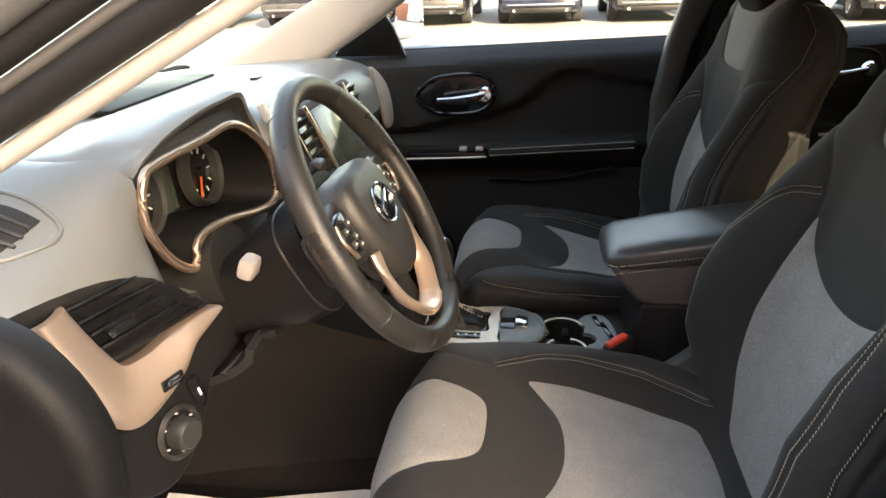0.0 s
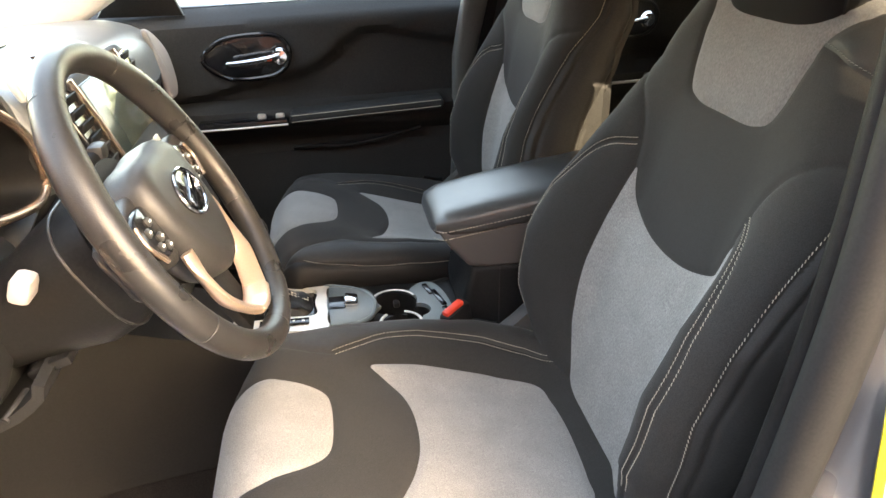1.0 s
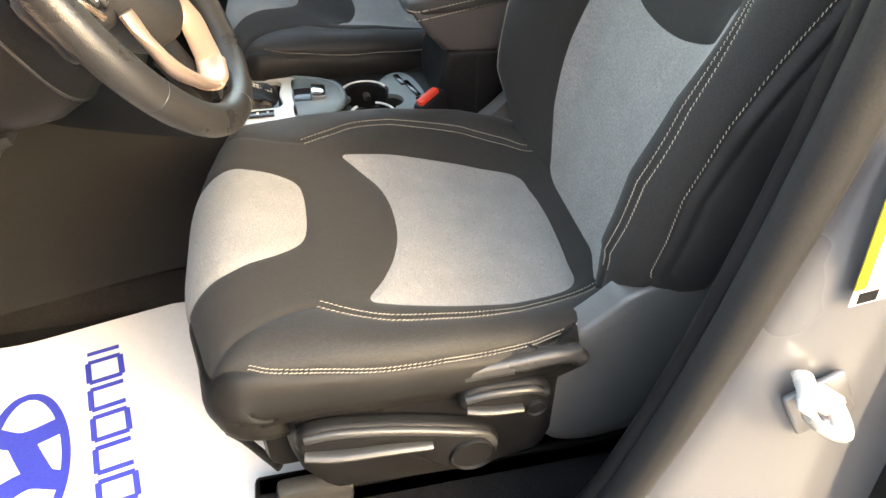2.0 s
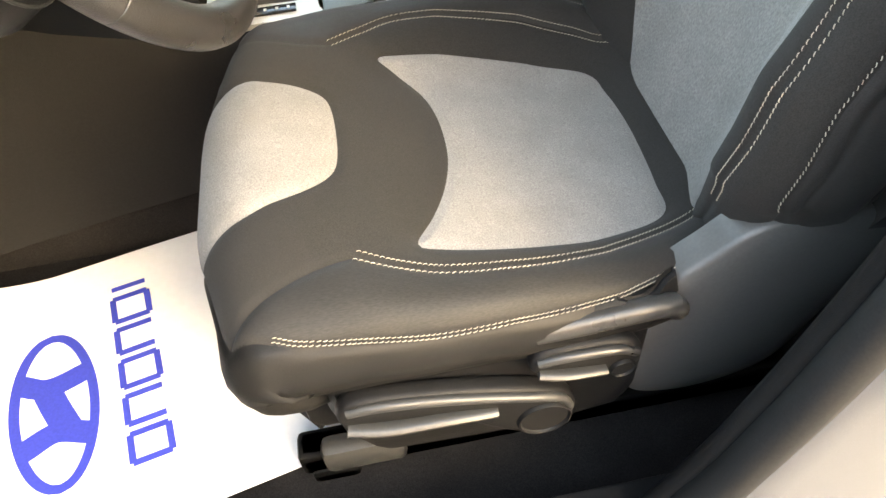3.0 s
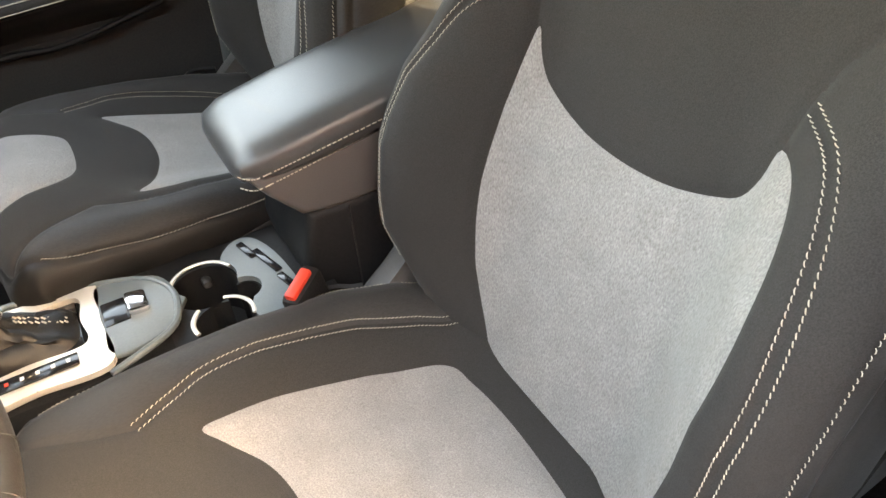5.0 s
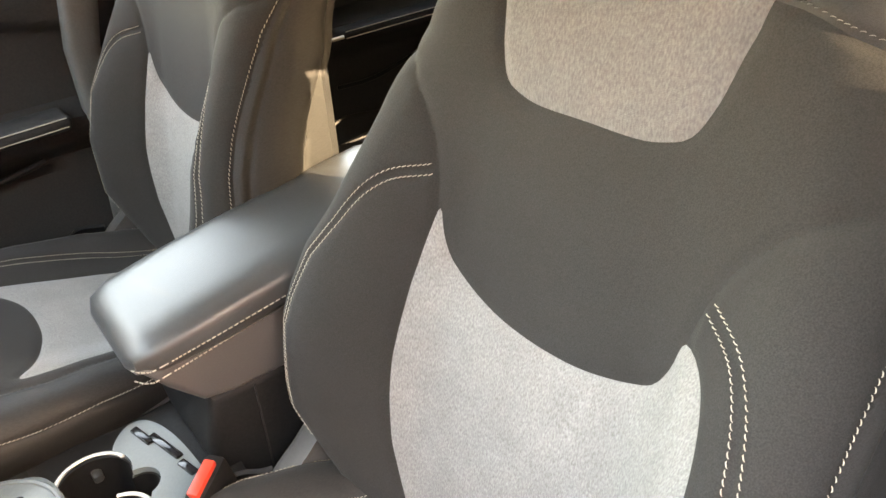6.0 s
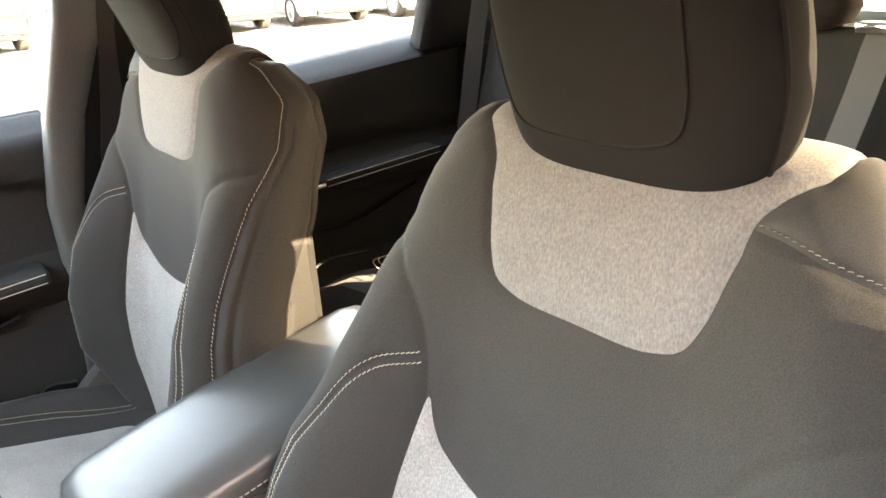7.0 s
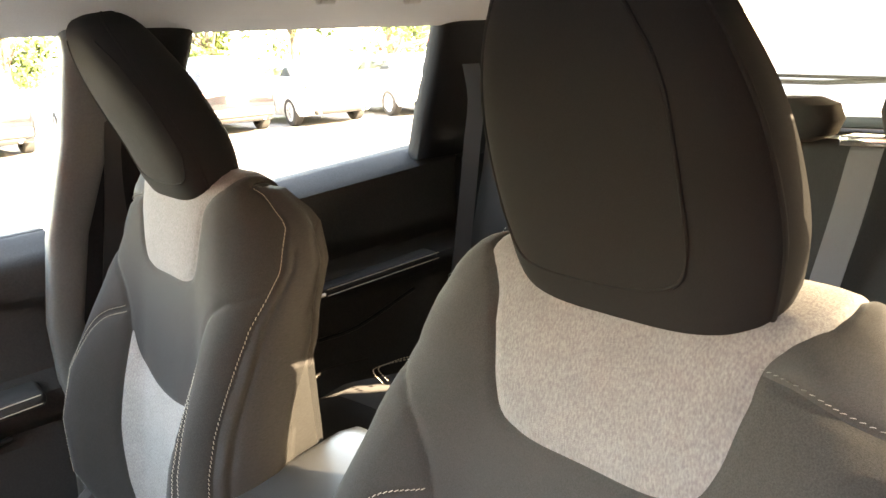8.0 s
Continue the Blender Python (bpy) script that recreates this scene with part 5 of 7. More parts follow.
for dy, r in ((-0.075, 0.047), (0.075, 0.047)):
    M = Matrix.Translation(on_cluster(dy * 0.9, 1.138, -0.072)) @ Matrix.Rotation(radians(82), 4, 'Y')
    gauge = part("gauge", lathe([(0.0, 0.002), (r * 0.86, 0.002), (r * 0.90, 0.016), (r, 0.020), (r * 1.04, 0.010), (r * 1.04, 0.0)], M, 36), GREYPLASTIC, dash, "round grey instrument dial")
    part("dial", lathe([(0.0, 0.003), (r * 0.85, 0.003), (r * 0.85, 0.0045), (0.0, 0.0045)], M, 32), GLOSSBLACK, gauge)
    for k in range(9):
        a = radians(-40 + 32 * k)
        part("tick", box((0.008, 0.0022, 0.001), M @ Vector((r * 0.66 * math.cos(a), r * 0.66 * math.sin(a), 0.0055)), 0, (M.to_3x3() @ Matrix.Rotation(a, 3, 'Z'))), WHITE, gauge, smooth=False)
    a = radians(-25)
    part("needle", box((0.040, 0.004, 0.002), M @ Vector((0.022 * math.cos(a), 0.022 * math.sin(a), 0.009)), 0.0008, M.to_3x3() @ Matrix.Rotation(a, 3, 'Z')), ORANGE, gauge, "orange pointer needle")
    part("needle_hub", lathe([(0.0, 0.006), (0.008, 0.006), (0.007, 0.013), (0.0, 0.014)], M, 16), PLASTIC, gauge)
part("trip_screen", box((0.004, 0.05, 0.075), on_cluster(0.0, 1.138, -0.076), 0.002, Matrix.Rotation(radians(-8), 3, 'Y')), SCREEN, dash)

# outer vent with its bronze surround, on a plane of its own
VC, VE, VF, VN = Vector((-0.717, -0.62, 0.944)), Vector((0.2074, 0.8887, 0.4088)), Vector((-0.2052, -0.3691, 0.9065)), Vector((0.9565, -0.2719, 0.1058))
VM = Matrix(((VE.x, VF.x, VN.x, VC.x), (VE.y, VF.y, VN.y, VC.y), (VE.z, VF.z, VN.z, VC.z), (0, 0, 0, 1)))
vent = part("outer_vent", slab([(0.016, 0.178), (0.018, 0.10), (0.022, 0.060), (0.07, 0.036), (0.172, -0.002), (0.142, 0.078), (0.110, 0.130), (0.070, 0.164)], 0.006, VM @ Matrix.Translation((0, 0, -0.034)), 0.002), GLOSSBLACK, dash, "black side air vent with slats")
# bronze trim: a long bar beside the vent and an arm under it that narrows to a point
outer_edge = [(-0.017, 0.181), (-0.0195, 0.145), (-0.023, 0.100), (-0.028, 0.045), (-0.020, 0.016), (0.000, -0.001), (0.033, -0.008), (0.072, -0.007), (0.105, 0.004), (0.140, 0.001), (0.168, -0.002)]
inner_edge = [(0.025, 0.168), (0.0235, 0.140), (0.0235, 0.108), (0.026, 0.074), (0.030, 0.064), (0.039, 0.057), (0.060, 0.047), (0.085, 0.040), (0.112, 0.031), (0.145, 0.017), (0.170, 0.002)]


def even_line(pts, steps=5):
    """Steps between each pair of control places, so that lines with equal controls stay abreast."""
    out = []
    for i in range(len(pts) - 1):
        p0, p1, p2, p3 = (Vector((*pts[max(0, min(len(pts) - 1, i + k))], 0)) for k in (-1, 0, 1, 2))
        for k in range(steps):
            t = k / steps
            out.append(0.5 * (2 * p1 + (p2 - p0) * t + (2 * p0 - 5 * p1 + 4 * p2 - p3) * t * t + (3 * p1 - p0 - 3 * p2 + p3) * t ** 3))
    return out + [Vector((*pts[-1], 0))]


rows = []
for a, b in zip(even_line(outer_edge), even_line(inner_edge)):
    arch = min(1.0, (b - a).length / 0.03)
    row = [VM @ (a + Vector((0, 0, -0.024)))]
    for k in range(13):
        u = k / 12
        row.append(VM @ (a.lerp(b, u) + Vector((0, 0, -0.006 + 0.011 * arch * math.sin(math.pi * min(1.0, u ** 0.8)) ** 0.7 - 0.005 * u))))
    row.append(VM @ (b + Vector((0, 0, -0.030))))
    rows.append(row)
part("bronze_surround", solid_sheet(rows, -0.010, VN), BRONZE, dash, "satin bronze vent surround")
for k in range(5):
    p = Vector((0.023, 0.160 - 0.0200 * k, 0))
    run = 0.03
    while run < 0.14 and p.x + run < float(np.interp(p.y - 0.47 * run, [0.006, 0.076, 0.127, 0.159, 0.175], [0.160, 0.132, 0.100, 0.062, 0.022])):
        run += 0.003
    q = p + Vector((run, -0.47 * run, 0))
    part("slat", box(((q - p).length, 0.018, 0.0034), VM @ ((p + q) / 2 + Vector((0, 0, -0.015))), 0.0015, VM.to_3x3() @ Matrix.Rotation(math.atan2(-0.47, 1), 3, 'Z') @ Matrix.Rotation(radians(62), 3, 'X')), VENTBLACK, vent)
part("slat_tab", box((0.036, 0.012, 0.012), VM @ Vector((0.056, 0.100, -0.010)), 0.004, VM.to_3x3() @ Matrix.Rotation(radians(-25), 3, 'Z')), GLOSSBLACK, vent)
part("tab_mark", box((0.007, 0.009, 0.003), VM @ Vector((0.040, 0.108, -0.003)), 0.001, VM.to_3x3()), CHROME, vent)
part("dimmer_slot", box((0.013, 0.032, 0.004), VM @ Vector((0.050, 0.010, 0.0045)), 0.0015, VM.to_3x3() @ Matrix.Rotation(radians(66), 3, 'Z')), GLOSSBLACK, dash)
part("dimmer", box((0.008, 0.020, 0.006), VM @ Vector((0.050, 0.010, 0.006)), 0.0025, VM.to_3x3() @ Matrix.Rotation(radians(66), 3, 'Z')), CHROME, dash, "small ribbed dimmer wheel")
# side defroster slot on the dash top
slot = smooth_line([(-0.784, -0.600, 0), (-0.796, -0.655, 0), (-0.830, -0.672, 0), (-0.93, -0.690, 0), (-0.93, -0.588, 0)], 0.008, True)
part("defroster_rim", tube([on_dash(q.x, q.y, 0.001) for q in slot], 0.0028, True, 8), DASH, dash)
rows = []
for i in range(12):
    u = i / 11
    y0, y1, x0 = -0.607 + 0.010 * u, -0.655 - 0.030 * u, -0.797 - 0.125 * u
    rows.append([on_dash(x0 - 0.012 * j / 6, y0 + (y1 - y0) * j / 6, 0.0015) for j in range(7)])
part("defroster_grille", solid_sheet(rows, 0.001), RUBBER, dash)
for k in range(3):
    pts = [on_dash(-0.800 - 0.12 * u, -0.620 - 0.013 * k - 0.006 * k * u, 0.003) for u in (0, 0.25, 0.5, 0.75, 1)]
    part("defroster_slat", tube(pts, 0.0022, sides=6), GREYPLASTIC, dash)
# light switch and the black panel under the vent
panel = [(-0.030, 0.034), (-0.016, 0.010), (-0.002, -0.003), (0.033, -0.011), (0.077, -0.012), (0.109, 0.002), (0.168, -0.004), (0.200, -0.03), (0.189, -0.050), (0.152, -0.066), (0.110, -0.066), (0.080, -0.083), (0.04, -0.105), (0.0, -0.112), (-0.03, -0.105), (-0.060, -0.075), (-0.085, -0.02)]
part("switch_panel", slab([(q.x, q.y) for q in smooth_line([(a, b, 0) for a, b in panel], 0.008, True)], 0.020, VM @ Matrix.Translation((0, 0, -0.040)), 0.008, 4), PLASTIC, dash, "black panel under the vent")
LS = VM @ Matrix.Translation((0.024, -0.062, -0.020))
part("switch_ring", lathe([(0.031, 0), (0.034, 0.004), (0.031, 0.009), (0.029, 0.009), (0.027, 0.002)], LS, 32), GREYPLASTIC, dash)
part("switch_recess", lathe([(0.0, 0.001), (0.030, 0.001), (0.030, 0.003), (0.0, 0.003)], LS, 28), GLOSSBLACK, dash)
knob = part("light_switch", lathe([(0.0, 0.002), (0.020, 0.002), (0.019, 0.020), (0.016, 0.024), (0.0, 0.025)], LS, 28), GREYPLASTIC, dash, "round headlight switch knob")
for a in range(0, 360, 60):
    part("symbol", box((0.005, 0.003, 0.001), LS @ Vector((0.0245 * math.cos(radians(a)), 0.0245 * math.sin(radians(a)), 0.0036)), 0), WHITE, knob, smooth=False)
part("trunk_switch", box((0.020, 0.044, 0.012), VM @ Vector((0.076, -0.052, -0.020)), 0.005, VM.to_3x3() @ Matrix.Rotation(radians(-14), 3, 'Z')), GLOSSBLACK, dash)
part("switch_mark", box((0.003, 0.011, 0.002), VM @ Vector((0.076, -0.052, -0.0135)), 0.0005, VM.to_3x3() @ Matrix.Rotation(radians(-14), 3, 'Z')), WHITE, dash, smooth=False)
cap = smooth_line([(-1.0, 1.11, 0), (-0.82, 1.158, 0), (-0.73, 1.148, 0), (-0.685, 1.112, 0), (-0.658, 1.06, 0), (-0.652, 1.0, 0), (-0.668, 0.90, 0), (-0.72, 0.75, 0), (-0.80, 0.6, 0), (-1.0, 0.6, 0)], 0.02, True)
part("end_cap", slab([(q.x, q.y) for q in cap], 0.055, Matrix(((1, 0, 0, 0), (0, 0, 1, -0.800), (0, 1, 0, 0), (0, 0, 0, 1))), 0.022, 5), PLASTIC, dash, "smooth black end cap of the dashboard")
part("knee_panel", solid_sheet([smooth_line([(-0.66, y, 0.965 - 0.01 * abs(y + 0.37) / 0.2), (-0.663, y, 0.945), (-0.71, y, 0.915), (-0.82, y, 0.89)], 0.02)[:12] for y in (-0.48, -0.44, -0.36, -0.28, -0.20, -0.13)], 0.012), RUBBER, dash, "black knee panel under the column")
part("release_lever", tube([VM @ Vector((0.118, -0.078, -0.02)), VM @ Vector((0.140, -0.082, -0.018)), VM @ Vector((0.160, -0.088, -0.02))], 0.0045, sides=10), GREYPLASTIC, dash)

# centre stack: a leaning panel with the screen between two vents
ST = Matrix(((0, -0.39, 0.92, -0.680), (1, 0, 0, 0.016), (0, 0.92, 0.39, 1.187), (0, 0, 0, 1)))


def stack_box(name, u0, u1, v0, v1, out, deep, mat, bevel=0.003, label="", parent=dash):
    """A block on the leaning panel: across, up along it, proud by out."""
    return part(name, box((u1 - u0, v1 - v0, deep), ST @ Vector(((u0 + u1) / 2, (v0 + v1) / 2, out - deep / 2)), bevel, ST.to_3x3(), 3), mat, parent, label)


stack_box("stack_panel", -0.185, 0.185, -0.33, 0.008, 0.0, 0.030, DOORSKIN, 0.012, "black centre stack")
stack_box("screen", -0.100, 0.100, -0.122, -0.008, 0.004, 0.008, SCREEN, 0.003, "dark glossy touch screen")
for u in (-0.116, 0.116):
    part("stack_trim", tube([ST @ Vector((u * 1.02, 0.004, 0.002)), ST @ Vector((u, -0.06, 0.004)), ST @ Vector((u * 0.96, -0.128, 0.002))], 0.010, sides=12, squash=(1, 0.6)), BEZEL, dash)
    vent_c = stack_box("centre_vent", min(u * 1.12, u * 1.58), max(u * 1.12, u * 1.58), -0.125, -0.004, 0.002, 0.010, GLOSSBLACK, 0.004, "black centre air vent")
    for k in range(6):
        part("centre_slat", box((0.048, 0.014, 0.003), ST @ Vector((u * 1.35, -0.016 - 0.019 * k, 0.004)), 0.001, ST.to_3x3() @ Matrix.Rotation(radians(35), 3, 'X')), PLASTIC, vent_c)
for u in (-0.055, 0.055):
    part("stack_knob", lathe([(0.0, 0), (0.017, 0), (0.0165, 0.016), (0.014, 0.018), (0.0, 0.018)], ST @ Matrix.Translation((u, -0.180, 0.0)), 24), GREYPLASTIC, dash)
for k in range(5):
    stack_box("stack_button", -0.070 + 0.030 * k, -0.048 + 0.030 * k, -0.152, -0.140, 0.004, 0.006, SATIN, 0.002)
part("chrome_badge", box((0.012, 0.022, 0.032), (-0.712, -0.185, 1.200), 0.005, Matrix.Rotation(radians(-25), 3, 'Y')), SATIN, dash)
part("top_tray", slab([(-0.80, -0.18), (-0.82, 0.20), (-1.16, 0.26), (-1.16, -0.22)], 0.006, Matrix(((1, 0, 0, 0), (0, 1, 0, 0), (0.03, 0, 1, 1.226), (0, 0, 0, 1))), 0.003), DASH, dash)
part("sun_sensor", lathe([(0.0, 0), (0.014, 0), (0.012, 0.008), (0.0, 0.011)], Matrix.Translation((-0.755, 0.03, 1.197)), 16), GLOSSBLACK, dash)
part("tray_latch", box((0.014, 0.032, 0.006), (-0.835, 0.10, 1.208), 0.002), GLOSSBLACK, dash)
edge = smooth_line([(0.555, 1.160, 0), (0.590, 1.148, 0), (0.640, 1.100, 0), (0.662, 1.035, 0), (0.655, 0.995, 0), (0.622, 0.995, 0), (0.602, 1.045, 0), (0.578, 1.105, 0)], 0.008, True)
part("side_trim", slab([(q.x, q.y) for q in edge], 0.012, Matrix(((0.28, 0, 1, -0.726 - 0.28 * 0.56), (1, 0, 0, 0), (0, 1, 0, 0), (0, 0, 0, 1))), 0.006, 4), STALKGREY, dash, "pale beige trim at the dashboard end")
part("centre_grille", box((0.22, 0.38, 0.006), (-1.06, -0.02, 1.205), 0.002), PLASTIC, dash)

# ---- steering column and wheel ----
wheel = thing("steering_wheel", "black leather steering wheel with bronze spoke trim", "steering wheel")
WC, WN = Vector((-0.5035, -0.381, 1.1125)), Vector((math.cos(radians(29.5)), 0, math.sin(radians(29.5))))
WU, WV = Vector((0, 1, 0)), Vector((-WN.z, 0, WN.x))
W = Matrix(((WU.x, WV.x, WN.x, WC.x), (WU.y, WV.y, WN.y, WC.y), (WU.z, WV.z, WN.z, WC.z), (0, 0, 0, 1)))


def rim_at(a, r=0.1785, out=0.0):
    return W @ Vector((r * math.cos(a), r * math.sin(a), out))


rim_pts, rim_r = [], []
for k in range(120):
    a = 2 * math.pi * k / 120
    rim_pts.append(rim_at(a))
    deg = math.degrees(a) % 360
    grip = max(math.exp(-((deg - 35) / 16) ** 2), math.exp(-((deg - 145) / 16) ** 2))
    rim_r.append(0.0155 + 0.0022 * grip)
part("rim", tube(rim_pts, rim_r, True, 18, squash=(1.0, 1.06)), LEATHER, wheel, "perforated black leather rim")
for deg in (58, 122, 205, 262, 278, 335):
    a = radians(deg)
    c, t_ = rim_at(a), (WU * -math.sin(a) + WV * math.cos(a))
    e1 = (WU * math.cos(a) + WV * math.sin(a))
    part("rim_seam", tube([c + 0.0160 * (math.cos(b) * e1 + math.sin(b) * WN) for b in (2 * math.pi * k / 24 for k in range(24))], 0.0006, True, 5), GREYPLASTIC, wheel)
hub = [(0.000, 0.066), (0.045, 0.066), (0.072, 0.050), (0.080, 0.015), (0.070, -0.030), (0.045, -0.070), (0.020, -0.088), (0.0, -0.090)]
hub = hub + [(-x, y) for x, y in hub[-2:0:-1]]
part("hub", slab([(q.x, q.y) for q in smooth_line([(a, b, 0) for a, b in hub], 0.006, True)], 0.060, W @ Matrix.Translation((0, 0, -0.045)), 0.020, 4), HUBSKIN, wheel, "smooth dark airbag cover")
badge = [(0.036 * math.cos(a), 0.026 * math.sin(a)) for a in (2 * math.pi * k / 32 for k in range(32))]
part("emblem", slab(badge, 0.004, W @ Matrix.Translation((0, 0.004, 0.014)), 0.001), GLOSSBLACK, wheel, "dark oval badge with a bright ring")
part("emblem_ring", tube([W @ Vector((x, y + 0.004, 0.018)) for x, y in badge], 0.0022, True, 8), CHROME, wheel)
part("emblem_bar", box((0.048, 0.012, 0.004), W @ Vector((0, 0.004, 0.019)), 0.001, W.to_3x3() @ Matrix.Rotation(radians(20), 3, 'Z')), CHROME, wheel)
for sg in (1, -1):
    sp = smooth_line([(sg * 0.060, 0.045, 0), (sg * 0.11, 0.042, 0), (sg * 0.168, 0.040, 0), (sg * 0.170, 0.0, 0), (sg * 0.166, -0.022, 0), (sg * 0.12, -0.022, 0), (sg * 0.068, -0.030, 0)], 0.012, True)
    part("spoke", slab([(q.x, q.y) for q in sp], 0.022, W @ Matrix.Translation((0, 0, -0.030)), 0.007, 3), HUBSKIN, wheel)
    pad = [(sg * 0.084, 0.036), (sg * 0.120, 0.034), (sg * 0.134, 0.012), (sg * 0.118, -0.012), (sg * 0.088, -0.014), (sg * 0.080, 0.012)]
    keys = part("key_pad", slab([(q.x, q.y) for q in smooth_line([(a, b, 0) for a, b in pad], 0.006, True)], 0.010, W @ Matrix.Translation((0, 0, -0.010)), 0.003), GLOSSBLACK, wheel)
    for x, y in ((0.100, 0.022), (0.116, 0.016), (0.100, 0.004), (0.114, -0.002), (0.098, -0.008)):
        part("key", box((0.009, 0.009, 0.004), W @ Vector((sg * x, y, 0.001)), 0.002, W.to_3x3()), GREYPLASTIC, keys)
        part("key_mark", box((0.005, 0.002, 0.001), W @ Vector((sg * x, y, 0.0034)), 0, W.to_3x3()), WHITE, keys, smooth=False)
    part("key_trim", tube([W @ q for q in smooth_line([(sg * 0.132, 0.030, 0.001), (sg * 0.138, 0.010, 0.001), (sg * 0.124, -0.014, 0.001)], 0.006)], 0.003), BEZEL, wheel)
    low = [(sg * 0.078, -0.030, 0.000), (sg * 0.082, -0.060, -0.002), (sg * 0.074, -0.095, -0.004), (sg * 0.050, -0.122, -0.006), (sg * 0.026, -0.140, -0.006)]
    part("lower_trim", tube([W @ q for q in smooth_line(low, 0.008)], 0.0125, sides=14, squash=(1.25, 0.5)), BRONZE, wheel, "satin bronze lower spoke trim")
part("lower_bridge", tube([W @ q for q in smooth_line([(-0.030, -0.140, -0.006), (0.0, -0.146, -0.006), (0.030, -0.140, -0.006)], 0.008)], 0.0135, sides=14, squash=(1.2, 0.5)), BRONZE, wheel)
part("lower_back", slab([(-0.036, -0.09), (0.036, -0.09), (0.028, -0.165), (-0.028, -0.165)], 0.014, W @ Matrix.Translation((0, 0, -0.034)), 0.005), PLASTIC, wheel)
part("back_cover", lathe([(0.0, -0.08), (0.058, -0.08), (0.075, -0.06), (0.080, -0.04), (0.0, -0.036)], W, 36), PLASTIC, wheel)
col = thing("steering_column", "black plastic steering column shroud with stalks", "steering column")
rings = []
for d, rx, ry, dz in ((-0.075, 0.074, 0.070, -0.006), (-0.10, 0.078, 0.076, -0.010), (-0.14, 0.076, 0.074, -0.014), (-0.19, 0.066, 0.060, -0.012), (-0.25, 0.058, 0.050, -0.006)):
    rings.append([W @ Vector((rx * math.copysign(abs(math.cos(a)) ** 0.7, math.cos(a)), ry * math.copysign(abs(math.sin(a)) ** 0.7, math.sin(a)) + dz, d)) for a in (2 * math.pi * k / 32 for k in range(32))])
shroud = part("shroud", loft(rings), PLASTIC, col)
part("shroud_seam", tube([W @ Vector((0.0785 * math.copysign(abs(math.cos(a)) ** 0.7, math.cos(a)), 0.0765 * math.copysign(abs(math.sin(a)) ** 0.7, math.sin(a)) - 0.010, -0.104)) for a in (2 * math.pi * k / 40 for k in range(40))], 0.0016, True, 6), GREYPLASTIC, col)
stalk_l = part("stalk", tube(smooth_line([(-0.665, -0.43, 1.052), (-0.652, -0.455, 1.062), (-0.643, -0.475, 1.070)], 0.01), 0.010), PLASTIC, col)
part("stalk_end", box((0.022, 0.030, 0.028), (-0.637, -0.485, 1.076), 0.007, Matrix.Rotation(radians(20), 3, 'Y')), STALKGREY, stalk_l, "pale grey stalk end")
stalk_r = part("stalk", tube(smooth_line([(-0.66, -0.32, 1.075), (-0.645, -0.27, 1.10), (-0.63, -0.225, 1.12)], 0.01), 0.010), PLASTIC, col)
part("stalk_end", box((0.02, 0.03, 0.022), (-0.627, -0.215, 1.124), 0.006), GREYPLASTIC, stalk_r)
part("adjust_lever", box((0.05, 0.028, 0.012), (-0.655, -0.43, 0.955), 0.004, Matrix.Rotation(radians(-20), 3, 'Y')), PLASTIC, col)
part("boot", tube(smooth_line([(-0.70, -0.385, 1.03), (-0.74, -0.385, 1.02), (-0.79, -0.385, 1.01)], 0.02), 0.062, sides=20), RUBBER, col)

# ---- centre console ----
con = thing("centre_console", "black centre console with a satin shifter frame", "centre console")
rings = []
for x, w, z in ((-1.25, 0.17, 0.92), (-1.05, 0.15, 0.90), (-0.86, 0.125, 0.86), (-0.78, 0.120, 0.82), (-0.70, 0.112, 0.785), (-0.60, 0.106, 0.755), (-0.52, 0.104, 0.738), (-0.36, 0.102, 0.735), (-0.300, 0.098, 0.732), (-0.296, 0.098, 0.640), (-0.10, 0.094, 0.640)):
    low = 0.500 + 0.10 * max(0.0, -0.55 - x) * -0.8 + 0.025 * min(1.0, (x + 1.25) / 0.6)
    rings.append([(x, -w - 0.030, low), (x, -w - 0.020, (low + z) / 2 - 0.03), (x, -w + 0.004, z - 0.025), (x, -w + 0.020, z), (x, w - 0.010, z), (x, w + 0.006, z - 0.025), (x, w + 0.024, (low + z) / 2 - 0.03), (x, w + 0.034, low)])
part("carpet_side", box((1.20, 0.25, 0.14), (-0.68, 0, 0.44), 0.02), CARPET, con)
part("body", loft(rings), TUNNEL, con, "brown-grey lower console side")
SH = Matrix.Translation((0, 0, 0.738))
hole = [(-0.505, -0.030), (-0.388, -0.022), (-0.386, 0.058), (-0.40, 0.066), (-0.505, 0.078)]


def frame_slab(outer, inner, thick, m, bevel=0.002):
    """A flat frame between two outlines with equally many points."""
    n = 64

    def even(pts):
        f = smooth_line([(a, b, 0) for a, b in pts], 0.002, True)
        return [f[int(i * len(f) / n)] for i in range(n)]
    a, b = even(outer), even(inner)
    rows = [[q + Vector((0, 0, 0)) for q in a], [q + Vector((0, 0, thick)) for q in a], [q + Vector((0, 0, thick)) for q in b], [q for q in b]]
    bm = bmesh.new()
    vs = [[bm.verts.new(q) for q in r] for r in rows]
    for i in range(4):
        for k in range(n):
            bm.faces.new((vs[i][k], vs[i][(k + 1) % n], vs[(i + 1) % 4][(k + 1) % n], vs[(i + 1) % 4][k]))
    bmesh.ops.recalc_face_normals(bm, faces=bm.faces)
    bm.transform(m)
    return bm


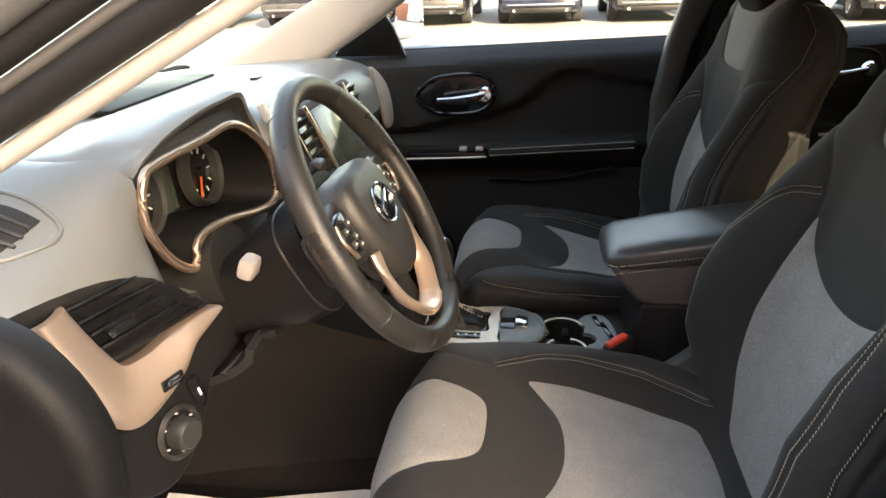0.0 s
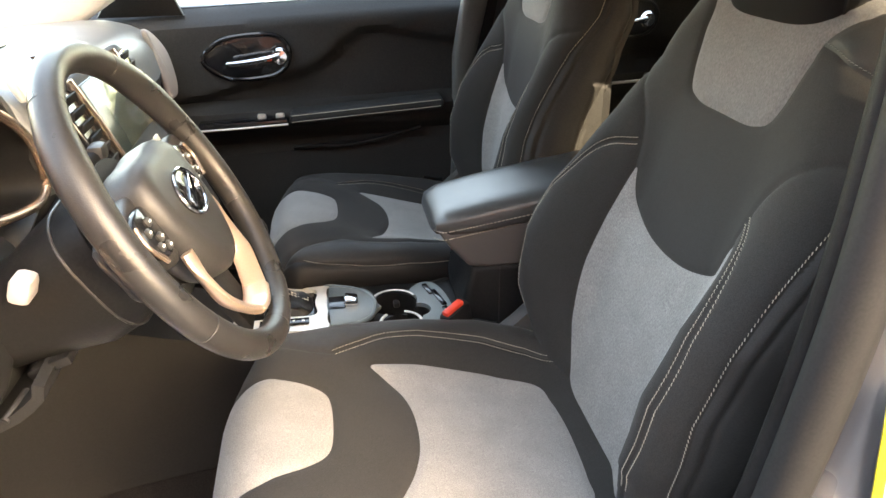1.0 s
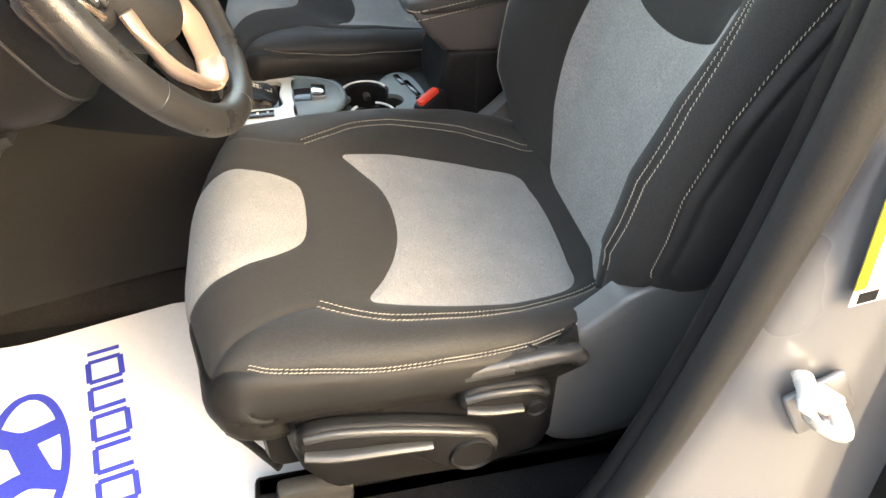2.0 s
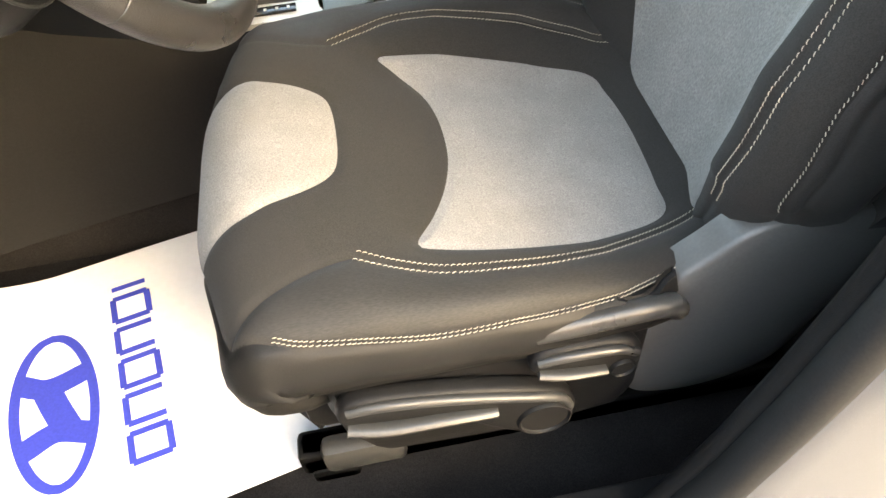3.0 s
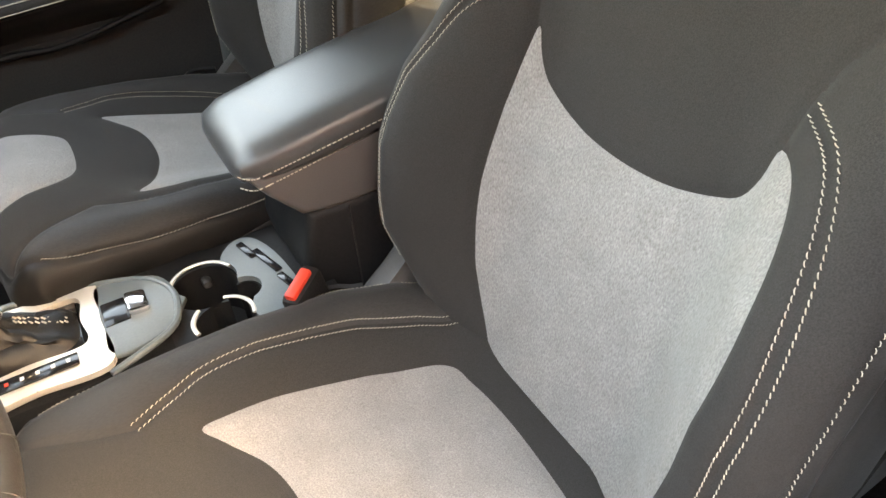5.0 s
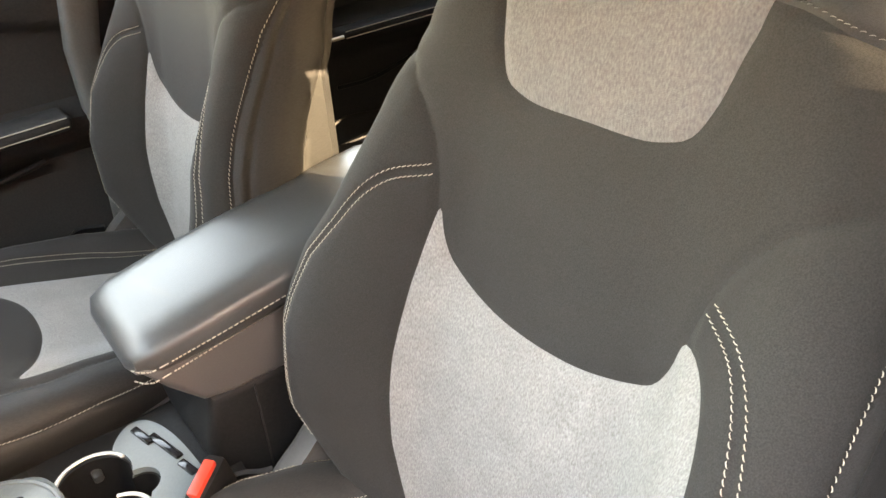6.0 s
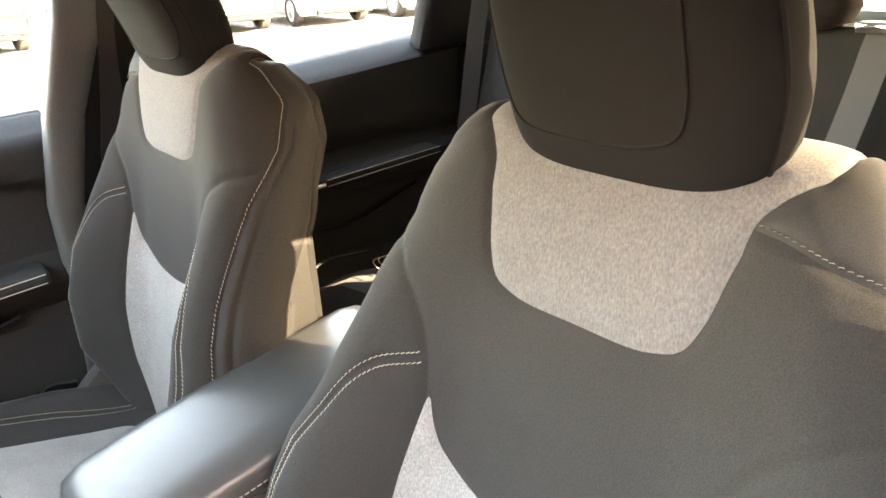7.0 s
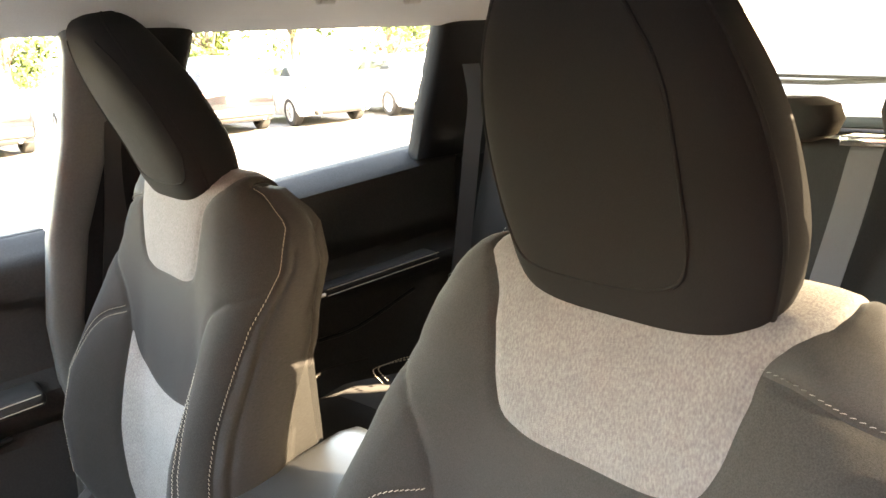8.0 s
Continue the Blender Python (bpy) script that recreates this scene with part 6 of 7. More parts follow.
sq = lambda x0, x1, y0, y1: [(x0, y0), ((x0 + x1) / 2, y0), (x1, y0), (x1, (y0 + y1) / 2), (x1, y1), ((x0 + x1) / 2, y1), (x0, y1), (x0, (y0 + y1) / 2)]
part("shift_frame", frame_slab(sq(-0.525, -0.366, -0.072, 0.088), sq(-0.507, -0.387, -0.024, 0.066), 0.008, SH), SATIN, con, "pale champagne satin frame")
part("shift_well", box((0.115, 0.090, 0.004), (-0.447, 0.021, 0.739), 0.001), GLOSSBLACK, con)
part("gear_scale", box((0.085, 0.020, 0.003), (-0.440, -0.046, 0.7475), 0.001), GLOSSBLACK, con)
for k in range(5):
    part("gear_mark", box((0.004, 0.005, 0.001), (-0.472 + 0.016 * k, -0.046, 0.7495), 0), RED if k == 0 else WHITE, con, smooth=False)
boot = []
for z, a, b, cx, fold in ((0.741, 0.057, 0.044, -0.447, 0.0), (0.747, 0.054, 0.040, -0.448, 0.002), (0.751, 0.050, 0.037, -0.450, 0.005), (0.759, 0.044, 0.034, -0.455, 0.006), (0.762, 0.035, 0.028, -0.462, 0.004), (0.770, 0.031, 0.026, -0.466, 0.005), (0.776, 0.021, 0.019, -0.473, 0.003), (0.80, 0.013, 0.012, -0.479, 0.0)):
    boot.append([(cx + (a + fold * math.cos(7 * t + 40 * z)) * math.copysign(abs(math.cos(t)) ** 0.6, math.cos(t)), 0.021 + (b + fold * math.sin(5 * t + 90 * z)) * math.copysign(abs(math.sin(t)) ** 0.6, math.sin(t)), z + fold * 0.5 * math.sin(4 * t + 60 * z)) for t in (2 * math.pi * k / 56 for k in range(56))])
part("shift_boot", loft(boot), BOOTSKIN, con, "creased black leather boot")
seam = smooth_line([(-0.398, 0.020, 0.7535), (-0.412, 0.020, 0.760), (-0.424, 0.020, 0.7665), (-0.436, 0.020, 0.773), (-0.448, 0.020, 0.781)], 0.0055)
for dy in (-0.004, 0.004):
    part("boot_stitching", joined(*[tube([a.lerp(b, 0.1) + Vector((0, dy - 0.0015, 0)), a.lerp(b, 0.75) + Vector((0, dy + 0.0015, 0))], 0.0011, sides=5) for a, b in zip(seam, seam[1:])]), THREAD, con, "pale cross stitches")
kn = [(0.790, 0.008), (0.800, 0.009), (0.82, 0.010), (0.84, 0.014), (0.86, 0.021), (0.88, 0.026), (0.90, 0.027), (0.912, 0.024), (0.918, 0.016)]
knob = part("shift_knob", loft([[(-0.470 - 0.14 * (z - 0.79) + r * 1.15 * math.cos(t), 0.021 + r * math.sin(t), z) for t in (2 * math.pi * k / 24 for k in range(24))] for z, r in kn]), BOOTSKIN, con, "black leather shift knob")
part("knob_cap", lathe([(0.0, 0.006), (0.014, 0.005), (0.021, 0.0), (0.022, -0.006), (0.0, -0.006)], Matrix.Translation((-0.488, 0.021, 0.918)), 24), CHROME, knob)
part("knob_ring", lathe([(0.012, 0), (0.017, 0.0), (0.018, 0.008), (0.013, 0.010)], Matrix.Translation((-0.470, 0.021, 0.792)), 20), CHROME, knob)
part("switch_tray", slab([(q.x, q.y) for q in smooth_line([(-0.366, -0.060, 0), (-0.32, -0.062, 0), (-0.285, -0.040, 0), (-0.276, 0.010, 0), (-0.288, 0.050, 0), (-0.32, 0.066, 0), (-0.366, 0.070, 0), (-0.366, 0.0, 0)], 0.01, True)], 0.008, SH, 0.003), TRAYGREY, con, "grey tray round the brake switch")
part("tray_well", box((0.030, 0.045, 0.004), (-0.348, 0.010, 0.7455), 0.002), GLOSSBLACK, con)
part("brake_switch", box((0.026, 0.036, 0.014), (-0.322, 0.008, 0.750), 0.005, Matrix.Rotation(radians(10), 3, 'Y')), CHROME, con, "bright parking brake switch")


def well_plate(outline, cups, z, thick, deep):
    """A plate of an outline with round openings, whose edges run down into wells; deep 0: a flat plate."""
    pts, edges = [], []
    for loop in [outline] + [[(x + r * math.cos(2 * math.pi * k / 40), y + r * math.sin(2 * math.pi * k / 40)) for k in range(40)] for x, y, r in cups]:
        n = len(pts)
        pts += [Vector(q) for q in loop]
        edges += [(n + k, n + (k + 1) % len(loop)) for k in range(len(loop))]
    vs, _, fs, *_ = delaunay_2d_cdt(pts, edges, [], 0, 1e-6)
    bm = bmesh.new()
    up = [bm.verts.new((v.x, v.y, z)) for v in vs]
    for f in fs:
        c = sum((vs[i] for i in f), Vector((0, 0))) / len(f)
        if inside(outline, c.x, c.y) and not any(math.hypot(c.x - x, c.y - y) < r for x, y, r in cups):
            bm.faces.new([up[i] for i in f])
    rim = [e for e in bm.edges if e.is_boundary]
    made = bmesh.ops.extrude_edge_only(bm, edges=rim)["geom"]
    for q in made:
        if isinstance(q, bmesh.types.BMVert):
            hole = min(math.hypot(q.co.x - x, q.co.y - y) - r for x, y, r in cups) < 0.0005
            q.co.z -= deep if hole and deep else thick
    bmesh.ops.delete(bm, geom=[v for v in bm.verts if not v.link_faces], context='VERTS')
    bmesh.ops.recalc_face_normals(bm, faces=bm.faces)
    return bm


CUPS = [(-0.243, 0.010, 0.041), (-0.238, -0.066, 0.036), (-0.203, -0.030, 0.021)]
deck = [(q.x, q.y) for q in smooth_line([(-0.300, -0.104, 0), (-0.24, -0.107, 0), (-0.16, -0.107, 0), (-0.104, -0.100, 0), (-0.100, 0.0, 0), (-0.104, 0.080, 0), (-0.20, 0.084, 0), (-0.300, 0.088, 0), (-0.302, 0.0, 0)], 0.01, True)]
part("cup_deck", well_plate(deck, CUPS, 0.732, 0.10, 0.075), PLASTIC, con, "black deck with two deep cup wells")
part("cup_floor", box((0.16, 0.16, 0.006), (-0.21, -0.015, 0.6575), 0.002), RUBBER, con, "black rubber bottom of the cup wells")
plate = [(q.x, q.y) for q in smooth_line([(-0.214, 0.030, 0), (-0.206, 0.052, 0), (-0.186, 0.070, 0), (-0.164, 0.066, 0), (-0.148, 0.030, 0), (-0.140, -0.030, 0), (-0.142, -0.078, 0), (-0.168, -0.100, 0), (-0.196, -0.102, 0), (-0.204, -0.070, 0), (-0.196, -0.046, 0), (-0.212, -0.006, 0)], 0.006, True)]
part("cup_plate", well_plate(plate, [(x, y, r + 0.002) for x, y, r in CUPS], 0.7405, 0.008, 0), TRAYGREY, con, "grey plate round the cup holders")
part("plate_tip", slab([(-0.302, 0.030), (-0.284, 0.022), (-0.268, -0.004), (-0.284, -0.030), (-0.302, -0.045)], 0.008, Matrix.Translation((0, 0, 0.7325)), 0.002), TRAYGREY, con)
for (cx, cy, r), spans in zip(CUPS, (((20, 195),), ((-20, 75), (130, 200)))):
    for a0, a1 in spans:
        part("cup_ring", tube([(cx + r * math.cos(radians(a0 + (a1 - a0) * k / 20)), cy + r * math.sin(radians(a0 + (a1 - a0) * k / 20)), 0.7395) for k in range(21)], 0.0030, sides=10, squash=(1.0, 0.6)), SATIN, con, "bright ring of the cup holder")
part("console_rim", tube(smooth_line([(-0.535, 0.104, 0.742), (-0.43, 0.099, 0.743), (-0.352, 0.077, 0.744), (-0.306, 0.055, 0.744), (-0.282, 0.020, 0.744), (-0.281, -0.022, 0.744), (-0.300, -0.058, 0.744), (-0.37, -0.088, 0.743)], 0.01), 0.0045, sides=8), TRAYGREY, con, "grey raised rim round the shifter")
part("cup_tab", box((0.012, 0.020, 0.012), (-0.236, 0.046, 0.712), 0.004), GREYPLASTIC, con)
for x, y, l in ((-0.176, 0.040, 0.040), (-0.160, 0.005, 0.060), (-0.152, -0.045, 0.030)):
    part("plate_slot", box((0.010, l, 0.006), (x, y, 0.7405), 0.002, Matrix.Rotation(radians(14), 3, 'Z')), GLOSSBLACK, con)
arm = thing("console_box", "black vinyl armrest lid with pale stitching on its storage box", "storage box")
rings = []
for x, w, z0, z1 in ((-0.178, 0.060, 0.900, 0.914), (-0.172, 0.078, 0.894, 0.924), (-0.150, 0.088, 0.885, 0.932), (-0.08, 0.092, 0.878, 0.936), (0.05, 0.094, 0.878, 0.938), (0.20, 0.094, 0.878, 0.936), (0.225, 0.088, 0.882, 0.930), (0.235, 0.070, 0.89, 0.92)):
    rings.append([(x, 0.016 + w * math.copysign(abs(math.cos(t)) ** 0.45, math.cos(t)), (z0 + z1) / 2 + 0.16 * (x + 0.178) + (z1 - z0) / 2 * math.copysign(abs(math.sin(t)) ** 0.6, math.sin(t))) for t in (2 * math.pi * k / 36 for k in range(36))])
part("lid", loft(rings), VINYL, arm, "soft black vinyl lid")
side = [(-0.172, 0.908), (-0.150, 0.875), (-0.118, 0.838), (-0.085, 0.832), (0.20, 0.832), (0.215, 0.960)]
part("collar", slab(side, 0.172, Matrix(((1, 0, 0, 0), (0, 0, 1, 0.016 - 0.086), (0, 1, 0, 0), (0, 0, 0, 1))), 0.010, 3), VINYL_LIT, arm, "vinyl sided box, paler as if lit from the door")
box_side = [(-0.112, 0.836), (-0.128, 0.76), (-0.118, 0.66), (-0.105, 0.42), (0.215, 0.42), (0.215, 0.836)]
part("storage_box", slab(box_side, 0.168, Matrix(((1, 0, 0, 0), (0, 0, 1, 0.016 - 0.084), (0, 1, 0, 0), (0, 0, 0, 1))), 0.012, 3), PLASTIC, arm)
part("box_seam", tube([(-0.062, -0.0692, 0.83), (-0.062, -0.0692, 0.66)], 0.0012, sides=6), RUBBER, arm)
for dy, dz in ((0.0, 0.0), (-0.003, -0.014)):
    for sg in (1, -1):
        pts = [(-0.176, 0.016 + sg * 0.070, 0.906 + dz), (-0.165, 0.016 + sg * 0.0855, 0.905 + dz), (-0.14, 0.016 + sg * (0.0895 if dz == 0 else 0.088), 0.904 + dz), (0.0, 0.016 + sg * (0.0942 if dz == 0 else 0.0885), 0.905 + dz), (0.2, 0.016 + sg * (0.0945 if dz == 0 else 0.0885), 0.905 + dz)]
        fine = smooth_line([(x, y, z + 0.16 * (x + 0.178)) for x, y, z in pts], 0.0062)
        bms = [tube([a.lerp(b, 0.15), a.lerp(b, 0.8)], 0.0008, sides=5) for a, b in zip(fine, fine[1:])]
        part("stitching", joined(*bms), THREAD, arm)

# ---- paper mat on the floor ----
mat = thing("paper_mat", "white protective paper mat printed in blue", "floor mat")
rows = []
P0, PX, PY = Vector((-0.70, -0.345, 0.430)), Vector((0.978, 0.208, 0)), Vector((-0.208, 0.978, 0))
for i in range(25):
    u = -0.26 + 0.51 * i / 24
    row = []
    for j in range(21):
        v = -0.26 + 0.46 * j / 20
        q = P0 + PX * u + PY * v
        rise = 0.10 * ease(-0.10, -0.30, u) + 0.003 * math.sin(9 * u + 4 * v) + 0.002 * noise.noise((u * 14, v * 14, 0))
        row.append((q.x, q.y, q.z + rise * 0.35))
    rows.append(row)


def on_mat(u, v, up=0.002):
    q = P0 + PX * u + PY * v
    rise = 0.10 * ease(-0.10, -0.30, u) + 0.003 * math.sin(9 * u + 4 * v) + 0.002 * noise.noise((u * 14, v * 14, 0))
    return Vector((q.x, q.y, q.z + rise * 0.35 + up))


part("sheet", solid_sheet(rows, 0.001, (0, 0, 1)), PAPER, mat, "creased white paper sheet")


def strip(line, half, name, closed=False):
    """A flat printed stroke on the sheet along a line of (u, v)."""
    fine = smooth_line([(a, b, 0) for a, b in line], 0.008, closed)
    n = len(fine)
    bm = bmesh.new()
    prev, first = None, None
    for i in range(n):
        a, b = (fine[(i - 1) % n], fine[(i + 1) % n]) if closed else (fine[max(i - 1, 0)], fine[min(i + 1, n - 1)])
        d = (b - a).normalized()
        h = half[i * len(half) // n] if isinstance(half, list) else half
        s = Vector((-d.y, d.x, 0)) * h
        pair = [bm.verts.new(on_mat(*(fine[i] + s * k).xy)) for k in (1, -1)]
        if prev:
            bm.faces.new((prev[0], pair[0], pair[1], prev[1]))
        first = first or pair
        prev = pair
    if closed:
        bm.faces.new((prev[0], first[0], first[1], prev[1]))
    bmesh.ops.recalc_face_normals(bm, faces=bm.faces)
    part(name, bm, INK, mat)


E_U, E_V = -0.118, -0.045
strip([(E_U + 0.050 * math.cos(a), E_V + 0.121 * math.sin(a)) for a in (2 * math.pi * k / 28 for k in range(28))], 0.0065, "printed_oval", True)
strip([(E_U - 0.043, E_V + 0.052), (E_U - 0.010, E_V + 0.036), (E_U + 0.043, E_V + 0.045)], 0.016, "printed_band")
strip([(E_U - 0.043, E_V - 0.056), (E_U + 0.0, E_V - 0.038), (E_U + 0.043, E_V - 0.056)], 0.016, "printed_band")
strip([(E_U - 0.012, E_V + 0.038), (E_U + 0.0, E_V), (E_U + 0.014, E_V - 0.038)], 0.018, "printed_band")
v = 0.131
for k, wide in enumerate((0.0, 0.044, 0.042, 0.044, 0.044, 0.042)):
    u0, u1 = -0.029, 0.021
    if wide == 0:
        strip([(u0, v), ((u0 + u1) / 2, v), (u1, v)], 0.0046, "printed_bar")
        v -= 0.020
        continue
    for a, b in (((u0, v), (u1, v)), ((u0, v - wide), (u1, v - wide)), ((u0, v), (u0, v - wide)), ((u1, v), (u1, v - wide)))[: 4 if k % 2 else 3]:
        strip([a, ((a[0] + b[0]) / 2, (a[1] + b[1]) / 2), b], 0.0046, "printed_bar")
    v -= wide + 0.016


# ---- rear bench ----
bench = thing("rear_bench", "black cloth rear bench with pale stitching", "rear seat")
rows = []
for i in range(31):
    y = -0.64 + 1.28 * i / 30
    dish = 0.018 * math.cos((abs(y) - 0.34) * 9)
    side = -0.03 * ease(0.56, 0.64, abs(y))
    rows.append([(x, y, z + (dish + side) * k) for x, z, k in ((0.50, 0.56, 0), (0.465, 0.66, 0.2), (0.455, 0.74, 0.5), (0.475, 0.785, 0.9), (0.54, 0.800, 1), (0.68, 0.775, 1), (0.82, 0.745, 1), (0.93, 0.735, 0.6), (0.97, 0.70, 0.2))])
part("cushion", solid_sheet([r for r in rows], -0.04), BLACK_CLOTH, bench)
rows = []
for i in range(41):
    y = -0.655 + 1.31 * i / 40
    dish = 0.020 * math.cos((abs(y) - 0.34) * 9)
    gap = -0.014 * math.exp(-((y + 0.20) / 0.008) ** 2)
    rows.append([(x - (dish + gap) * k, y, z) for x, z, k in ((0.93, 0.68, 0.2), (0.90, 0.76, 0.8), (0.925, 0.90, 1), (0.965, 1.05, 1), (1.005, 1.18, 0.9), (1.03, 1.255, 0.5), (1.06, 1.290, 0.1), (1.11, 1.290, 0), (1.15, 1.25, 0))])
part("backrest", solid_sheet(rows, -0.05), BLACK_CLOTH, bench)
for y0, y1, sgn in ((0.30, 0.52, 1), (-0.52, -0.30, 1)):
    mid = (y0 + y1) / 2
    pts = [(x, y, z) for x, y, z in ((0.895, y0 - 0.02, 0.80), (0.925, y0 - 0.03, 0.93), (0.958, y0 + 0.01, 1.03), (0.975, mid, 1.055), (0.958, y1 - 0.01, 1.03), (0.925, y1 + 0.03, 0.93), (0.895, y1 + 0.02, 0.80))]
    rows_ = []
    for k in range(9):
        t = k / 8
        z = 0.79 + 0.25 * t
        half = 0.11 + 0.02 * math.sin(t * 3) - 0.05 * ease(0.7, 1, t)
        x = 0.885 + 0.27 * (z - 0.76) - 0.021
        rows_.append([(x - 0.002 + 0.02 * (j / 6 - 0.5) ** 2, mid + half * (j / 3 - 1), z) for j in range(7)])
    part("insert", solid_sheet(rows_, -0.012), GREY_CLOTH, bench, "grey cloth insert")
for off in (0.0, 0.014):
    part("stitching", joined(*[tube([a, b], 0.0012, sides=5) for a, b in zip(*[iter(smooth_line([(0.53 + off, 0.47, 0.818), (0.55 + off, 0.53, 0.818), (0.60 + off, 0.56, 0.806), (0.70, 0.575 + off, 0.785), (0.80, 0.58 + off, 0.762)], 0.006))] * 2)]), THREAD, bench)
    part("stitching", joined(*[tube([a, b], 0.0012, sides=5) for a, b in zip(*[iter(smooth_line([(0.885, 0.500 + off, 0.86), (0.915, 0.510 + off, 0.97), (0.945, 0.490 + off, 1.06), (0.965, 0.45, 1.09 + off)], 0.006))] * 2)]), THREAD, bench)
part("edge_piping", tube(smooth_line([(0.462, 0.64, 0.70), (0.462, 0.655, 0.76), (0.50, 0.658, 0.795), (0.62, 0.655, 0.785)], 0.02), 0.003, sides=6), BLACK_CLOTH, bench)
for y, w, h in ((-0.045, 0.135, 0.075), (0.37, 0.13, 0.11), (-0.37, 0.13, 0.11)):
    rh = thing("rear_headrest", "low black cloth headrest on the rear bench", "headrest", "rear headrests")
    rings = []
    for k, (z, s) in enumerate(((0.0, 0.70), (0.012, 0.92), (h * 0.5, 1.0), (h * 0.85, 0.93), (h, 0.72))):
        rings.append([(1.06 + 0.045 * s * math.copysign(abs(math.cos(t)) ** 0.6, math.cos(t)), y + w * s * math.copysign(abs(math.sin(t)) ** 0.5, math.sin(t)), 1.285 + z) for t in (2 * math.pi * q / 28 for q in range(28))])
    part("pad", loft(rings), BLACK_CLOTH, rh)
    for dy in (-0.05, 0.05):
        part("post", tube([(1.06, y + dy, 1.26), (1.06, y + dy, 1.30)], 0.006), CHROME, rh)
guide = thing("belt_guide", "bright metal seat belt guide on the bench top", "belt guide")
part("frame", joined(box((0.05, 0.105, 0.006), (1.02, -0.255, 1.300), 0.002), box((0.012, 0.105, 0.018), (0.995, -0.255, 1.297), 0.003), box((0.05, 0.012, 0.02), (1.02, -0.310, 1.300), 0.003)), CHROME, guide)


def belt(name, label, pts, half, mat=WEB):
    """A flat webbing strap along points, its width across the given way."""
    b = thing(name, label, "seat belt", "seat belts")
    p = smooth_line([q[:3] for q in pts], 0.03)
    way = Vector(half)
    part("webbing", solid_sheet([[q - way, q - way * 0.33, q + way * 0.33, q + way] for q in p], 0.0018), mat, b)
    return b


belt("seat_belt", "grey webbing belt down the rear backrest", [(1.035, -0.243, 1.302), (0.998, -0.243, 1.290), (0.972, -0.235, 1.20), (0.940, -0.220, 1.08), (0.895, -0.205, 0.95), (0.86, -0.195, 0.85), (0.83, -0.19, 0.78)], (0, 0.024, 0), GREYWEB)
rb = belt("seat_belt", "dark grey webbing belt hanging by the rear door", [(0.945, 0.60, 1.44), (0.939, 0.58, 1.36), (0.918, 0.578, 1.264), (0.894, 0.576, 1.146), (0.865, 0.574, 1.013), (0.847, 0.573, 0.946)], (0.015, -0.013, 0))
part("latch_plate", box((0.052, 0.012, 0.030), (0.845, 0.568, 0.944), 0.005, Matrix.Rotation(radians(-40), 3, 'Z')), PLASTIC, rb)
part("tongue", box((0.026, 0.005, 0.034), (0.836, 0.566, 0.914), 0.003, Matrix.Rotation(radians(-40), 3, 'Z')), CHROME, rb, "bright steel buckle tongue")
belt("seat_belt", "black webbing belt on the far door pillar", [(0.16, 0.655, 1.42), (0.135, 0.665, 1.25), (0.10, 0.672, 1.05), (0.08, 0.675, 0.80), (0.075, 0.68, 0.55)], (0.022, 0.004, 0))
belt("seat_belt", "black webbing belt on the near door pillar", [(0.155, -0.625, 1.42), (0.155, -0.640, 1.20), (0.18, -0.655, 0.95), (0.20, -0.660, 0.60)], (0.022, -0.004, 0))


# ---- outside: parked cars, trees, lamp posts, buildings ----
LEAF = [material("leaf", c, 0.6, grain=(3, 0.3), random_tone=0.1) for c in ((0.050, 0.085, 0.016), (0.070, 0.105, 0.022), (0.040, 0.068, 0.014))]
BARK = material("bark", (0.12, 0.095, 0.075), 0.9, grain=(14, 0.3), relief=(30, 0.02))
CARPAINT = {"black": material("black_paint", (0.012, 0.013, 0.016), 0.2, 0.2, spots=(3, 0.1), coat=0.8), "white": material("white_paint", (0.75, 0.75, 0.74), 0.25, 0.0, spots=(3, 0.04), coat=0.8),
            "silver": material("silver_paint", (0.50, 0.51, 0.52), 0.28, 0.5, spots=(3, 0.05), coat=0.8), "blue": material("dark_blue_paint", (0.015, 0.022, 0.04), 0.2, 0.3, spots=(3, 0.1), coat=0.8)}
DARKGLASS = material("dark_glass", (0.02, 0.024, 0.026), 0.06, spots=(2, 0.2))
TAIL = material("tail_light", (0.45, 0.02, 0.02), 0.15, spots=(20, 0.2), coat=0.5)
TYRE = material("tyre", (0.02, 0.02, 0.02), 0.85, grain=(60, 0.2))
ALLOY = material("alloy", (0.55, 0.55, 0.56), 0.3, 0.8, spots=(8, 0.1))
BRICK = material("red_brick", (0.40, 0.14, 0.085), 0.85, grain=(8, 0.25), spots=(0.5, 0.12), relief=(30, 0.01))
CONCRETE = material("render", (0.62, 0.60, 0.56), 0.85, grain=(5, 0.1), spots=(0.3, 0.08))
REDSTEEL = material("red_steel", (0.30, 0.012, 0.010), 0.4, spots=(3, 0.15))
POSTMAT = material("white_post", (0.78, 0.78, 0.76), 0.5, spots=(3, 0.06))


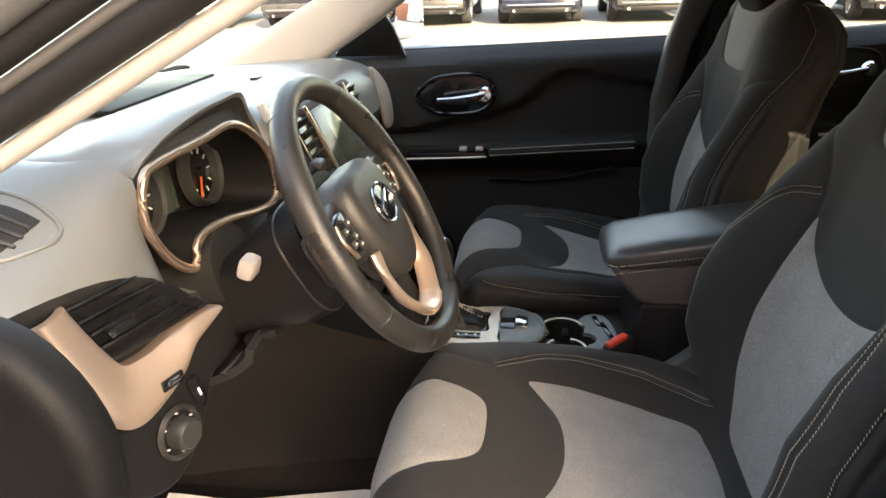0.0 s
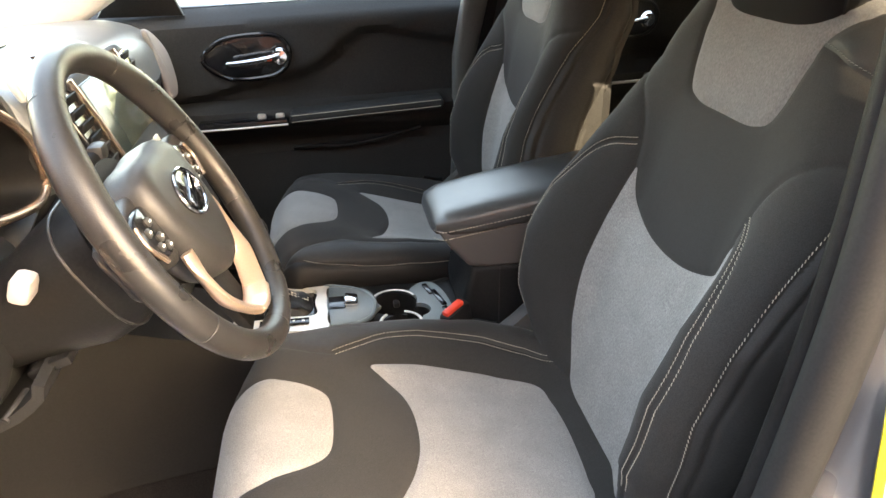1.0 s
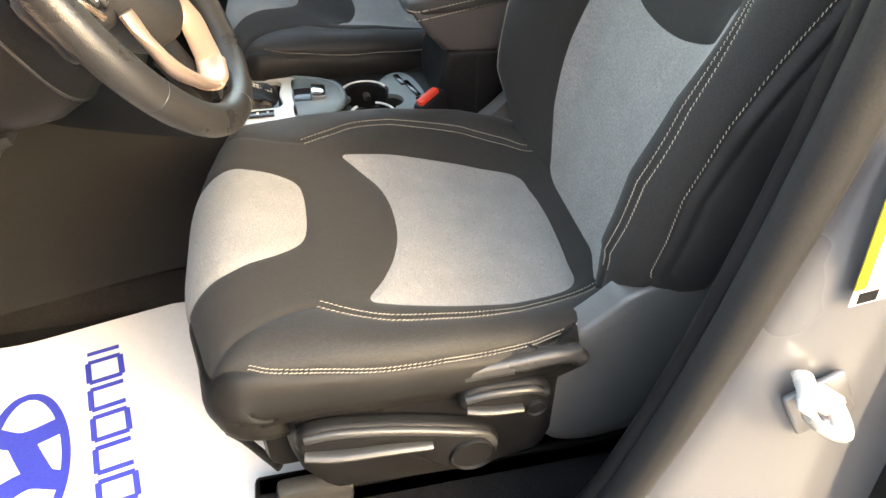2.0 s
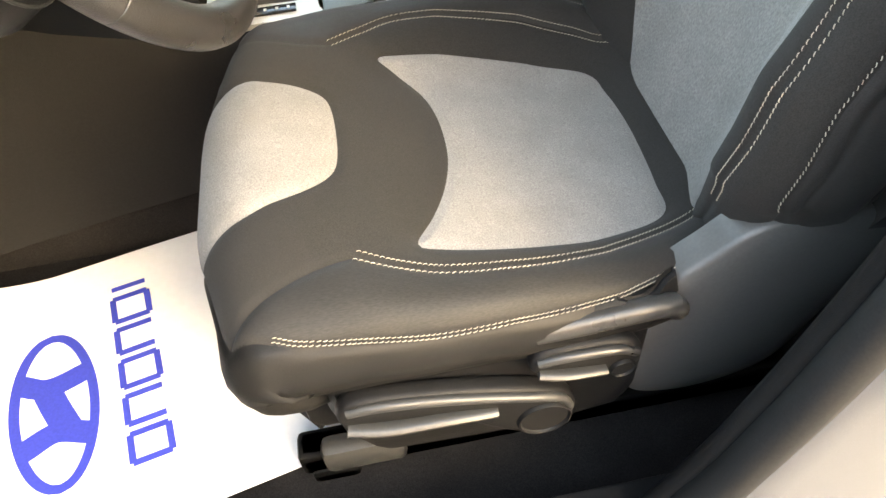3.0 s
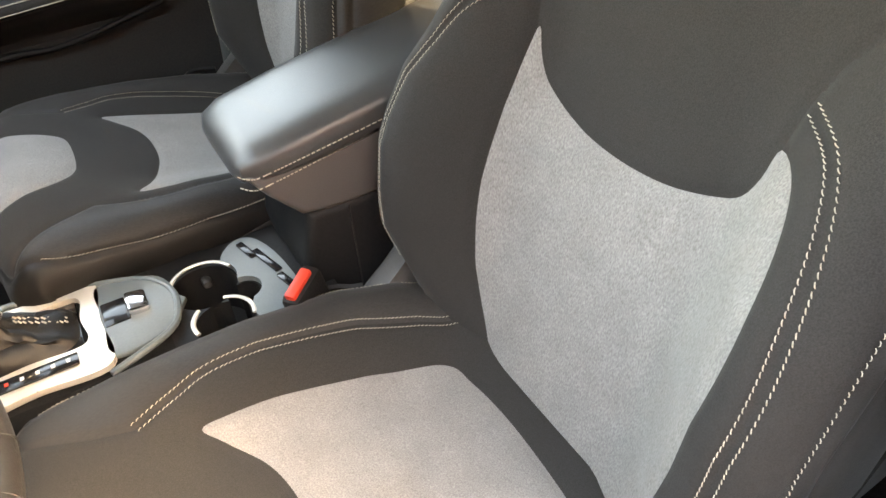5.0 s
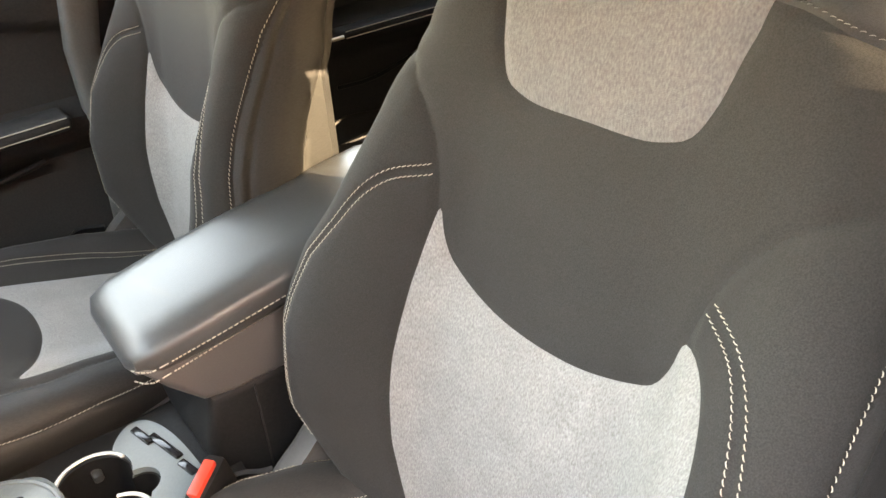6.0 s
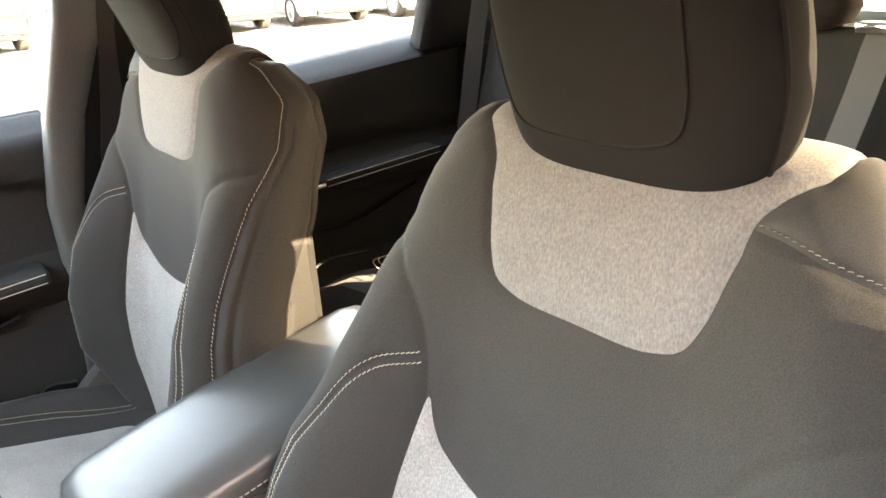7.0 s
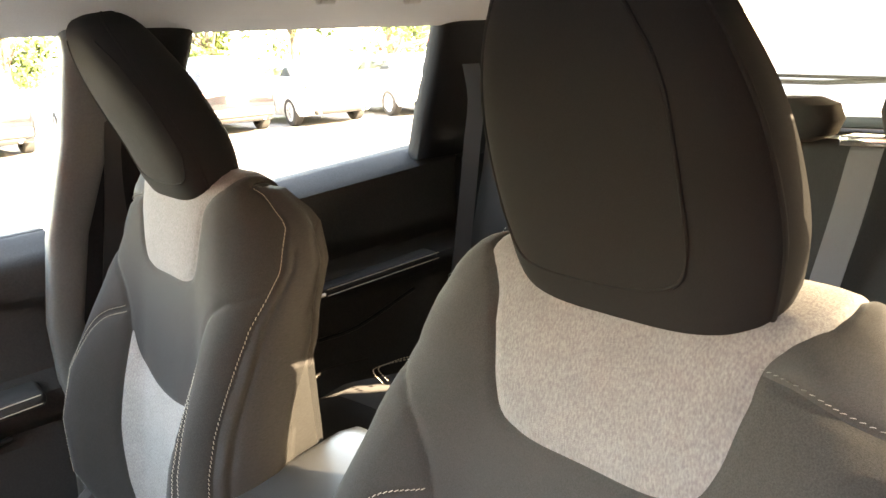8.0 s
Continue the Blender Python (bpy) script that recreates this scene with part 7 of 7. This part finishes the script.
def parked_car(colour, tall, label):
    """A car with its tail at the origin, nose towards +y."""
    c = thing("parked_car", label, "car", "parked cars")
    paint = CARPAINT[colour]
    H = tall
    L = 4.55
    secs = []
    for y, zb, zs, zt, ws, wt in ((0.0, 0.42, 0.80, 0.86, 0.80, 0.72), (0.06, 0.32, 0.92, 1.00, 0.87, 0.76), (0.25, 0.24, 0.98, 1.05 if H < 1.55 else H - 0.28, 0.90, 0.70), (0.75, 0.22, 0.98, H - 0.06, 0.91, 0.62), (1.6, 0.22, 0.97, H, 0.91, 0.64), (2.3, 0.22, 0.96, H - 0.03, 0.91, 0.64), (3.1, 0.22, 0.95, 1.04, 0.90, 0.70), (4.0, 0.24, 0.86, 0.92, 0.88, 0.68), (4.4, 0.30, 0.76, 0.80, 0.82, 0.62), (L, 0.42, 0.66, 0.70, 0.70, 0.52)):
        half = [(ws * 0.90, zb), (ws * 0.98, zb + 0.12), (ws, (zb + zs) / 2), (ws * 0.985, zs), ((ws + wt) / 2 * 0.98, (zs + zt) / 2), (wt, zt - 0.04), (wt * 0.82, zt), (0, zt + 0.02)]
        secs.append([(x, y, z) for x, z in half] + [(-x, y, z) for x, z in half[-2::-1]])
    part("body", loft(secs), paint, c, sharp=50)
    zs = 1.0
    gw = [(-0.58, 0.02), (0.58, 0.02), (0.50, H - 1.16), (-0.50, H - 1.16)]
    tilt = math.atan2(0.5 if H < 1.55 else 0.28, H - 1.10)
    part("rear_glass", slab(gw, 0.012, Matrix.Translation((0, 0.13 if H >= 1.55 else 0.18, 1.04)) @ Matrix.Rotation(radians(90) - tilt, 4, 'X') @ Matrix.Translation((0, 0, -0.004)), 0.004), DARKGLASS, c)
    for sg in (1, -1):
        M = Matrix(((0, 0, sg * 1.0, sg * 0.775), (1, 0, 0, 0), (0, 1, 0, 0), (0, 0, 0, 1)))
        part("side_glass", slab([(0.75, 1.02), (2.75, 1.0), (2.2, H - 0.12), (1.0, H - 0.12)], 0.03, M, 0.005), DARKGLASS, c)
        part("tail_light", box((0.20, 0.06, 0.13), (sg * 0.74, 0.05, 0.86), 0.03), TAIL, c)
        part("exhaust", tube([(sg * 0.55, -0.03, 0.30), (sg * 0.55, 0.15, 0.30)], 0.035, sides=14), CHROME, c)
        for y in (0.85, 3.65):
            wm = Matrix.Translation((sg * 0.80, y, 0.33)) @ Matrix.Rotation(radians(90 * sg), 4, 'Y')
            w = part("wheel", lathe([(0.21, -0.10), (0.30, -0.11), (0.33, -0.08), (0.33, 0.08), (0.30, 0.11), (0.22, 0.11), (0.21, 0.09)], wm, 28), TYRE, c)
            part("rim", joined(lathe([(0.0, 0.06), (0.05, 0.085), (0.06, 0.07), (0.19, 0.075), (0.215, 0.10), (0.215, 0.0), (0.0, 0.0)], wm, 24), *[box((0.15, 0.035, 0.02), wm @ Vector((0.12 * math.cos(a), 0.12 * math.sin(a), 0.09)), 0.006, wm.to_3x3() @ Matrix.Rotation(a, 3, 'Z')) for a in (2 * math.pi * k / 5 for k in range(5))]), ALLOY, w)
    part("bumper", box((1.62, 0.16, 0.20), (0, 0.02, 0.46), 0.05), paint if colour != "black" else GREYPLASTIC, c)
    part("diffuser", box((1.30, 0.10, 0.10), (0, 0.03, 0.31), 0.02), PLASTIC, c)
    part("chrome_strip", box((1.40, 0.02, 0.03), (0, -0.065, 0.42), 0.006), CHROME, c)
    part("number_plate", box((0.46, 0.012, 0.12), (0, -0.012, 0.74), 0.004), WHITE, c)
    part("plate_bar", box((0.34, 0.004, 0.05), (0, -0.020, 0.74), 0.001), INK, c)
    return c


cars = {("black", 1.66): parked_car("black", 1.66, "black parked car seen from behind"), ("blue", 1.62): parked_car("blue", 1.62, "dark blue parked car seen from behind"),
        ("white", 1.46): parked_car("white", 1.46, "white parked saloon seen from behind"), ("silver", 1.48): parked_car("silver", 1.48, "silver parked saloon seen from behind")}
spots = [("black", 1.66, -5.6), ("black", 1.66, -2.75), ("blue", 1.62, -0.32), ("black", 1.66, 2.05), ("white", 1.46, 4.5), ("black", 1.66, 6.6), ("white", 1.46, 8.9), ("silver", 1.48, 11.4), ("white", 1.46, 13.9), ("silver", 1.48, 16.5), ("white", 1.46, 19.2), ("silver", 1.48, 22.0), ("white", 1.46, -8.4)]
used = set()
for colour, tall, x in spots:
    y = 14.7 - 0.19 * max(0, x - 2)
    m = pose(x, y, 0, 0, 0, -6 if x > 3 else 0)
    if (colour, tall) in used:
        copy_thing(cars[colour, tall], m)
    else:
        cars[colour, tall].matrix_basis = m
        used.add((colour, tall))


def tree(x, y, high, wide, seed):
    rnd = random.Random(seed)
    t = thing("tree", "leafy green tree behind the parked cars", "tree", "trees")
    base = Vector((x, y, 0))
    trunk = [tube([base, base + Vector((rnd.uniform(-0.2, 0.2), 0, high * 0.3)), base + Vector((rnd.uniform(-0.4, 0.4), 0, high * 0.75))], [0.22, 0.16, 0.06], sides=8)]
    for k in range(6):
        a = rnd.uniform(0, 6.28)
        s = base + Vector((0, 0, high * rnd.uniform(0.25, 0.5)))
        trunk.append(tube([s, s + Vector((math.cos(a) * wide * 0.4, math.sin(a) * wide * 0.4, high * 0.2)), s + Vector((math.cos(a) * wide * 0.7, math.sin(a) * wide * 0.7, high * 0.32))], [0.09, 0.06, 0.03], sides=6))
    part("trunk", joined(*trunk), BARK, t)
    verts, faces = [], []
    clumps = [(base + Vector((rnd.gauss(0, wide * 0.5), rnd.gauss(0, wide * 0.4), high * rnd.uniform(0.12, 0.95))), wide * rnd.uniform(0.22, 0.42)) for _ in range(34)]
    for c, r in clumps:
        for _ in range(75):
            d = Vector((rnd.gauss(0, 1), rnd.gauss(0, 1), rnd.gauss(0, 1))).normalized() * r * rnd.uniform(0.5, 1.0)
            p = c + d
            if p.z < 0.3:
                continue
            u = Vector((rnd.gauss(0, 1), rnd.gauss(0, 1), rnd.gauss(0, 1))).normalized()
            w = u.orthogonal().normalized()
            s = rnd.uniform(0.10, 0.20)
            n = len(verts)
            verts.extend([p - u * s, p + w * s * 0.5, p + u * s, p - w * s * 0.5])
            faces.append((n, n + 1, n + 2, n + 3))
    me = bpy.data.meshes.new("crown")
    me.from_pydata(verts, [], faces)
    me.materials.append(LEAF[seed % 3])
    ob = new("crown", me)
    ob.parent = t
    return t


for k in range(13):
    tree(-6 + 4.0 * k + (k * 37 % 10) * 0.12, 30 + (k * 53 % 7) * 0.5, 5.5 + (k * 29 % 5) * 0.6, 2.3, 11 + k)
for x, high in ((13.1, 9), (16.2, 9), (18.9, 8)):
    p = thing("lamp_post", "tall white lamp post behind the cars", "lamp post", "lamp posts")
    part("pole", tube([(x, 27, 0), (x, 27, high)], 0.16, sides=14), POSTMAT, p)
    part("base", box((0.5, 0.5, 0.6), (x, 27, 0.3), 0.05), CONCRETE, p)
    part("lamp_head", box((0.9, 0.35, 0.15), (x, 26.7, high), 0.04), POSTMAT, p)
lift = thing("boom_lift", "red folded boom lift parked behind the cars", "boom lift")
for a, b, r in (((18.7, 24.5, 0.9), (19.5, 24.5, 2.05), 0.13), ((19.0, 24.5, 1.75), (22.4, 24.5, 2.20), 0.10), ((18.2, 24.3, 1.75), (19.2, 24.3, 2.15), 0.08), ((22.0, 24.5, 1.5), (22.3, 24.5, 2.25), 0.09), ((19.6, 24.4, 1.2), (22.2, 24.4, 1.60), 0.09)):
    part("boom", tube([a, b], r, sides=8), REDSTEEL, lift)
part("chassis", box((3.6, 1.8, 0.5), (20.4, 24.6, 0.75), 0.08), POSTMAT, lift)
for x in (19.1, 21.7):
    for y in (23.7, 25.5):
        part("wheel", lathe([(0.2, -0.15), (0.45, -0.15), (0.5, -0.1), (0.5, 0.1), (0.45, 0.15), (0.2, 0.15)], Matrix.Translation((x, y, 0.5)) @ Matrix.Rotation(radians(90), 4, 'X'), 20), TYRE, lift)
# brick building across the yard, its low wing seen in the wing mirror
hall = thing("brick_building", "red brick building with rows of windows across the yard, unseen wings added for shade", "building")
part("wall", box((8, 46, 5.5), (26, -18.4, 2.75), 0.05), BRICK, hall)
part("parapet", box((8.4, 46.4, 0.5), (26, -18.4, 5.75), 0.05), CONCRETE, hall)
for k in range(6):
    win = part("window", box((0.14, 3.2, 2.2), (21.98, -10 - 5.4 * k, 1.9), 0.02), DARKGLASS, hall)
    part("frame", joined(*[box((0.10, 3.3, 0.10), (21.88, -10 - 5.4 * k, z), 0.01) for z in (0.8, 3.0)]), CONCRETE, win)
# Tall wing, out of view, added to keep the sun off the car.
part("wall", box((60, 9, 15), (-19.77, -25.2, 7.5), 0.05), BRICK, hall)
# Wing ahead, out of view, added to cut light through the windscreen.
part("wall", box((6, 27, 5.2), (-17, -7.2, 2.6), 0.05), BRICK, hall)
part("parapet", box((60.4, 9.4, 0.5), (-19.7, -25.2, 15.25), 0.05), CONCRETE, hall)
for row in range(4):
    for k in range(9):
        win = part("window", box((3.0, 0.14, 1.9), (-44 + 6.0 * k, -20.66, 2.0 + 3.5 * row), 0.02), DARKGLASS, hall)
        part("sill", box((3.3, 0.22, 0.12), (-44 + 6.0 * k, -20.60, 0.98 + 3.5 * row), 0.01), CONCRETE, win)
